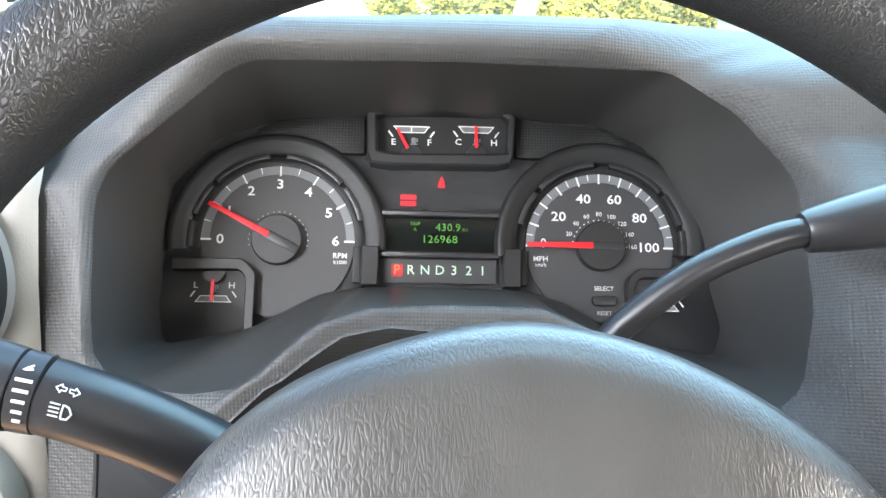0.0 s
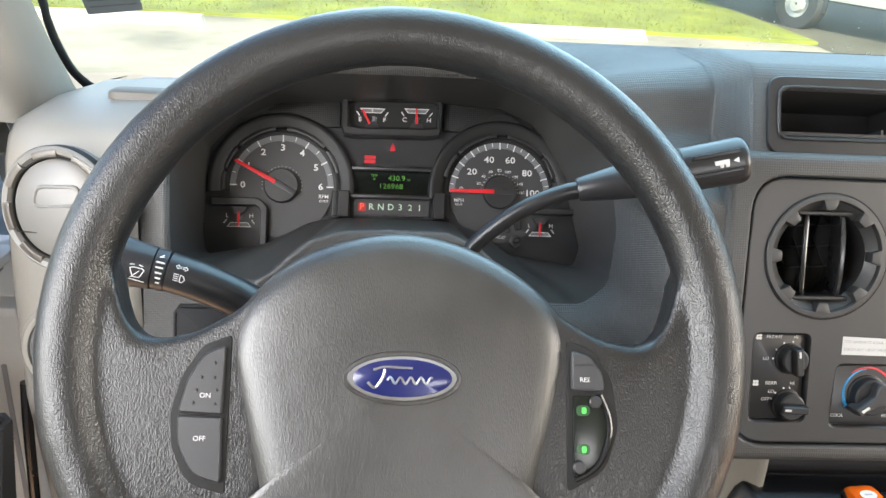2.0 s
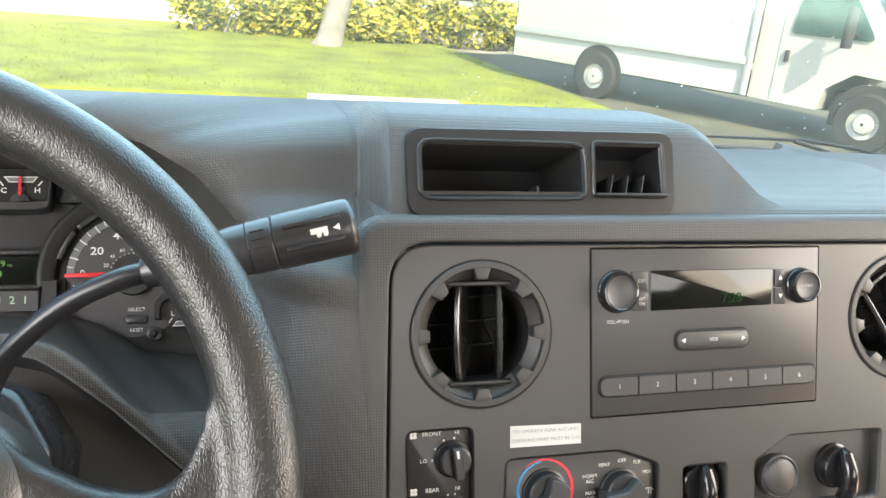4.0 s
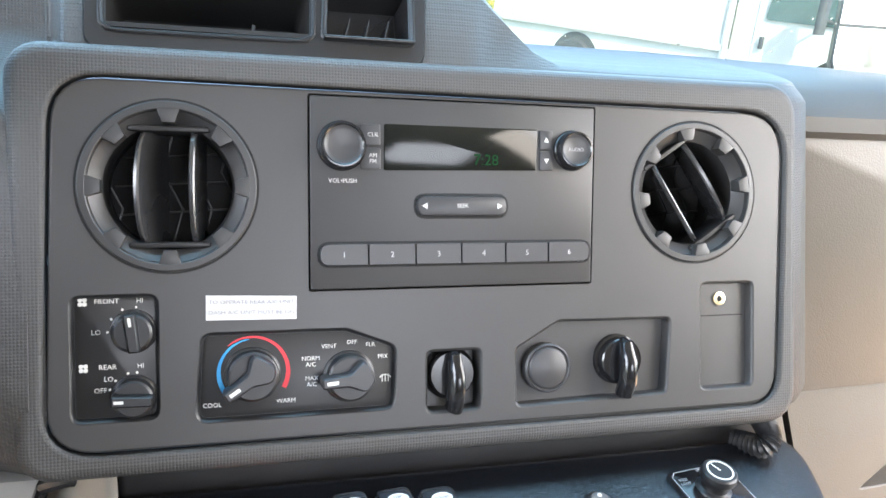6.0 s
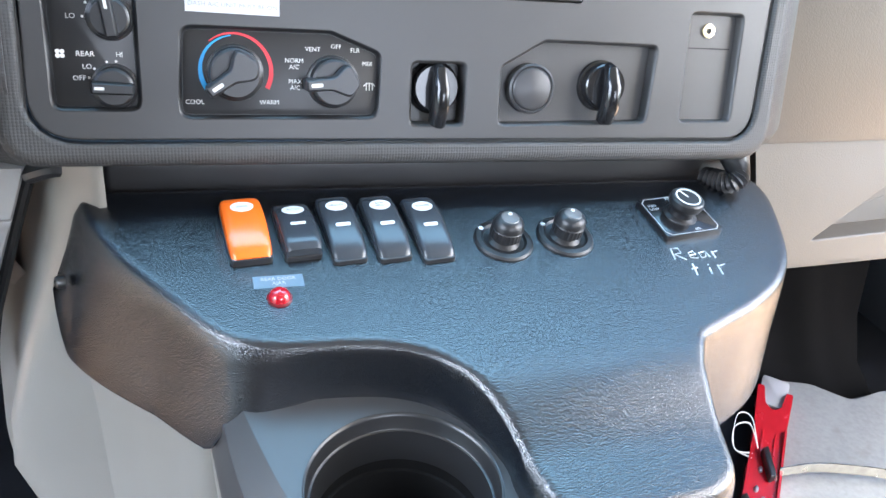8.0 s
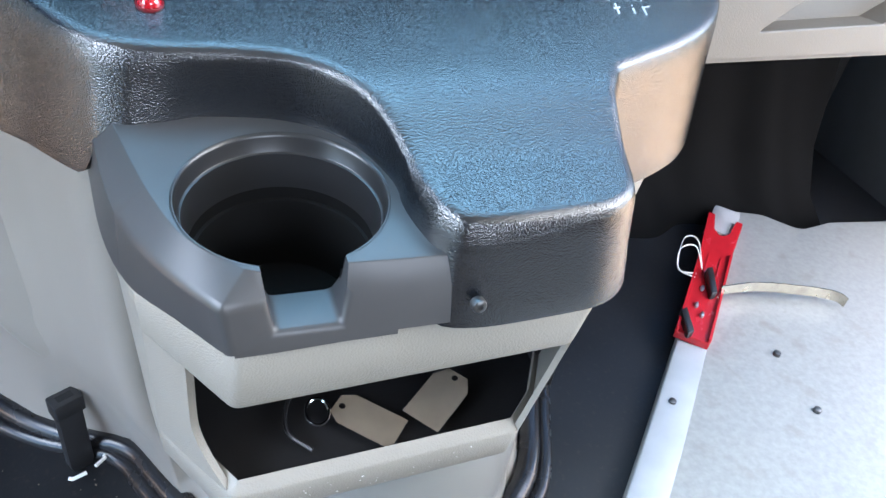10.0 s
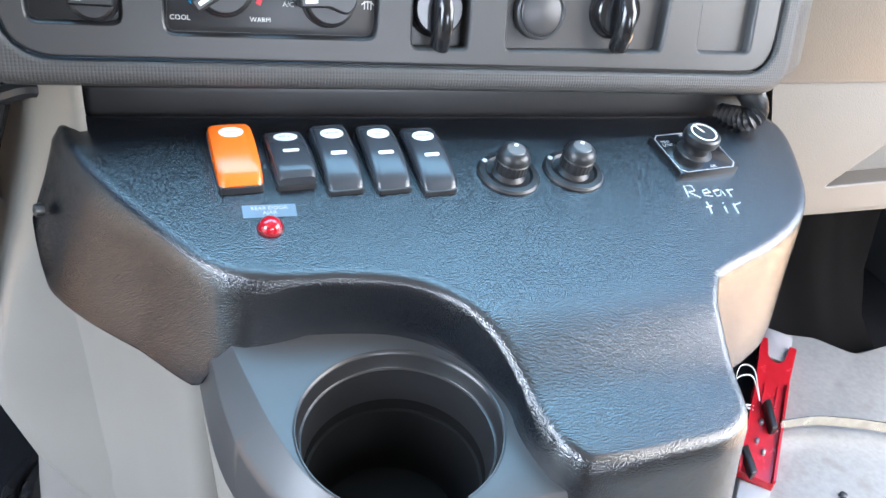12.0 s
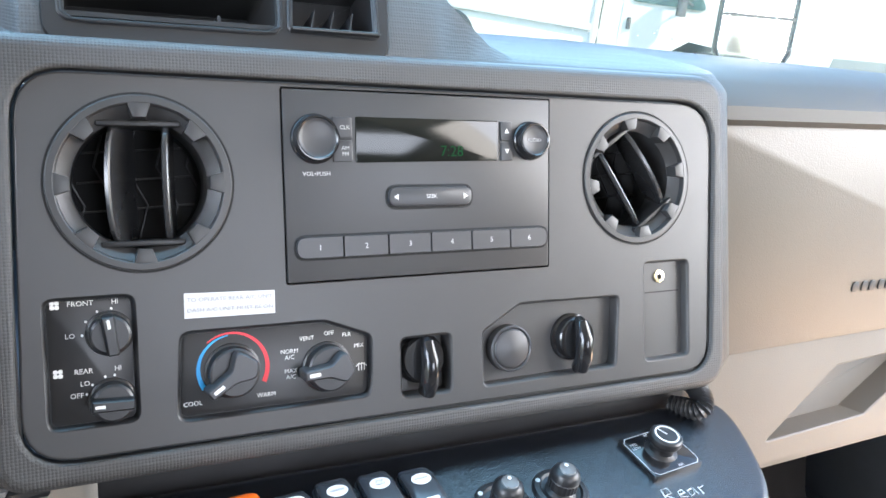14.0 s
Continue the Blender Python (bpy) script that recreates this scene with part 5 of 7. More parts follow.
def rocker_switch(x, y, w, h, mat, text, label, heights):
    """heights: the paddle's at its lower end, past its middle and at its upper end."""
    r = thing("rocker_switch", label, "switch", M_S @ Matrix.Translation((x / 1000 + 0.0072, y / 1000 + 0.006, 0)) @ Matrix.Rotation(radians(4.5), 4, "Z"), group="rocker switches on the console")
    part("bezel", prism(rrect(w - 0.6, h, 3), -2, min(heights) * 0.62, 1.2), BLACK, r)
    h0, h1, h2 = heights

    def zt(yy):
        t = yy / h + 0.5
        return h0 * (t - 0.62) * (t - 1) / 0.62 + h1 * t * (t - 1) / (0.62 * -0.38) + h2 * t * (t - 0.62) / 0.38

    rings = []
    for i in range(19):
        t = i / 18
        yy = (t - 0.5) * (h - 2)
        e = abs(2 * t - 1)
        top = zt(yy) - 2.4 * e ** 10
        hw = w / 2 * (1 - 0.05 * e ** 2) * (1 - 0.06 * e ** 12)
        low = min(heights) * 0.5
        rings.append([(-hw, yy, low), (-hw, yy, top - 3.2), (-hw * 0.95, yy, top - 1.4), (-hw * 0.80, yy, top - 0.3), (-hw * 0.55, yy, top), (hw * 0.55, yy, top), (hw * 0.80, yy, top - 0.3), (hw * 0.95, yy, top - 1.4), (hw, yy, top - 3.2), (hw, yy, low)])
    part("paddle", loft(rings, True, True, True), mat, r, sharp=40)

    def laid(poly, rise):
        """A thin leaf that follows the paddle."""
        ring = [(px, py, zt(py) + rise) for px, py in poly]
        foot = [(px, py, zt(py) - 0.6) for px, py in poly]
        return loft([foot, ring], True, False, True)

    yc = h * 0.24
    disc = part("lens", laid([(7.0 * math.cos(a), yc + 5.0 * math.sin(a)) for a in [2 * math.pi * i / 28 for i in range(28)]], 0.3), OVALM, r, "white oval label")
    slope = math.atan2(zt(yc + 4) - zt(yc - 4), 8)
    if text:
        words(text, 2.0, 0, 0, 0, disc, plain("label_print", (0.10, 0.10, 0.12), 0.6), m=Matrix.Translation((0, yc / 1000, (zt(yc) + 0.55) / 1000)) @ Matrix.Rotation(slope, 4, "X"))
    else:
        part("print_bar", laid(rrect(7, 1.5, 0.3, 0, yc), 0.45), INK, disc)
    if mat is ROCKER:
        part("lamp_bar", laid(rrect(9.5, 2.6, 1.2, 0, -h * 0.07), 0.35), OVALM, r, "pale indicator bar")
    return r


for x, y, w, h, mat, t, lab, hs in ((-137, 43, 25.5, 54, ORANGE, "", "orange rocker switch with a white oval label", (7.5, 12.5, 10)), (-106, 42.5, 23.5, 50, ROCKER, "INT LT", "dark rocker switch pressed down, with a pale bar", (11, 10.5, 5.5)), (-78.5, 40.5, 22.5, 57, ROCKER, "HEATER", "dark rocker switch labelled heater", (5, 12, 9.5)), (-50, 40, 22.5, 57, ROCKER, "STEP\nHEAT", "dark rocker switch labelled step heat", (5, 12, 9.5)), (-22, 37, 22.5, 57, ROCKER, "STROBE", "dark rocker switch labelled strobe", (5, 12, 9.5))):
    rocker_switch(x, y, w, h, mat, t, lab, hs)


def dimmer(x, y):
    d = thing("rotary_dimmer", "black knurled dimmer knob on a round dished base", "dimmer knob", M_S @ Matrix.Translation((x / 1000, y / 1000, 0)), group="dimmer knobs on the console")
    part("base_ring", lathe([(20.5, -2), (20.3, 1.2), (19, 2.6), (15.5, 3.0), (14, 1.6), (11, 1.2), (8.5, 3.5), (8, 8)], 40), BLACK, d)
    rings = []
    for z, r in ((5, 9.0), (6, 10.3), (12.5, 10.3), (13.2, 9.7), (13.8, 10.4), (16.4, 10.2), (18.6, 9.2), (20.2, 7.4), (20.8, 6.0), (21, 0.05)):
        rings.append([((r + (0.45 * (i % 2) if 5.5 < z < 14.5 else 0)) * math.cos(2 * math.pi * i / 48), (r + (0.45 * (i % 2) if 5.5 < z < 14.5 else 0)) * math.sin(2 * math.pi * i / 48), z) for i in range(48)])
    k = part("knob", loft(rings), BLACK, d, "knurled knob")
    part("crown", lathe([(6.4, 20.4), (5.6, 21.4), (0.01, 22.0)], 32), plain("grey_crown", (0.10, 0.10, 0.10), 0.35), k, "grey crown")
    part("index", lathe([(1.5, 21.4), (1.4, 22.2), (0.01, 22.3)], 12, cx=0.5, cy=2.5), WHITE, k)
    part("index_dot", lathe([(1.8, 2.9), (1.8, 3.3), (0.01, 3.3)], 14, cx=-13, cy=11), WHITE, d)
    return d


dimmer(36, 31)
dimmer(82, 32)
fansw = thing("rear_fan_switch", "black rotary switch on a square plate", "switch", M_S @ Matrix.Translation((0.1805, 0.045, 0)) @ Matrix.Rotation(radians(6), 4, "Z"))
part("plate", prism(rrect(50, 42, 2), -1, 4.5, 0.6), GLOSSY, fansw)
part("plate_edge", frame_plate(rrect(48, 40, 1.5), rrect(47, 39, 1.2), 4, 4.7, 32, (0, 0), 0.1), INK, fansw)
k = part("knob", lathe([(13, 4), (12.5, 5), (9.5, 6.5), (9.2, 9), (10.2, 12), (12.2, 14), (12.8, 16), (12.4, 19.5), (11.2, 20.7), (0.01, 20.7)], 40), BLACK, fansw, "flared black knob")
part("ring_mark", lathe([(9.4, 20.7), (9.4, 21.0), (8.2, 21.0), (8.2, 20.7)], 36), WHITE, k)
part("pointer", prism([(-0.6, 0), (0.6, 0), (-2.2, 7.6), (-3.0, 7.3)], 20.7, 21.0), WHITE, k)
words("MED\nLOW", 2.6, -17.5, 10, 4.9, fansw, INK)
words("HI", 2.6, 0, 17.5, 4.9, fansw, INK)
words("AIR", 2.6, 4, -17.5, 4.9, fansw, INK)
# marks by hand in white paint
note = thing("hand_lettering", "white hand-painted words on the black console", "lettering", M_S)
for pts in ([(155, 3), (157, 14), (163, 14), (163, 9), (157, 8), (164, 2)], [(168, 6), (174, 7), (173, 10), (169, 9), (168, 4), (174, 3)], [(182, 9), (177, 8), (177, 3), (181, 4), (183, 9), (184, 3)], [(188, 2), (188, 9), (189, 8), (193, 9)], [(164, -13), (166, -2)], [(163, -7), (168, -6)], [(176, -13), (177, -7)], [(177.6, -4.2), (178, -3.6)], [(184, -14), (185, -5), (186, -6), (191, -4.5)]):
    part("paint_stroke", tube([(x, y, 0.2) for x, y in pts], 0.65, 6, flat=0.5), plain("worn_white_paint", (0.42, 0.45, 0.46), 0.6, var=0.4, scale=300), note)
lamp = thing("indicator_lamp", "domed red indicator lamp", "indicator lamp", M_S @ Matrix.Translation((-0.1155, -0.0065, 0)))
part("bezel", lathe([(7.2, -1), (7.2, 1), (6.4, 1.6)], 28), plain("dark_red_rim", (0.12, 0.004, 0.008), 0.3), lamp)
part("lens", lathe([(6.4, 1.2), (6.2, 3), (5, 5.2), (3, 6.5), (0.01, 7)], 28), REDLENS, lamp)
tape = thing("door_label", "small translucent printed label beside the lamp", "label", M_S)
part("sheet", prism(rrect(29, 10, 0.5, -114.5, 7), 0.1, 0.4), TAPE, tape)
words("REAR DOOR\nAJAR", 2.6, -114.5, 7.2, 0.55, tape, LETTER)

# ---- cup holder ----
cup = thing("cup_holder", "dark grey moulded cup holder with a notched front", "cup holder")
CX, CY, CR, CK = 493, 83.5, 52.6, 0.895
c_z = lambda y: 462 + 0.14 * (y - 45)
AL, AR = -90 - math.degrees(math.asin(18.5 / CR)), -90 + math.degrees(math.asin(22 / CR))
rim = [(CX + CR * math.cos(radians(a)), CY + CK * CR * math.sin(radians(a))) for a in [AR + (360 + AL - AR) * i / 64 for i in range(65)]]
# stations along the outer edge: top, shoulder and foot
LEFT = [((409, 171), (402, 173, 470), (397, 176, 436)), ((421, 124), (408.5, 121, 458), (403.5, 122, 423)), ((432, 88), (418, 87, 450.5), (415, 90, 414)), ((445, 60.5), (434.5, 54, 450), (436.5, 56, 418)), ((468, 39), (455.5, 24.5, 450), (459, 22.5, 421)), ((475, 36), (477, 30, 447), (480, 25, 431))]
RIGHT = [((515, 36), (514, 30, 447), (511, 25, 431)), ((540, 35), (540, 29, 447), (540, 24, 424)), ((590, 34), (590, 28, 447), (590, 23, 425))]
left_rails = [curve_pts([(*s[0], 0) for s in LEFT[:5]], 4), curve_pts([s[1] for s in LEFT[:5]], 4), curve_pts([s[2] for s in LEFT[:5]], 4)]
LEFT = [(a[:2], b, c) for a, b, c in zip(*left_rails)] + LEFT[5:]
bm = bm_new()


def strip(cols):
    vs = [[bm.verts.new(p) for p in c] for c in cols]
    for a, b in zip(vs, vs[1:]):
        for i in range(len(a) - 1):
            bm.faces.new((a[i], a[i + 1], b[i + 1], b[i]))


up = lambda p: (p[0], p[1], c_z(p[1]))
strip([[up(a), b, c] for a, b, c in LEFT])
strip([[up(a), b, c] for a, b, c in RIGHT])
# front under the notch, its floor and its two sides
strip([[(461, 24, 421), (461, 24, 419)], [(480, 25, 431), (480, 23.6, 419.5)], [(511, 25, 431), (511, 23.6, 421)], [(540, 24, 424), (540, 23.8, 421)]])
strip([[(480, 25, 431), (480, 50, 432)], [(511, 25, 431), (511, 50, 432)]])
strip([[up((475, 36)), up((474.5, 40.2))], [(477, 30, 447), (476, 44, 447)], [(480, 25, 431), (480, 50, 432)]])
strip([[up((515, 36)), up((515, 40.2))], [(514, 30, 447), (514.5, 44, 447)], [(511, 25, 431), (511, 50, 432)]])
top = [up(a) for a, b, c in LEFT] + [up((x, y)) for x, y in reversed(rim)] + [up(a) for a, b, c in RIGHT] + [up(p) for p in ((600, 90), (560, 160), (480, 176))]
vs = [bm.verts.new(p) for p in top]
bmesh.ops.triangle_fill(bm, edges=[bm.edges.new((a, b)) for a, b in zip(vs, vs[1:] + vs[:1])], use_beauty=True, use_dissolve=False)
bmesh.ops.remove_doubles(bm, verts=bm.verts, dist=0.05)
bmesh.ops.recalc_face_normals(bm, faces=bm.faces)
rimset = lambda v: abs(math.hypot(v.co.x - CX, (v.co.y - CY) / CK) - CR) < 0.6
es = [e for e in bm.edges if len(e.link_faces) == 2 and e.calc_face_angle(0) > 0.3 and all(v.co.z < 453 for v in e.verts)]
bmesh.ops.bevel(bm, geom=es, offset=3.6, offset_type="OFFSET", segments=4, profile=0.5, affect="EDGES", clamp_overlap=True)
es = [e for e in bm.edges if len(e.link_faces) == 2 and e.calc_face_angle(0) > 0.3 and any(v.co.z > 455 for v in e.verts) and not any(rimset(v) for v in e.verts)]
bmesh.ops.bevel(bm, geom=es, offset=2.0, offset_type="OFFSET", segments=3, profile=0.5, affect="EDGES", clamp_overlap=True)
part("moulding", bm, CUP, cup, sharp=28)
OVAL = Matrix.Translation((0, CY, 0)) @ Matrix(((1, 0, 0, 0), (0, CK, 0, 0), (0, 0.13, 1, 0), (0, 0, 0, 1))) @ Matrix.Translation((0, -CY, 0))
# Shade in the well is put into the colours, darkest at the bottom.
part("well", lathe([(CR + 1.2, 467.8), (CR, 467.2), (CR - 0.8, 465.5), (CR - 1.6, 457.5), (CR - 2.0, 457), (CR - 3.0, 456.6), (CR - 4.2, 440), (CR - 4.6, 432)], 72, AR, 360 + AL, CX, CY, m=OVAL), WELL_SHADE, cup, "well wall coloured darker for its shade", sharp=40)
part("lower_well", lathe([(CR - 4.6, 436), (CR - 5.0, 429), (CR - 6.6, 428.4), (CR - 7.0, 427.4), (CR - 9, 392), (CR - 12, 387), (0.5, 386)], 72, 0, 360, CX, CY, m=OVAL), BOTTOM_SHADE, cup, "deep lower well coloured near black for its shade", sharp=40)
for s in (-1, 1):
    part("pad_slot", frame_plate(rrect(40, 9, 4.4, CX + 8, CY + s * 11), rrect(36, 6, 3, CX + 8, CY + s * 11), 385.5, 387.4, 24, (CX + 8, CY + s * 11), 0.3), WELL_SHADE, cup)

# ---- beige console body below ----
body = thing("engine_cover_console", "beige grained plastic console body with an open bin", "console")
PT = [(400, 300), (396, 190), (404, 140), (417, 91), (438, 59.5), (441, 55), (444, 50.5), (447, 46), (450, 41.5), (461, 25), (664, 34), (690, 60), (720, 120), (800, 190), (815, 300)]
PB = [(414, 300), (412, 190), (414, 150), (420, 112), (437, 83), (439.6, 78.7), (442.2, 74.4), (444.8, 70), (447.4, 65.6), (456, 51), (646, 60), (672, 84), (700, 130), (780, 190), (800, 300)]
PR = [5, 20, 20, 12, 0, 0, 0, 0, 0, 9, 9, 14, 20, 20, 10]
pt_t, pt_b = fillet(PT, PR, 4), fillet(PB, PR, 4)
NB = len(pt_t)


def body_ring(z, grow=0.0):
    f = (432 - z) / (432 - 222)
    mid = [(a[0] + (b[0] - a[0]) * f, a[1] + (b[1] - a[1]) * f) for a, b in zip(pt_t, pt_b)]
    return [(x, y, z) for x, y in (offset(mid, -grow) if grow else mid)]


def foot_z(x, y):
    """The upper edge of the beige body, which follows the foot of the cup holder."""
    if x > 461:
        return 421.5 + 4 * min(1, (x - 461) / 100)
    ks = ((24, 421.5), (58, 418.5), (91, 414.5), (122, 423), (176, 436), (300, 440))
    for (a, za), (b, zb) in zip(ks, ks[1:]):
        if y <= b:
            return za + (zb - za) * max(0, (y - a) / (b - a))
    return 440


rim_rings = [[(x, y, foot_z(x, y) + dz) for x, y, _ in body_ring(423, g)] for dz, g in ((0.5, -12), (0.5, -3), (0, -0.8), (-1.6, 0.3))]
zs = [(374, 0.3), (371, -0.6), (370, -2.5), (370.5, -7), (380, -8)]
part("upper_band", loft(rim_rings + [body_ring(z, g) for z, g in zs]), BEIGE, body, sharp=50)
zs = [(276, -9), (280, -8.4), (279, -7), (274, -1.2), (271.5, 0.2), (246, 0.2), (242, -1.5), (240, -5), (243, -30)]


part("sill", loft([body_ring(z, g) for z, g in zs]), BEIGE, body, sharp=50)


def post(i0, i1, cut, reach=None):
    """The wall beside the opening, with its own thickness; its lower corner sweeps round towards the point reach."""
    rows_ = []
    for z in (373, 360, 340, 322, 312, 304, 297, 291, 286, 282, 279, 276, 266):
        ring, inner = body_ring(z, 0.1), body_ring(z, -cut)
        idx = [(i0 + k) % NB for k in range((i1 - i0) % NB + 1)]
        o, i = [ring[k] for k in idx], [inner[k] for k in idx]
        if reach is not None:
            e = 0.8 * max(0, min(1, (322 - z) / 46)) ** 2.2
            o.append(tuple(Vector(ring[i1]).lerp(Vector(ring[reach]), 0.04 + e)))
            i.append(tuple(Vector(inner[i1]).lerp(Vector(inner[reach]), 0.04 + e)))
        rows_.append(o + i[::-1])
    return loft(rows_)


def ring_at(x, y):
    return min(range(NB), key=lambda i: (pt_t[i][0] - x) ** 2 + (pt_t[i][1] - y) ** 2)


ia, ib = ring_at(438, 59.5), ring_at(664, 34)
part("left_post", post(0, ia, 5, ring_at(461, 25)), BEIGE, body, sharp=40)
part("right_post", post(ib + 1, ring_at(815, 300), 4), BEIGE, body, sharp=40)
# Dark sheets give the bin its inner shade.
part("bin_floor", holed_plate([p[:2] for p in body_ring(262, -2)], [], 262), BINM, body, "bin floor coloured near black for its shade")
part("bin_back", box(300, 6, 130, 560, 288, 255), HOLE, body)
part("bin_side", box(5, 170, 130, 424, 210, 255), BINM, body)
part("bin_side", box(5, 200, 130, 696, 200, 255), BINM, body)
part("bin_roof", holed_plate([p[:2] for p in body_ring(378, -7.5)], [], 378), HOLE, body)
rng = random.Random(12)
for i in range(34):
    x = 470 + 150 * rng.random() ** 1.5
    z, w = 248 + 20 * rng.random(), rng.choice((0.6, 0.8, 1.0, 1.2, 2.2))
    f = (432 - z) / 210
    y = 25 + 26 * f + (x - 458) / 203 * 9
    part("scuff", moved(dome(circle(1, 0, 0, 7), [(1, 0), (0.8, 0.3), (0.1, 0.35)]), Matrix.Translation((x, y - 0.1, z)) @ Matrix.Rotation(radians(90), 4, "X") @ Matrix.Rotation(rng.random() * 3, 4, "Z") @ Matrix.Diagonal((w * 0.2, w * 0.42, 1, 1))), PAPER, body, "pale scuff mark")

# engine cover: side and base
cover = thing("engine_cover", "smooth beige engine cover between the seats", "engine cover")
EB = fillet([(225, 480), (240, 385), (305, 322), (384, 285), (408, 240), (446, 172), (492, 112), (600, 96), (700, 112), (760, 170), (815, 300), (820, 480)], [20, 40, 40, 30, 30, 40, 40, 60, 60, 60, 40, 20], 5)
EM = fillet([(250, 480), (264, 360), (302, 290), (346, 255), (396, 190), (428, 205), (470, 300), (600, 306), (700, 296), (765, 235), (800, 320), (810, 480)], [20, 20, 20, 30, 20, 10, 20, 60, 30, 20, 40, 20], 5)
EC = (560, 330)
eb, em = polar(EB, 96, EC), polar(EM, 96, EC)


def e_ring(f, z):
    return [(a[0] + (b[0] - a[0]) * f, a[1] + (b[1] - a[1]) * f, z) for a, b in zip(eb, em)]


part("shell", loft([e_ring(-0.02, -25), e_ring(0.0, 20), e_ring(0.12, 60), e_ring(0.45, 120), e_ring(0.78, 165), e_ring(0.92, 220), e_ring(0.98, 300), e_ring(1.0, 390), e_ring(1.01, 440), e_ring(1.0, 462)]), BEIGE_SMOOTH, cover, sharp=60)
flank = [(322, 286), (312, 304), (300, 345), (292, 400), (286, 480)]
flank_rows = []
for z, dx in ((150, 14), (180, -6), (250, -38), (310, -54), (360, -50), (420, -34), (470, -19), (520, -6), (570, 2)):
    face = [p[:2] for p in curve_pts([(342, 268 + 12 * max(0, (190 - z) / 40), 0)] + [(x + dx, y, 0) for x, y in flank], 4)]
    flank_rows.append([(x, y, z) for x, y in face] + [(x + 4, y + 1, z) for x, y in reversed(face)])
part("flank", loft(flank_rows, True, True, True), BEIGE_SMOOTH, cover, sharp=60)
bulge = [(x, y) for x, y in circle(1, 0, 0, 48)]
part("grey_base", loft([[(603 + 148 * sx * k, 222 + 148 * sy * k, z) for sx, sy in bulge] for k, z in ((1.0, -20), (0.99, 24), (0.975, 44), (0.95, 56), (0.935, 62), (0.932, 68), (0.94, 76), (0.945, 90), (0.94, 125), (0.92, 170), (0.9, 220), (0.88, 250))]), DOGHOUSE, cover, "grey painted round base", sharp=40)
for g, z, r in ((5, 32, 12), (24, 24, 9)):
    ring = [(x + (x - EC[0]) * g / 260, y + (y - EC[1]) * g / 260, z) for x, y in eb]
    n0 = [p for p in ring if p[1] < 520]
    n0.sort(key=lambda p: math.atan2(p[1] - EC[1], p[0] - EC[0]) if math.atan2(p[1] - EC[1], p[0] - EC[0]) < 1.2 else -9)
    n0 = [p for p in n0 if math.atan2(p[1] - EC[1], p[0] - EC[0]) < 0.9]
    left = [p for p in ring if p[0] < EC[0] and p[1] > EC[1]]
    left.sort(key=lambda p: -p[1])
    part("seal_rib", tube(curve_pts((left + n0)[::2], 3), r, 16), RUBBER, cover, "ribbed black rubber seal")
clip = thing("hold_down_clip", "black plastic hold-down clip on the cover's edge", "clip", Matrix.Translation((0.334, 0.279, 0.028)) @ Matrix.Rotation(radians(28), 4, "Z") @ Matrix.Diagonal((0.8, 0.8, 0.9, 1)))
part("tongue", prism(fillet([(-11, -8), (11, -8), (14, 0), (14, 92), (-14, 92), (-14, 0)], 3), -7, 7, 1.5), BLACK, clip, m=Matrix(((1, 0, 0, 0), (0, 0, -1, 0), (0, 1, 0, 0), (0, 0, 0, 1))))
part("head", prism(rrect(34, 22, 3), 84, 104, 2), BLACK, clip)
part("slot", prism(rrect(18, 9, 1, 0, 0), 103.6, 104.4), HOLE, clip)
part("white_clip", tube([(-22, -18, 2), (-20, -22, 3), (-4, -24, 3)], 2.2, 8), PAPER, clip, "white wire end")
part("white_clip", tube([(8, -22, 3), (22, -18, 3), (23, -14, 2)], 2.2, 8), PAPER, clip, "white wire end")
clip2 = copy_thing(clip, VEH @ Matrix.Translation((0.838, 0.285, 0.0)) @ Matrix.Rotation(radians(-38), 4, "Z") @ Matrix.Diagonal((0.8, 0.8, 0.9, 1)))
for ob in [c for c in clip2.children if c.name.startswith("white_clip")]:
    bpy.data.objects.remove(ob)
tagged(clip2, "black plastic hold-down clip low beside the console")

# tags in the bin
for x, y, z, a, lx, lab in ((553, 90, 268, -42, 0.06, "tan card key tag lying in the open bin"), (607, 95, 272, 39, -0.12, "tan card tag leaning in the open bin")):
    tg = thing("card_tag", lab, "tag", Matrix.Translation((x / 1000, y / 1000, z / 1000)) @ Matrix.Rotation(radians(a), 4, "Z") @ Matrix.Rotation(lx, 4, "Y"), group="card tags in the bin")
    part("card", holed_plate(fillet([(-25, -15), (14, -15), (25, -8), (25, 8), (14, 15), (-25, 15)] if a > 0 else [(25, -14), (-16, -14), (-25, -8), (-25, 8), (-16, 14), (25, 14)], 1), [circle(2.4, 20 if a > 0 else -20, 0, 14)], 0), TAG, tg)
wire = thing("wire_loop", "thin black cable looped in the bin", "cable")
part("cable", tube(curve_pts([(512, 74, 266), (498, 92, 268), (506, 120, 270), (540, 150, 272), (600, 190, 272)], 6), 1.6, 6), BLACK, wire)
part("ring", tube([(520 + 8 * math.cos(a), 100 + 9 * math.sin(a), 272 + 3 * math.sin(a)) for a in [2 * math.pi * i / 20 for i in range(21)]], 1.2, 6), CHROME, wire, "split key ring")

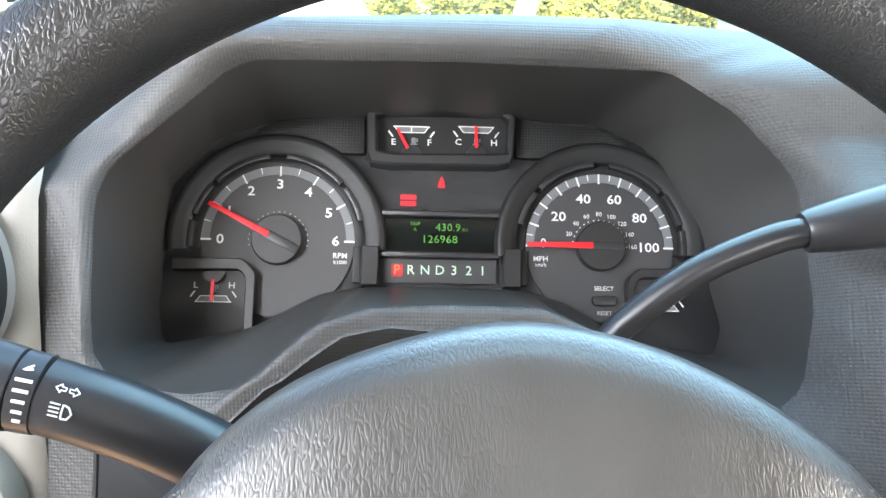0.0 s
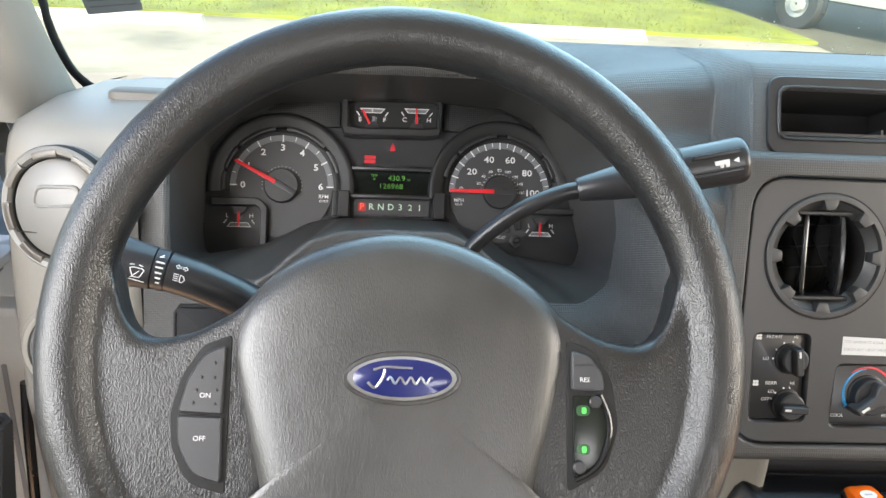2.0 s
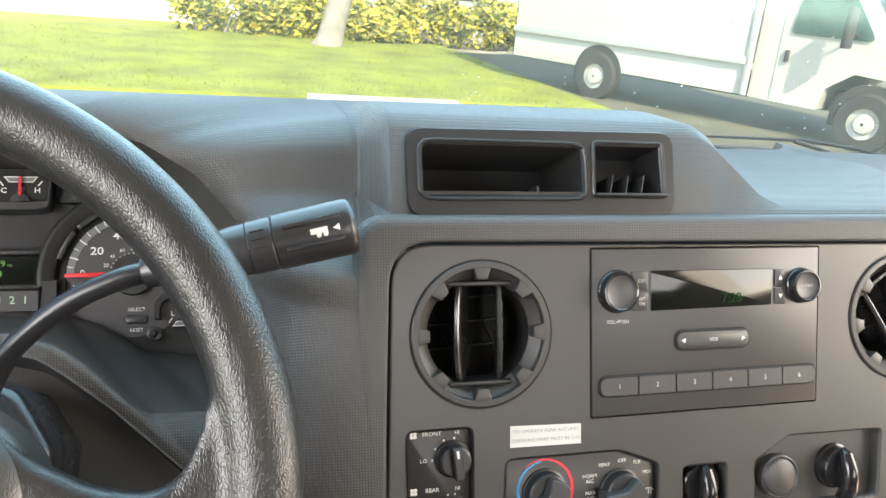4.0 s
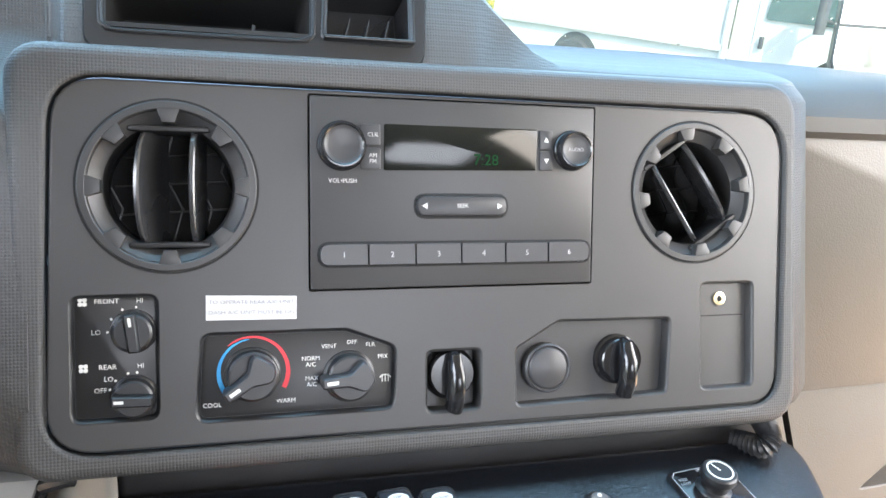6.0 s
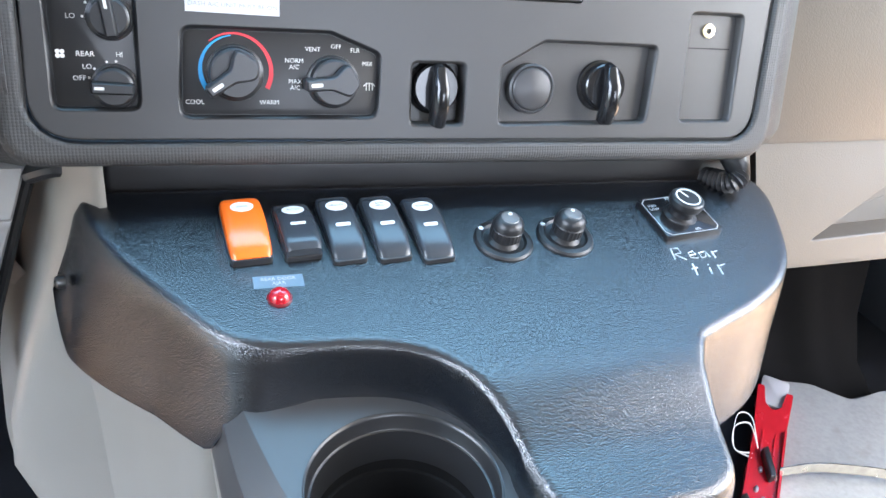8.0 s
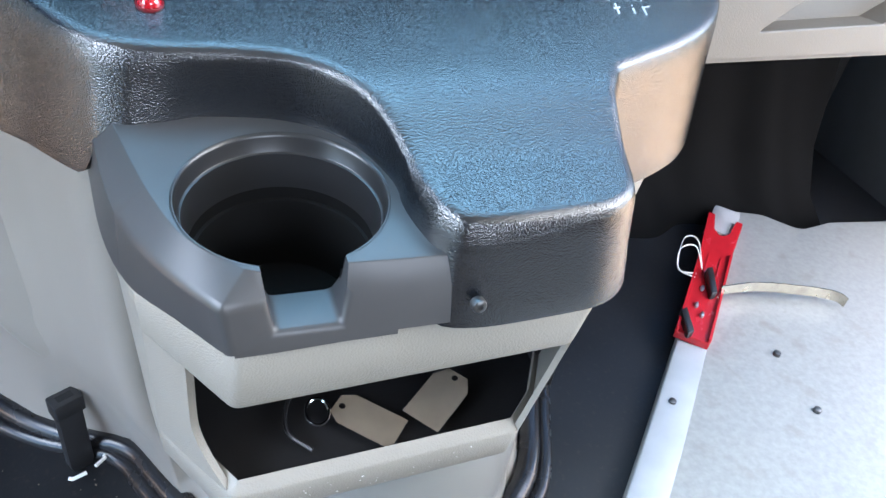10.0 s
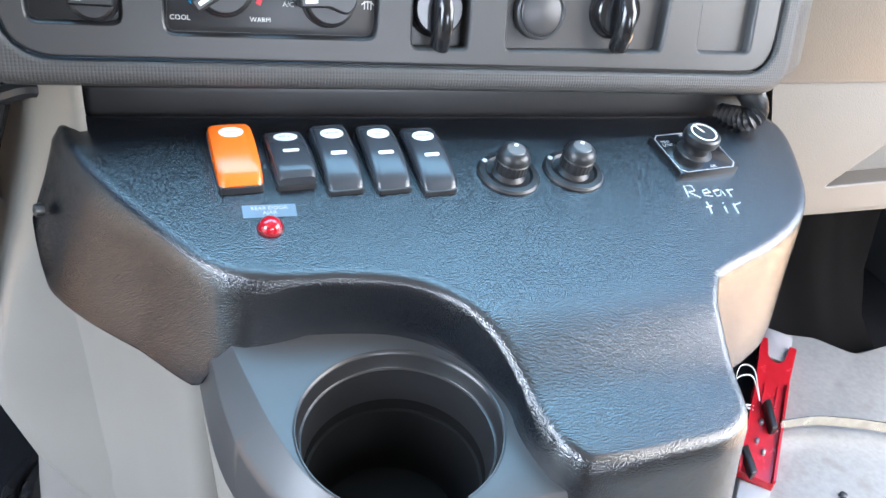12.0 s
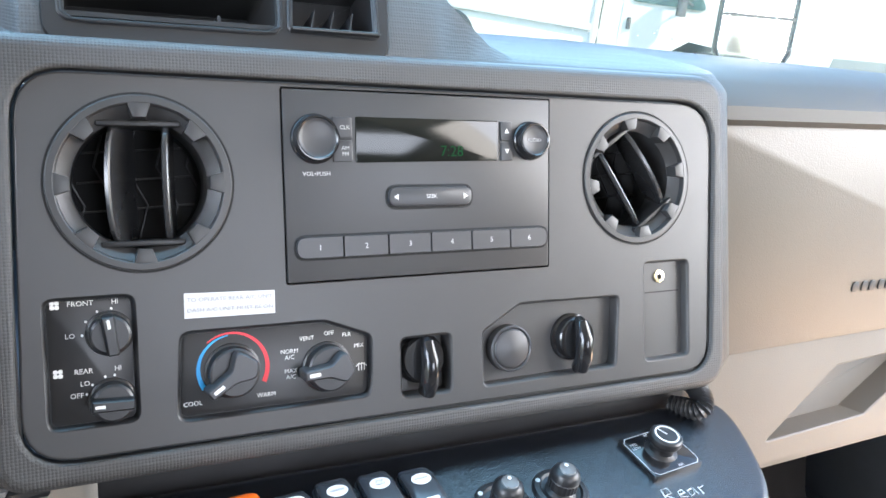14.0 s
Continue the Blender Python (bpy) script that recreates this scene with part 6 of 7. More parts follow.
# driver's knee panel beside the engine cover
KNEEM = plain("knee_panel_grey", (0.27, 0.265, 0.26), 0.5, bump=0.3, bump_scale=700, var=0.08)
knee = thing("knee_panel", "light grey grained lower dash panel with a slanted edge", "dash panel")
KF = Matrix(((1, 0, 0, 0), (0, 0, 1, 0), (0, 1, 0, 0), (0, 0, 0, 1)))
part("sheet", prism(fillet([(300, 556), (283, 505), (258, 432), (244, 420), (-180, 420), (-180, 556)], [2, 2, 8, 8, 4, 2]), -306, -294, 3), KNEEM, knee, m=Matrix.Rotation(radians(90), 4, "X"))
part("crease", prism([(288, 520), (286, 514), (-170, 510), (-170, 518)], -294.5, -291, 1.2), KNEEM, knee, m=Matrix.Rotation(radians(90), 4, "X"))
part("tab", dome(circle(9, 253, 412, 20), [(1.0, 292), (0.95, 300), (0.6, 303), (0.05, 303)]), BLACK, knee, "black hanging tab", m=KF)
part("tab_stem", tube([(256, 300, 440), (254, 298, 424), (253, 298, 412)], [4, 5, 6], 8), BLACK, knee)
part("edge_trim", tube([(302, 304, 552), (285, 304, 503), (262, 304, 432), (256, 304, 404)], [4, 4, 4, 2], 10), RUBBER, knee)

# conduits under the dashboard
loom = thing("cable_conduit", "black corrugated conduit under the dashboard", "conduit")
pts = curve_pts([(812, 300, 562), (806, 270, 556), (798, 262, 548), (790, 285, 540)], 14)
part("hose", tube(pts, [9.5 if i % 2 else 7.5 for i in range(len(pts))], 14), BLACK, loom)
loom2 = thing("cable_conduit", "thin black cable beside the switch console", "cable")
part("hose", tube(curve_pts([(300, 300, 548), (318, 292, 556), (330, 300, 548), (345, 320, 540)], 8), 6, 10), BLACK, loom2)
rail = thing("cross_brace", "black plastic brace under the dashboard", "brace")
part("bar", prism(rrect(486, 22, 5, 586, 303), 534, 558, 4), BLACK, rail)
part("lip", box(484, 5, 3, 586, 293.5, 556.5, 0.8), BLACK, rail)

# ---- left end of the dashboard ----
pod = thing("dash_end", "beige plastic end of the dashboard with a vent and lamp switch", "dash end", kind="structure")
rings = []
for y, z, g in ((372, 380, 0), (352, 556, 0), (360, 660, 0), (370, 730, 0), (380, 772, 0), (392, 790, 0), (410, 800, 2), (500, 806, 6), (640, 800, 10)):
    rings.append([(-184, y + 6, z), (-189, y + 1, z), (-196, y, z), (-240, y + 2, z - 1), (-275, y + 6, z - 3), (-292, y + 14, z - 5), (-302, y + 30, z - 8), (-306, y + 120, z - 16)])
part("shell", loft(rings, False), BEIGE_SMOOTH, pod, sharp=50)
part("shelf_lip", prism(rrect(70, 30, 10, -205, 500), 800, 812, 3), TAUPE, pod)
FLAPM = plain("flap_taupe", (0.17, 0.162, 0.15), 0.4, var=0.05)
MV = face_frame(-0.243, 0.366, 0.735, 9) @ Matrix.Rotation(radians(-14), 4, "Y")
VRING = plain("vent_ring_taupe", (0.085, 0.074, 0.060), 0.34, var=0.08)
lv = thing("air_vent", "round beige dash vent closed by its flap", "air vent", MV, group="dashboard air vents")
part("trim_ring", lathe([(52, -12), (52, 2), (50, 4), (46, 3), (44, 0), (42, -6)], 56), plain("vent_ring_grey", (0.17, 0.163, 0.152), 0.42), lv)
part("seam_ring", lathe([(52.6, -6), (52.6, 1.2), (51.8, 1.2), (51.8, -6)], 56), HOLE, lv)
part("flap_gap", lathe([(43.4, -5), (43.2, 0.6), (42.2, 0.6), (42, -5)], 48), HOLE, lv)
for k in range(8):
    a = k * 45 + 10
    part("grip_block", prism(arc_band(43.0, 49.0, a - 14, a + 14, n=6), -4, 4.4, 1.0), VRING, lv)
part("flap_seam", box(76, 0.9, 1.2, 0, -20, 2.6), HOLE, lv)
part("flap", dome(circle(42, n=40), [(1, -6), (0.98, -1), (0.9, 2), (0.5, 5), (0.05, 6)]), FLAPM, lv, "closed beige flap")
part("thumb_rib", frame_plate(fillet([(-22, 0), (26, 4), (22, 22), (-16, 20)], 7), fillet([(-19, 3), (23, 7), (19, 19), (-14, 17)], 5), 1, 6.4, 40, (2, 11), 1.0), FLAPM, lv)
MLS = face_frame(-0.238, 0.352, 0.615, 4)
ls = thing("headlamp_switch", "round headlamp switch in a beige collar", "switch", MLS)
part("collar", lathe([(46, -10), (45, 4), (41, 9), (37, 9), (36, 5)], 48), BEIGE_SMOOTH, ls)
part("dial", lathe([(36.5, 0), (36, 7), (0.1, 7.5)], 40), plain("dial_grey", (0.10, 0.10, 0.10), 0.4), ls)
part("knob", prism(fillet([(-7, -22), (7, -22), (7, 22), (-7, 22)], 5), 7, 22, 3), BLACK, ls)
for a, n in ((20, 1), (50, 2), (80, 3)):
    x, y = 29 * math.cos(radians(a)), 29 * math.sin(radians(a))
    part("lamp_mark", prism(rrect(4, 4, 1.6, x, y), 7.2, 7.8), WHITE, ls)

# ---- cab shell ----
floor = thing("floor", "black rubber cab floor", "floor", kind="structure")
part("mat", box(2300, 1250, 40, 560, 175, -22, 4), MAT, floor)
# Unseen rear floor, made lighter so that the console front reflects tan.
part("aisle", box(2300, 2008, 40, 560, -1455, -23, 4), plain("tan_grey_bounce_vinyl", (0.20, 0.165, 0.125), 0.5, var=0.2, scale=8), floor, "unseen tan grey rear floor for the console to reflect")
SCRAP = plain("orange_brown_scrap", (0.42, 0.16, 0.05), 0.7, var=0.3, scale=200)
scrap = thing("leaf_scrap", "small orange-brown leaf scrap on the rubber mat", "scrap")
part("flake", prism(fillet([(293, 226), (296, 224.4), (299, 227), (298.4, 230), (294.6, 230.4)], 0.8, 3), 17.8, 20.2, 0.6), SCRAP, scrap)
rng = random.Random(31)
grit = thing("floor_grit", "pale crumbs of grit scattered on the rubber mat", "grit", kind="stuff")
crumbs = bm_new()
for i in range(70):
    x, y, r = 180 + 190 * rng.random(), 60 + 230 * rng.random(), rng.choice((0.5, 0.6, 0.8, 1.2))
    dome([(x + r * math.cos(a) * (0.7 + 0.5 * rng.random()), y + r * math.sin(a)) for a in [2 * math.pi * k / 6 for k in range(6)]], [(1, 17.8), (0.9, 18.6), (0.3, 19.0)], (x, y), bm=crumbs)
part("crumb", crumbs, TAG, grit)
fw = thing("wall_front", "firewall under the dashboard, near black for its shade", "wall", kind="structure")
# Shade under the dashboard is put into the firewall's colour.
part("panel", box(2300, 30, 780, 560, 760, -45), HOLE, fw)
kick = thing("wall_right", "dark moulded kick panel at the entrance", "wall", kind="structure")
part("panel", box(40, 420, 520, 1640, 560, -22, 20), plain("dark_kick_trim", (0.05, 0.05, 0.05), 0.5), kick)
toe = thing("toe_board", "black rubber liner with soft folds, darkened for the footwell's shade", "liner", kind="structure")
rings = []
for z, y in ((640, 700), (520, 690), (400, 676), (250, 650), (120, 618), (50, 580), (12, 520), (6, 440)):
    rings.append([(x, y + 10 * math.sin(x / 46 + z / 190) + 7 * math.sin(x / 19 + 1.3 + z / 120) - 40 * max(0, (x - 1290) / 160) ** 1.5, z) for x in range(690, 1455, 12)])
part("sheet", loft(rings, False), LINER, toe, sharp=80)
plate = thing("step_plate", "worn bare metal floor plate with bolts", "floor plate")
PL = fillet([(700, -900), (779, 41), (906, 172), (1024, 296), (1120, 395), (1200, 480), (1262, 545), (1330, 522), (1372, 476), (1440, 486), (1590, 470), (1590, -900)], [2, 4, 2, 2, 2, 10, 30, 30, 30, 30, 10, 2], 5)
part("sheet", prism(PL, 10, 40, 1), PLATE, plate)
part("edge_strip", prism([(704, -900), (781, 41), (908, 172), (1026, 296), (1056, 274), (940, 148), (818, 22), (760, -900)], 40, 42.5, 0.6), plain("bright_metal_strip", (0.36, 0.385, 0.41), 0.4, 0.2, var=0.1), plate, "smooth light edge strip")
for x, y in ((963, 208), (1147, 249), (1137, 159)):
    part("bolt", lathe([(5, 40), (4.6, 44.5), (2, 45.5), (0.01, 45.5)], 12, cx=x, cy=y), SCREWM, plate)
decal = thing("floor_decal", "white and yellow warning decal on the floor plate", "decal")
part("sheet", prism([(995, -60), (1200, -70), (1200, -8), (1012, 15)], 40.2, 40.8), PAPER, decal)
part("yellow_band", prism([(1012, -60), (1200, -66), (1200, -28), (1022, -14)], 40.8, 41.2), YELLOW, decal)
part("eyelet", lathe([(5, 40.8), (4, 42.5), (1, 42.5)], 12, cx=1016, cy=2), STEEL, decal)

# fire bottle bracket on the floor
MB = Matrix.Translation((1.136, 0.392, 0.0425)) @ Matrix.Rotation(radians(-43), 4, "Z") @ Matrix.Diagonal((0.62, 1.24, 1, 1))
bracket = thing("fire_bottle_bracket", "red metal bracket with a steel strap lying open", "bracket", MB)
part("channel", prism(fillet([(-36, -115), (36, -115), (38, 60), (44, 130), (26, 130), (18, 96), (0, 84), (-18, 96), (-26, 130), (-44, 130), (-38, 60)], [2, 2, 4, 4, 4, 8, 14, 8, 4, 4, 4], 4), 0, 10, 2), REDP, bracket)
part("back", prism(rrect(66, 60, 8, 0, 130), -0, 4, 1), GREYVINYL, bracket, "grey rubber pad in the fork")
for s in (-1, 1):
    part("flange", prism(fillet([(s * 30, -113), (s * 37, -113), (s * 37, 50), (s * 30, 50)], 2), 8, 15, 2), REDP, bracket)
    part("slot", prism(rrect(5, 40, 2, s * 14, 20), 10, 11.5, 0.4), REDP, bracket)
for x, y in ((-8, -30), (6, -75), (-10, -62)):
    part("rivet", lathe([(5, 10), (4, 13), (0.01, 14)], 12, cx=x, cy=y), STEEL, bracket)
part("latch", prism(rrect(14, 50, 4), 10, 22, 3), BLACK, bracket, m=Matrix.Translation((0.005, -0.02, 0)) @ Matrix.Rotation(radians(30), 4, "Z"))
part("latch", prism(rrect(14, 44, 4), 10, 20, 3), BLACK, bracket, m=Matrix.Translation((-0.02, -0.10, 0)) @ Matrix.Rotation(radians(40), 4, "Z"))

sp = [tuple(MB.inverted() @ Vector((x / 1000, y / 1000, z / 1000)) * 1000) for x, y, z in curve_pts([(1128, 358, 56), (1185, 354, 58), (1246, 338, 57), (1285, 324, 56), (1300, 314, 55), (1303, 305, 54)], 6)]
part("strap", loft([[(x, y, z - 8), (x, y, z + 8), (x + 1.2, y - 1.2, z + 8), (x + 1.2, y - 1.2, z - 8)] for x, y, z in sp], True, True, True), plain("strap_metal", (0.50, 0.46, 0.38), 0.25, 1.0, var=0.2, scale=40), bracket, "thin polished steel strap")
for k in range(2):
    part("wire", tube(curve_pts([(-20, 0, 14), (-50, 20 + 14 * k, 30), (-80, 10 + 22 * k, 26), (-70, -14, 14), (-30, -20 + 8 * k, 14)], 6), 1.1, 6), PAPER, bracket, "pale wire")

# door, pillar, screen, roof
door = thing("door_1", "light grey driver's door with black vent slots", "door", kind="structure")
DM = Matrix(((0, 0, 1, 0), (1, 0, 0, 0), (0, 1, 0, 0), (0, 0, 0, 1)))
part("panel", prism([(620, 470), (620, 640), (560, 760), (180, 760), (180, 470)], -430, -400, 4), GREYVINYL, door, m=DM)
# Unseen lower door, browned dark so the console skirt reflects no grey.
part("lower_dark_sheet", prism([(620, -45), (620, 469), (180, 469), (180, -45)], -430, -404, 4), plain("dark_brown_unseen", (0.055, 0.036, 0.022), 0.8, var=0.25, scale=30, bump=0.4, bump_scale=400), door, "unseen dark brown sheet for the console skirt to reflect", m=DM)
part("frame_post", tube([(-400, 560, 740), (-400, 420, 1000), (-400, 250, 1330)], 32, 10), TAUPE, door)
part("slot_panel", box(12, 120, 190, -352, 405, 640, 4), BEIGE_SMOOTH, door)
for k in range(5):
    part("vent_slot", box(8, 80, 20, -344, 405, 652 + 33 * k, 3), HOLE, door)
jamb = thing("door_jamb", "white painted door jamb with two ledges", "door jamb", kind="structure")
JAMBW = plain("white_jamb_paint", (0.62, 0.62, 0.61), 0.4, var=0.06, scale=12)
part("post", prism(fillet([(-470, 470), (-331, 470), (-331, 500), (-470, 500)], 4), 60, 662, 3), JAMBW, jamb)
part("ledge", box(130, 44, 9, -398, 452, 653, 3), JAMBW, jamb)
part("ledge", box(130, 30, 9, -396, 458, 598, 3), JAMBW, jamb)
part("groove", box(5, 3, 200, -366, 469, 330, 1), GREYVINYL, jamb)
part("door_seal", tube(curve_pts([(-338, 452, 520), (-341, 450, 480), (-344, 448, 420), (-348, 446, 330), (-352, 444, 200)], 5), 5.5, 10), RUBBER, jamb, "black rubber door seal")
cord = thing("coil_cord", "black coiled cord hanging at the door", "cord")
hp = [(-316 + 13 * math.cos(i * 0.9) + 0.05 * i, 330 + 13 * math.sin(i * 0.9), 470 + 0.55 * i) for i in range(150)]
part("coil", tube(hp, 4.0, 6), BLACK, cord)
pillar = thing("pillar_left", "beige trim of the windscreen pillar", "pillar", kind="structure")
prof = [(-44, 6), (-30, -26), (0, -34), (26, -20), (36, 10), (30, 36), (-36, 36)]
rings = []
for (cx, cy, z, k) in ((-338, 560, 770, 1.15), (-345, 520, 850, 1.0), (-352, 430, 1000, 0.95), (-368, 250, 1240, 0.95), (-380, 120, 1420, 1.0)):
    rings.append([(cx + x * k, cy + y * k, z) for x, y in prof])
part("trim", loft(rings, True, True, True), BEIGE_SMOOTH, pillar, sharp=60)
part("grab_knob", lathe([(8, 0), (22, 6), (25, 16), (16, 26), (0.1, 28)], 20), BEIGE_SMOOTH, pillar, m=Matrix.Translation((-0.325, 0.43, 0.915)) @ Matrix.Rotation(radians(90), 4, "X"))
pillar2 = thing("pillar_right", "beige trim of the right windscreen pillar", "pillar", kind="structure")
part("trim", loft([[(1230 - x + 380, y, z) for x, y, z in r] for r in rings], True, True, True), BEIGE_SMOOTH, pillar2, sharp=60)

WX0, WX1 = -352, 1560
screen = thing("window_1", "large curved windscreen with a black border", "windscreen", kind="structure")


def ws(x, t):
    """A place on the windscreen: t 0 at the cowl, 1 at the roof."""
    k = ((x - 600) / 950) ** 2
    return (x, 820 - 170 * k - 660 * t, 800 + 620 * t)


bm = bm_new()
xs = [WX0 + (WX1 - WX0) * i / 24 for i in range(25)]
grid = [[bm.verts.new(ws(x, t / 6)) for t in range(7)] for x in xs]
for a, b in zip(grid, grid[1:]):
    for j in range(6):
        bm.faces.new((a[j], b[j], b[j + 1], a[j + 1]))
gl = part("pane", bm, GLASS, screen, fix=False)
gl.visible_shadow = False
specks = bm_new()
rr = random.Random(11)
for i in range(110):
    gx, gt = rr.uniform(420, 1350), 0.06 + 0.3 * rr.random() ** 1.6
    dot = circle(rr.uniform(0.5, 1.9), 0, 0, 7)
    face = [specks.verts.new(Vector(ws(gx + a * rr.uniform(0.7, 1.3), gt + b / 900)) + Vector((0, -1.2, -1.2))) for a, b in dot]
    specks.faces.new(face)
tagged(part("dirt_specks", specks, plain("dried_dirt", (0.75, 0.75, 0.70), 0.9), screen, "dried white dirt specks", fix=False), kind="stuff")
edge = [ws(-300, 0.7), ws(-310, 0.3), ws(-320, 0.155), ws(-329, 0.098), ws(-334, 0.045), ws(-333, -0.007), ws(-318, -0.04), ws(-270, -0.055), ws(0, -0.07)]
part("border", tube(curve_pts(edge, 5), 5, 8, flat=0.4), FRIT, screen, "black painted border")
sticker2 = thing("inspection_decal", "grey printed decal on the windscreen", "decal")
A, B = Vector(ws(-288, 0.116)), Vector(ws(-234, 0.126))
up = (Vector(ws(-260, 0.4)) - Vector(ws(-260, 0.1))).normalized()
rt = (B - A).normalized()
up = (up - rt * up.dot(rt)).normalized()
MD = Matrix.Translation((A + B) / 2000 + Vector((0, -0.004, 0))) @ Matrix((rt, up, rt.cross(up))).transposed().to_4x4()
part("sheet", prism(rrect(54, 76, 2, 0, 38), 2, 2.6), plain("decal_grey", (0.13, 0.15, 0.16), 0.6), sticker2, m=MD)
part("print_block", prism(rrect(20, 14, 1, 13, 36), 2.6, 2.9), plain("decal_blue", (0.05, 0.07, 0.16), 0.6), sticker2, m=MD)
for y in (11, 20, 28, 48, 56):
    part("print_bar", box(46, 1.4, 0.3, 0, y, 2.6), plain("decal_dark", (0.07, 0.085, 0.095), 0.6), sticker2, m=MD)
cowl = thing("cowl", "black cowl and wiper below the windscreen", "cowl", kind="structure")
part("tray", box(1900, 160, 20, 600, 860, 735, 6), DASH_SMOOTH, cowl)
part("wiper_arm", tube([(900, 850, 797), (990, 850, 792), (1080, 850, 787), (1246, 850, 777)], [3, 5, 6, 5], 8), BLACK, cowl)
part("wiper_blade", tube([(900, 850, 811), (1075, 850, 809), (1170, 850, 800), (1260, 850, 782)], [2, 3, 3, 3], 6), BLACK, cowl)
part("wiper_link", tube([(1060, 850, 808), (1110, 850, 797), (1150, 850, 784)], 4, 8), BLACK, cowl)
part("hood_panel", box(1500, 700, 20, 600, 1280, 590, 10), plain("white_bonnet", (0.75, 0.75, 0.74), 0.3), cowl)
# Unseen shell, added to keep the sun out of the cab.
roof = thing("ceiling", "cream unseen headliner over the cab", "ceiling", kind="structure")
part("lining", box(2300, 2700, 30, 560, -1150, 1440, 6), CREAM, roof)
back = thing("wall_back", "tan unseen rear wall that closes the passenger room", "wall", kind="structure")
part("panel", box(2300, 30, 1520, 560, -2450, -45), TANWALL, back)
side = thing("wall_left", "tan unseen side wall behind the driver's door", "wall", kind="structure")
part("lower", box(30, 1560, 1520, -590, -1700, -45), TANWALL, side)
side2 = thing("wall_entrance", "tan unseen side wall behind the entrance", "wall", kind="structure")
part("lower", box(30, 1850, 1520, 1720, -1530, -45), TANWALL, side2)
mirror = thing("door_mirror", "tall black-framed double mirror on the passenger side", "mirror", Matrix.Translation((1.52, 0.96, 0.93)) @ Matrix.Rotation(radians(-22), 4, "Z"))
F1 = Matrix(((1, 0, 0, 0), (0, 0, -1, 0), (0, 1, 0, 0), (0, 0, 0, 1)))
part("frame", frame_plate(rrect(150, 250, 10), rrect(140, 240, 6), -8, 8, 40, (0, 0), 2), BLACK, mirror, m=F1)
part("crossbar", box(144, 6, 14, 0, -38, -7), BLACK, mirror, m=F1)
part("stay", tube([(-18, -122, -10), (-2, 122, -10)], 3, 8), BLACK, mirror, m=F1)
part("glass", prism(rrect(142, 242, 6), -2, 0), plain("mirror_silver", (0.9, 0.92, 0.92), 0.03, 1.0, var=0.02), mirror, m=F1)

# ---- outside ----
GZ = -0.80
PAVE = plain("pale_concrete", (0.215, 0.195, 0.14), 0.85, var=0.35, scale=0.9, bump=0.4, bump_scale=30, dirt=(0.11, 0.105, 0.065), dirt_scale=3)
ASPHALT = plain("asphalt", (0.068, 0.064, 0.040), 0.85, var=0.2, scale=1.5, bump=0.4, bump_scale=60)
GRASS = plain("mown_grass", (0.125, 0.145, 0.008), 0.9, var=0.35, scale=1.2, bump=0.8, bump_scale=40)
BLADE = plain("grass_blades", (0.12, 0.14, 0.013), 0.8, var=0.2, scale=1.0)
LEAF = plain("yellow_green_leaves", (0.34, 0.29, 0.03), 0.6, var=0.5, scale=3)
LEAF2 = plain("dark_green_leaves", (0.11, 0.125, 0.02), 0.6, var=0.4, scale=3)
BARK = plain("pale_bark", (0.17, 0.15, 0.125), 0.9, var=0.25, scale=4, bump=0.6, bump_scale=25)
CONC = plain("white_painted_concrete", (0.36, 0.34, 0.29), 0.7, var=0.12, scale=3)
TRUCKW = plain("white_vehicle_paint", (0.32, 0.32, 0.285), 0.35, var=0.05, scale=1)
TRUCKG = plain("pale_grey_trim", (0.24, 0.25, 0.24), 0.45, var=0.06, scale=2)
TYRE = plain("tyre_rubber", (0.02, 0.02, 0.02), 0.8)
WALLW = plain("white_building_wall", (0.55, 0.55, 0.53), 0.7, var=0.05, scale=0.5)
TEAL = plain("tinted_window", (0.03, 0.06, 0.055), 0.12, var=0.1)


def out_part(name, bm, mat, parent, label="", m=None, sharp=40):
    return part(name, bm, mat, parent, label, m, 1.0, sharp)


ground = thing("ground", "pale sunlit concrete lot with asphalt beyond", "ground", kind="structure", veh=False)
out_part("lot", loft([[(-400, -400, GZ), (400, -400, GZ)], [(-400, 600, GZ), (400, 600, GZ)]], False), PAVE, ground)
out_part("drive", loft([[(6.6, -30, GZ + 0.006), (60, -30, GZ + 0.006)], [(5.5, 18, GZ + 0.006), (60, 18, GZ + 0.006)]], False), ASPHALT, ground, "dark asphalt drive")
lawn = thing("lawn", "bright mown lawn beyond the wheel stops", "lawn", kind="structure", veh=False)
out_part("turf", prism([(-60, 10.2), (3.5, 10.35), (5.75, 10.15), (5.45, 18.5), (5.45, 40), (-60, 40)], GZ - 0.05, GZ + 0.05), GRASS, lawn)
rng = random.Random(4)
verts, faces = [], []
for i in range(9000):
    x, y = rng.uniform(-9, 5.4), 10.4 + 8.0 * rng.random() ** 1.5
    h, a, w = rng.uniform(0.02, 0.045), rng.uniform(0, 6.28), 0.012
    b = len(verts)
    verts += [(x - w * math.cos(a), y - w * math.sin(a), GZ + 0.045), (x + w * math.cos(a), y + w * math.sin(a), GZ + 0.045), (x + rng.uniform(-0.03, 0.03), y + rng.uniform(-0.03, 0.03), GZ + 0.05 + h)]
    faces.append((b, b + 1, b + 2))
me = bpy.data.meshes.new("grass_blades")
me.from_pydata(verts, [], faces)
me.materials.append(BLADE)
tagged(new("grass", me), "short mown grass blades", "grass", kind="stuff")


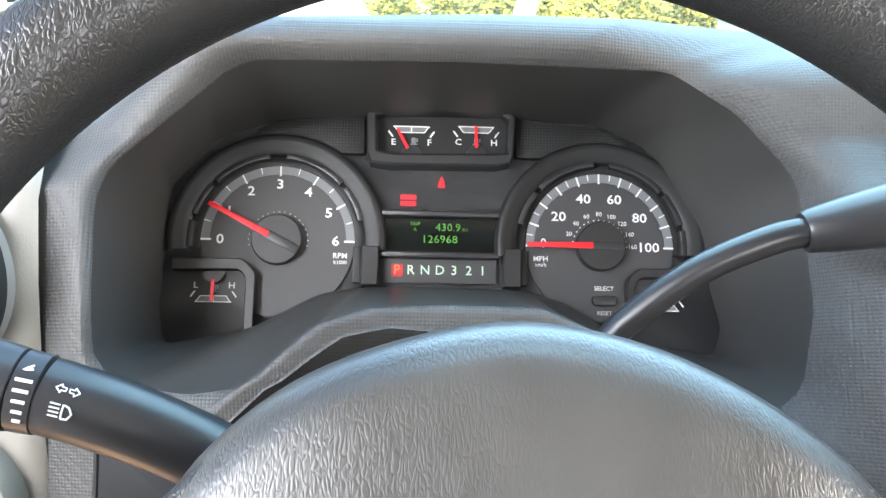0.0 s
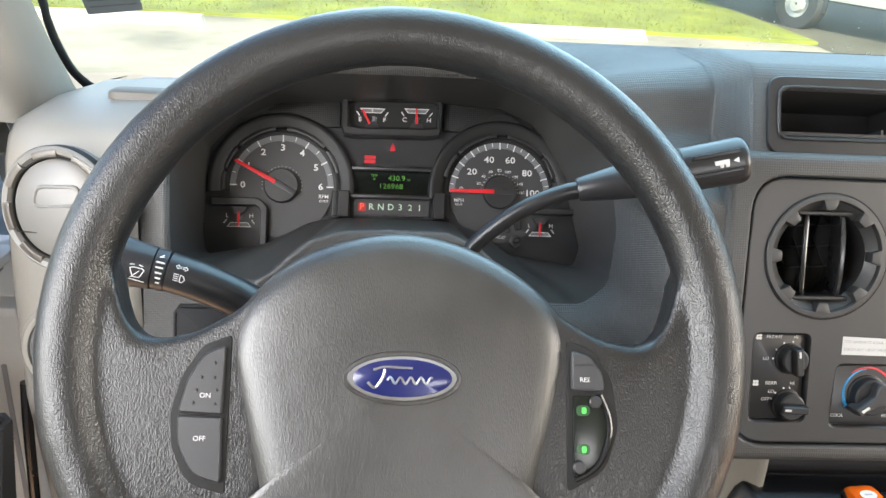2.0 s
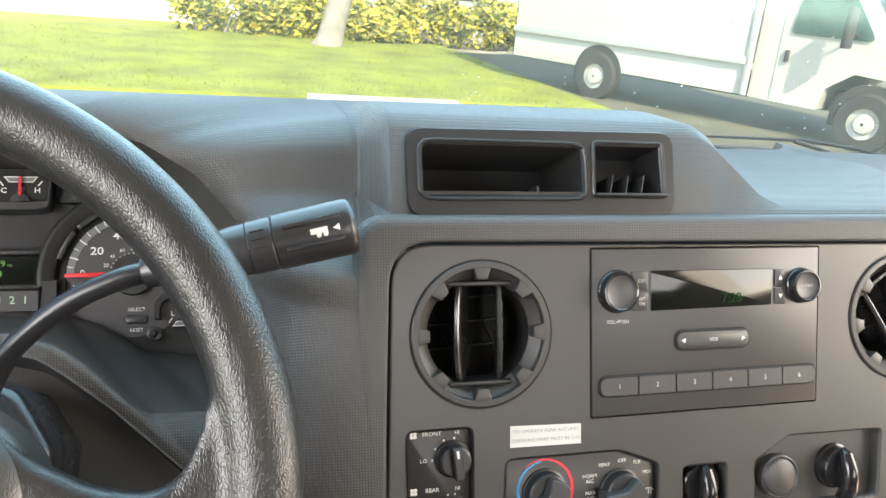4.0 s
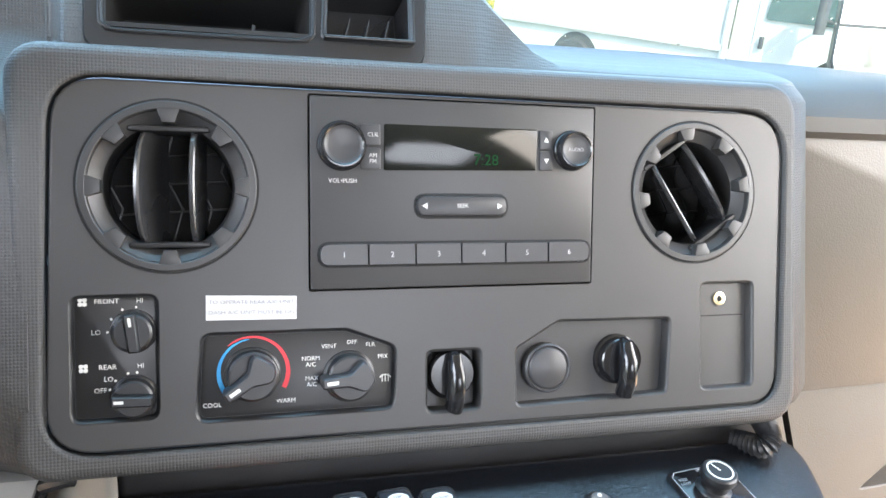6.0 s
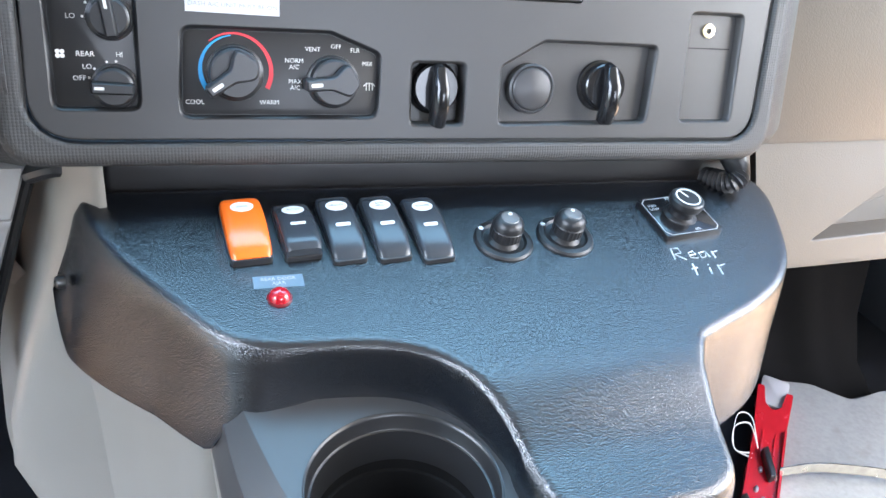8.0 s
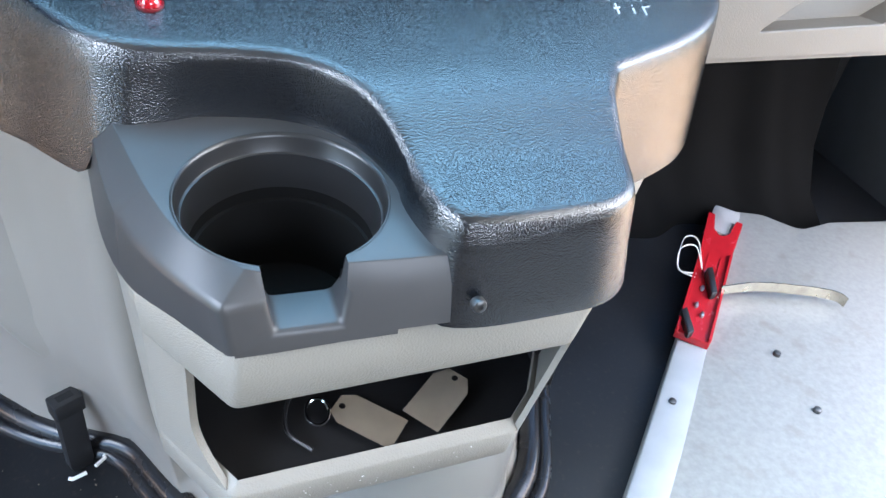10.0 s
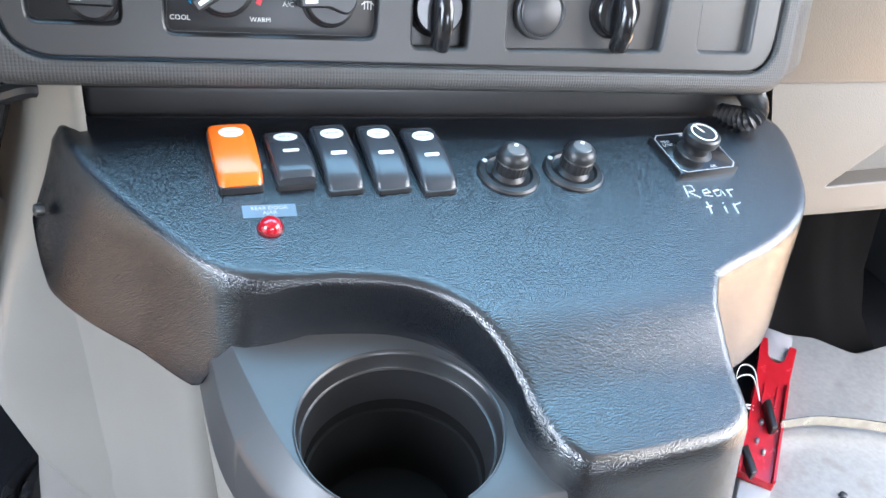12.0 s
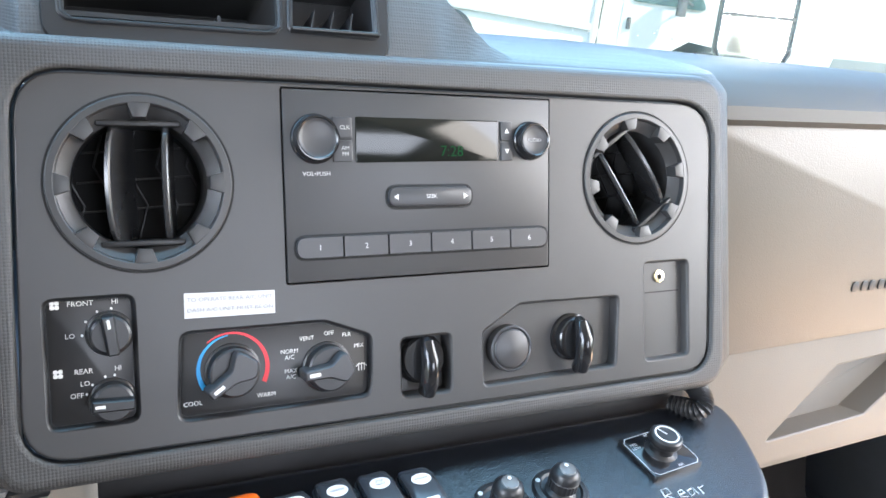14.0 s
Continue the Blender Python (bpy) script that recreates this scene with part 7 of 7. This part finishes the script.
def wheel_stop(x, y, turn, label):
    s = thing("wheel_stop", label, "wheel stop", Matrix.Translation((x, y, GZ)) @ Matrix.Rotation(radians(turn), 4, "Z"), group="wheel stops", veh=False)
    rings = [[(-1.05 + (0.04 if k else 0), -w, z), (1.05 - (0.04 if k else 0), -w, z), (1.05 - (0.04 if k else 0), w, z), (-1.05 + (0.04 if k else 0), w, z)] for k, (w, z) in enumerate(((0.09, 0), (0.085, 0.08), (0.06, 0.125)))]
    out_part("block", loft(rings, True, True, True), CONC, s)
    return s


wheel_stop(2.25, 9.98, -2, "white concrete wheel stop at the lawn's edge")
wheel_stop(-3.4, 9.65, 1, "white concrete wheel stop on the pale lot")
# hedge
def leaf_cloud(name, label, spots, n, size, mats, seed):
    r = random.Random(seed)
    h = thing(name, label, "hedge" if "hedge" in name else "crown", veh=False)
    for mi, mat in enumerate(mats):
        vs, fs = [], []
        for i in range(n):
            cx, cy, cz, rad = r.choice(spots)
            d = Vector((r.gauss(0, 1), r.gauss(0, 1), r.gauss(0, 1))).normalized() * rad * (0.55 + 0.5 * r.random())
            p = Vector((cx, cy, cz)) + d
            if p.z < GZ + 0.05:
                continue
            u = Vector((r.gauss(0, 1), r.gauss(0, 1), r.gauss(0, 0.6))).normalized()
            v = u.orthogonal().normalized()
            s = size * r.uniform(0.6, 1.3)
            b = len(vs)
            vs += [tuple(p - u * s), tuple(p + v * s * 0.45), tuple(p + u * s), tuple(p - v * s * 0.45)]
            fs.append((b, b + 1, b + 2, b + 3))
        me = bpy.data.meshes.new("leaves")
        me.from_pydata(vs, [], fs)
        me.materials.append(mat)
        ob = new("leaves", me)
        ob.parent = h
        tagged(ob, "yellow-green leaves" if mi == 0 else "dark green leaves", kind="stuff")
    return h


for k in range(5):
    rr = random.Random(40 + k)
    x0 = 0.1 + 1.75 * k
    spots = [(x0 + rr.uniform(-0.8, 0.9), 19.0 + rr.uniform(-0.35, 0.35), GZ + rr.uniform(0.25, 0.95), rr.uniform(0.3, 0.5)) for _ in range(14)]
    h = leaf_cloud("hedge_bush", "sunlit yellow-green hedge bush", spots, 1700, 0.085, (LEAF, LEAF2), 60 + k)
    out_part("stems", join([tube([(x0 + rr.uniform(-0.6, 0.6), 19, GZ), (x0 + rr.uniform(-0.8, 0.8), 19, GZ + 0.8)], [0.03, 0.012], 6) for _ in range(5)]), BARK, h)
tree = thing("tree", "pale-barked tree on the lawn", "tree", veh=False)
out_part("trunk", tube([(2.42, 17.4, GZ), (2.44, 17.4, GZ + 0.12), (2.55, 17.42, GZ + 0.6), (2.9, 17.5, GZ + 2.0), (3.3, 17.6, GZ + 4.2)], [0.40, 0.30, 0.26, 0.24, 0.18], 14), BARK, tree)
for a in range(5):
    out_part("limb", tube([(3.25, 17.6, GZ + 3.6), (3.3 + 1.2 * math.cos(a * 1.26), 17.6 + 1.2 * math.sin(a * 1.26), GZ + 5.0)], [0.1, 0.04], 8), BARK, tree)
spots = [(3.3 + 1.6 * math.cos(a), 17.6 + 1.6 * math.sin(a), GZ + 5.2 + 0.5 * math.sin(3 * a), 0.9) for a in [i * 0.7 for i in range(9)]]
cr = leaf_cloud("tree_crown", "green tree crown", spots, 1500, 0.14, (LEAF2,), 90)
cr.parent = tree
house = thing("building", "low white building behind the lawn", "building", veh=False)
out_part("wall", prism([(-14, 21), (-0.55, 21), (-0.55, 30), (-14, 30)], GZ, GZ + 3.2), WALLW, house)
out_part("wall", prism([(-0.5, 24), (12, 24), (12, 30), (-0.5, 30)], GZ, GZ + 3.4), WALLW, house)
for x in (1.4, 4.2, 7.0):
    w = out_part("window", prism([(x, 23.93), (x + 1.5, 23.93), (x + 1.5, 23.99), (x, 23.99)], GZ + 1.0, GZ + 2.3), TEAL, house, "tinted window")
    out_part("window_frame", join([prism([(x - 0.08, 23.9), (x, 23.9), (x, 24), (x - 0.08, 24)], GZ + 0.95, GZ + 2.35), prism([(x + 1.5, 23.9), (x + 1.58, 23.9), (x + 1.58, 24), (x + 1.5, 24)], GZ + 0.95, GZ + 2.35)]), WALLW, w)
out_part("roof", prism([(-14.4, 20.6), (12.4, 20.6), (12.4, 30.4), (-14.4, 30.4)], GZ + 3.4, GZ + 3.7), TRUCKG, house)

# box truck, x forward from the rear axle, y to its left
th = math.atan2(7.9 - 11.65, 8.1 - 6.15)
MT = Matrix.Translation((6.15, 11.65, GZ - 0.03)) @ Matrix.Rotation(th, 4, "Z")
truck = thing("box_truck", "white box truck parked on the asphalt", "truck", MT, veh=False)


def slab(x0, x1, y0, y1, z0, z1, bev=0.03):
    return prism(fillet([(x0, y0), (x1, y0), (x1, y1), (x0, y1)], bev * 1.5, 3), z0, z1, bev)


# near side is the truck's right side: negative y
out_part("cargo_box", slab(-1.9, 2.55, -0.05, 2.25, 0.95, 3.5, 0.04), TRUCKW, truck, "white ribbed cargo box")
out_part("skirt", slab(-1.9, 2.55, -0.02, 0.02, 0.50, 0.95, 0.01), TRUCKW, truck)
out_part("trim_rail", slab(-1.9, 2.57, -0.08, -0.05, 0.92, 1.02, 0.01), TRUCKG, truck)
out_part("trim_rail", slab(-1.9, 2.57, -0.07, -0.05, 3.38, 3.48, 0.01), TRUCKG, truck)
out_part("front_post", slab(2.5, 2.6, -0.08, 0.0, 0.5, 3.5, 0.02), TRUCKG, truck)
cab = prism([(2.98, 0.48), (3.95, 0.46), (4.02, 0.75), (4.35, 0.98), (4.80, 0.95), (4.95, 0.60), (5.75, 0.52), (5.82, 0.95), (5.62, 1.18), (4.75, 1.36), (4.22, 2.05), (3.9, 2.18), (2.98, 2.20)], 0.06, 2.02, 0.06)
out_part("cab", moved(cab, Matrix(((1, 0, 0, -0.4), (0, 0, 1, 0), (0, 1, 0, 0), (0, 0, 0, 1)))), TRUCKW, truck, "white van cab")
sw = prism(fillet([(3.42, 1.40), (4.52, 1.40), (4.12, 1.98), (3.5, 2.0)], 0.06), 0.035, 0.06, 0.005)
out_part("side_window", moved(sw, Matrix(((1, 0, 0, -0.4), (0, 0, 1, 0), (0, 1, 0, 0), (0, 0, 0, 1)))), TEAL, truck, "tinted side window")
ws2 = [(4.80, 0.18, 1.37), (4.80, 1.9, 1.37), (4.27, 1.82, 2.03), (4.27, 0.26, 2.03)]
bm = bm_new()
bm.faces.new([bm.verts.new((x - 0.37, y, z + 0.02)) for x, y, z in ws2])
out_part("windscreen", bm, TEAL, truck)
out_part("door_handle", slab(3.0, 3.06, 0.02, 0.06, 1.02, 1.18, 0.01), TYRE, truck)
out_part("door_seam", slab(2.9, 2.915, 0.05, 0.062, 0.5, 2.1, 0.002), TRUCKG, truck)
mir = out_part("wing_mirror", slab(3.80, 3.90, -0.30, -0.12, 1.30, 1.80, 0.03), TYRE, truck)
out_part("mirror_arm", tube([(3.85, -0.14, 1.5), (3.9, 0.06, 1.45)], 0.02, 6), TYRE, mir)
for x, y in ((0, 0.02), (4.22, 0.10)):
    w = out_part("wheel", lathe([(0.22, -0.12), (0.36, -0.12), (0.385, -0.08), (0.39, 0), (0.385, 0.08), (0.36, 0.12), (0.2, 0.12)], 36), TYRE, truck, "black tyre", m=Matrix.Translation((x, y - 0.01, 0.39)) @ Matrix.Rotation(radians(90), 4, "X"))
    out_part("rim", lathe([(0.25, 0.118), (0.24, 0.09), (0.14, 0.07), (0.11, 0.125), (0.02, 0.13)], 24), TRUCKW, w, "white steel rim")
    arch = [(x + 0.47 * math.cos(radians(a)), 0.42 + 0.47 * math.sin(radians(a))) for a in range(0, 181, 12)]
    ar = prism(arch + [(x - 0.47, 0.30), (x + 0.47, 0.30)], y - 0.052, y - 0.04)
    out_part("wheel_arch", moved(ar, Matrix(((1, 0, 0, 0), (0, 0, 1, 0), (0, 1, 0, 0), (0, 0, 0, 1)))), TYRE, truck)
out_part("chassis", slab(-1.8, 4.5, 0.5, 1.7, 0.42, 0.7, 0.02), TYRE, truck)
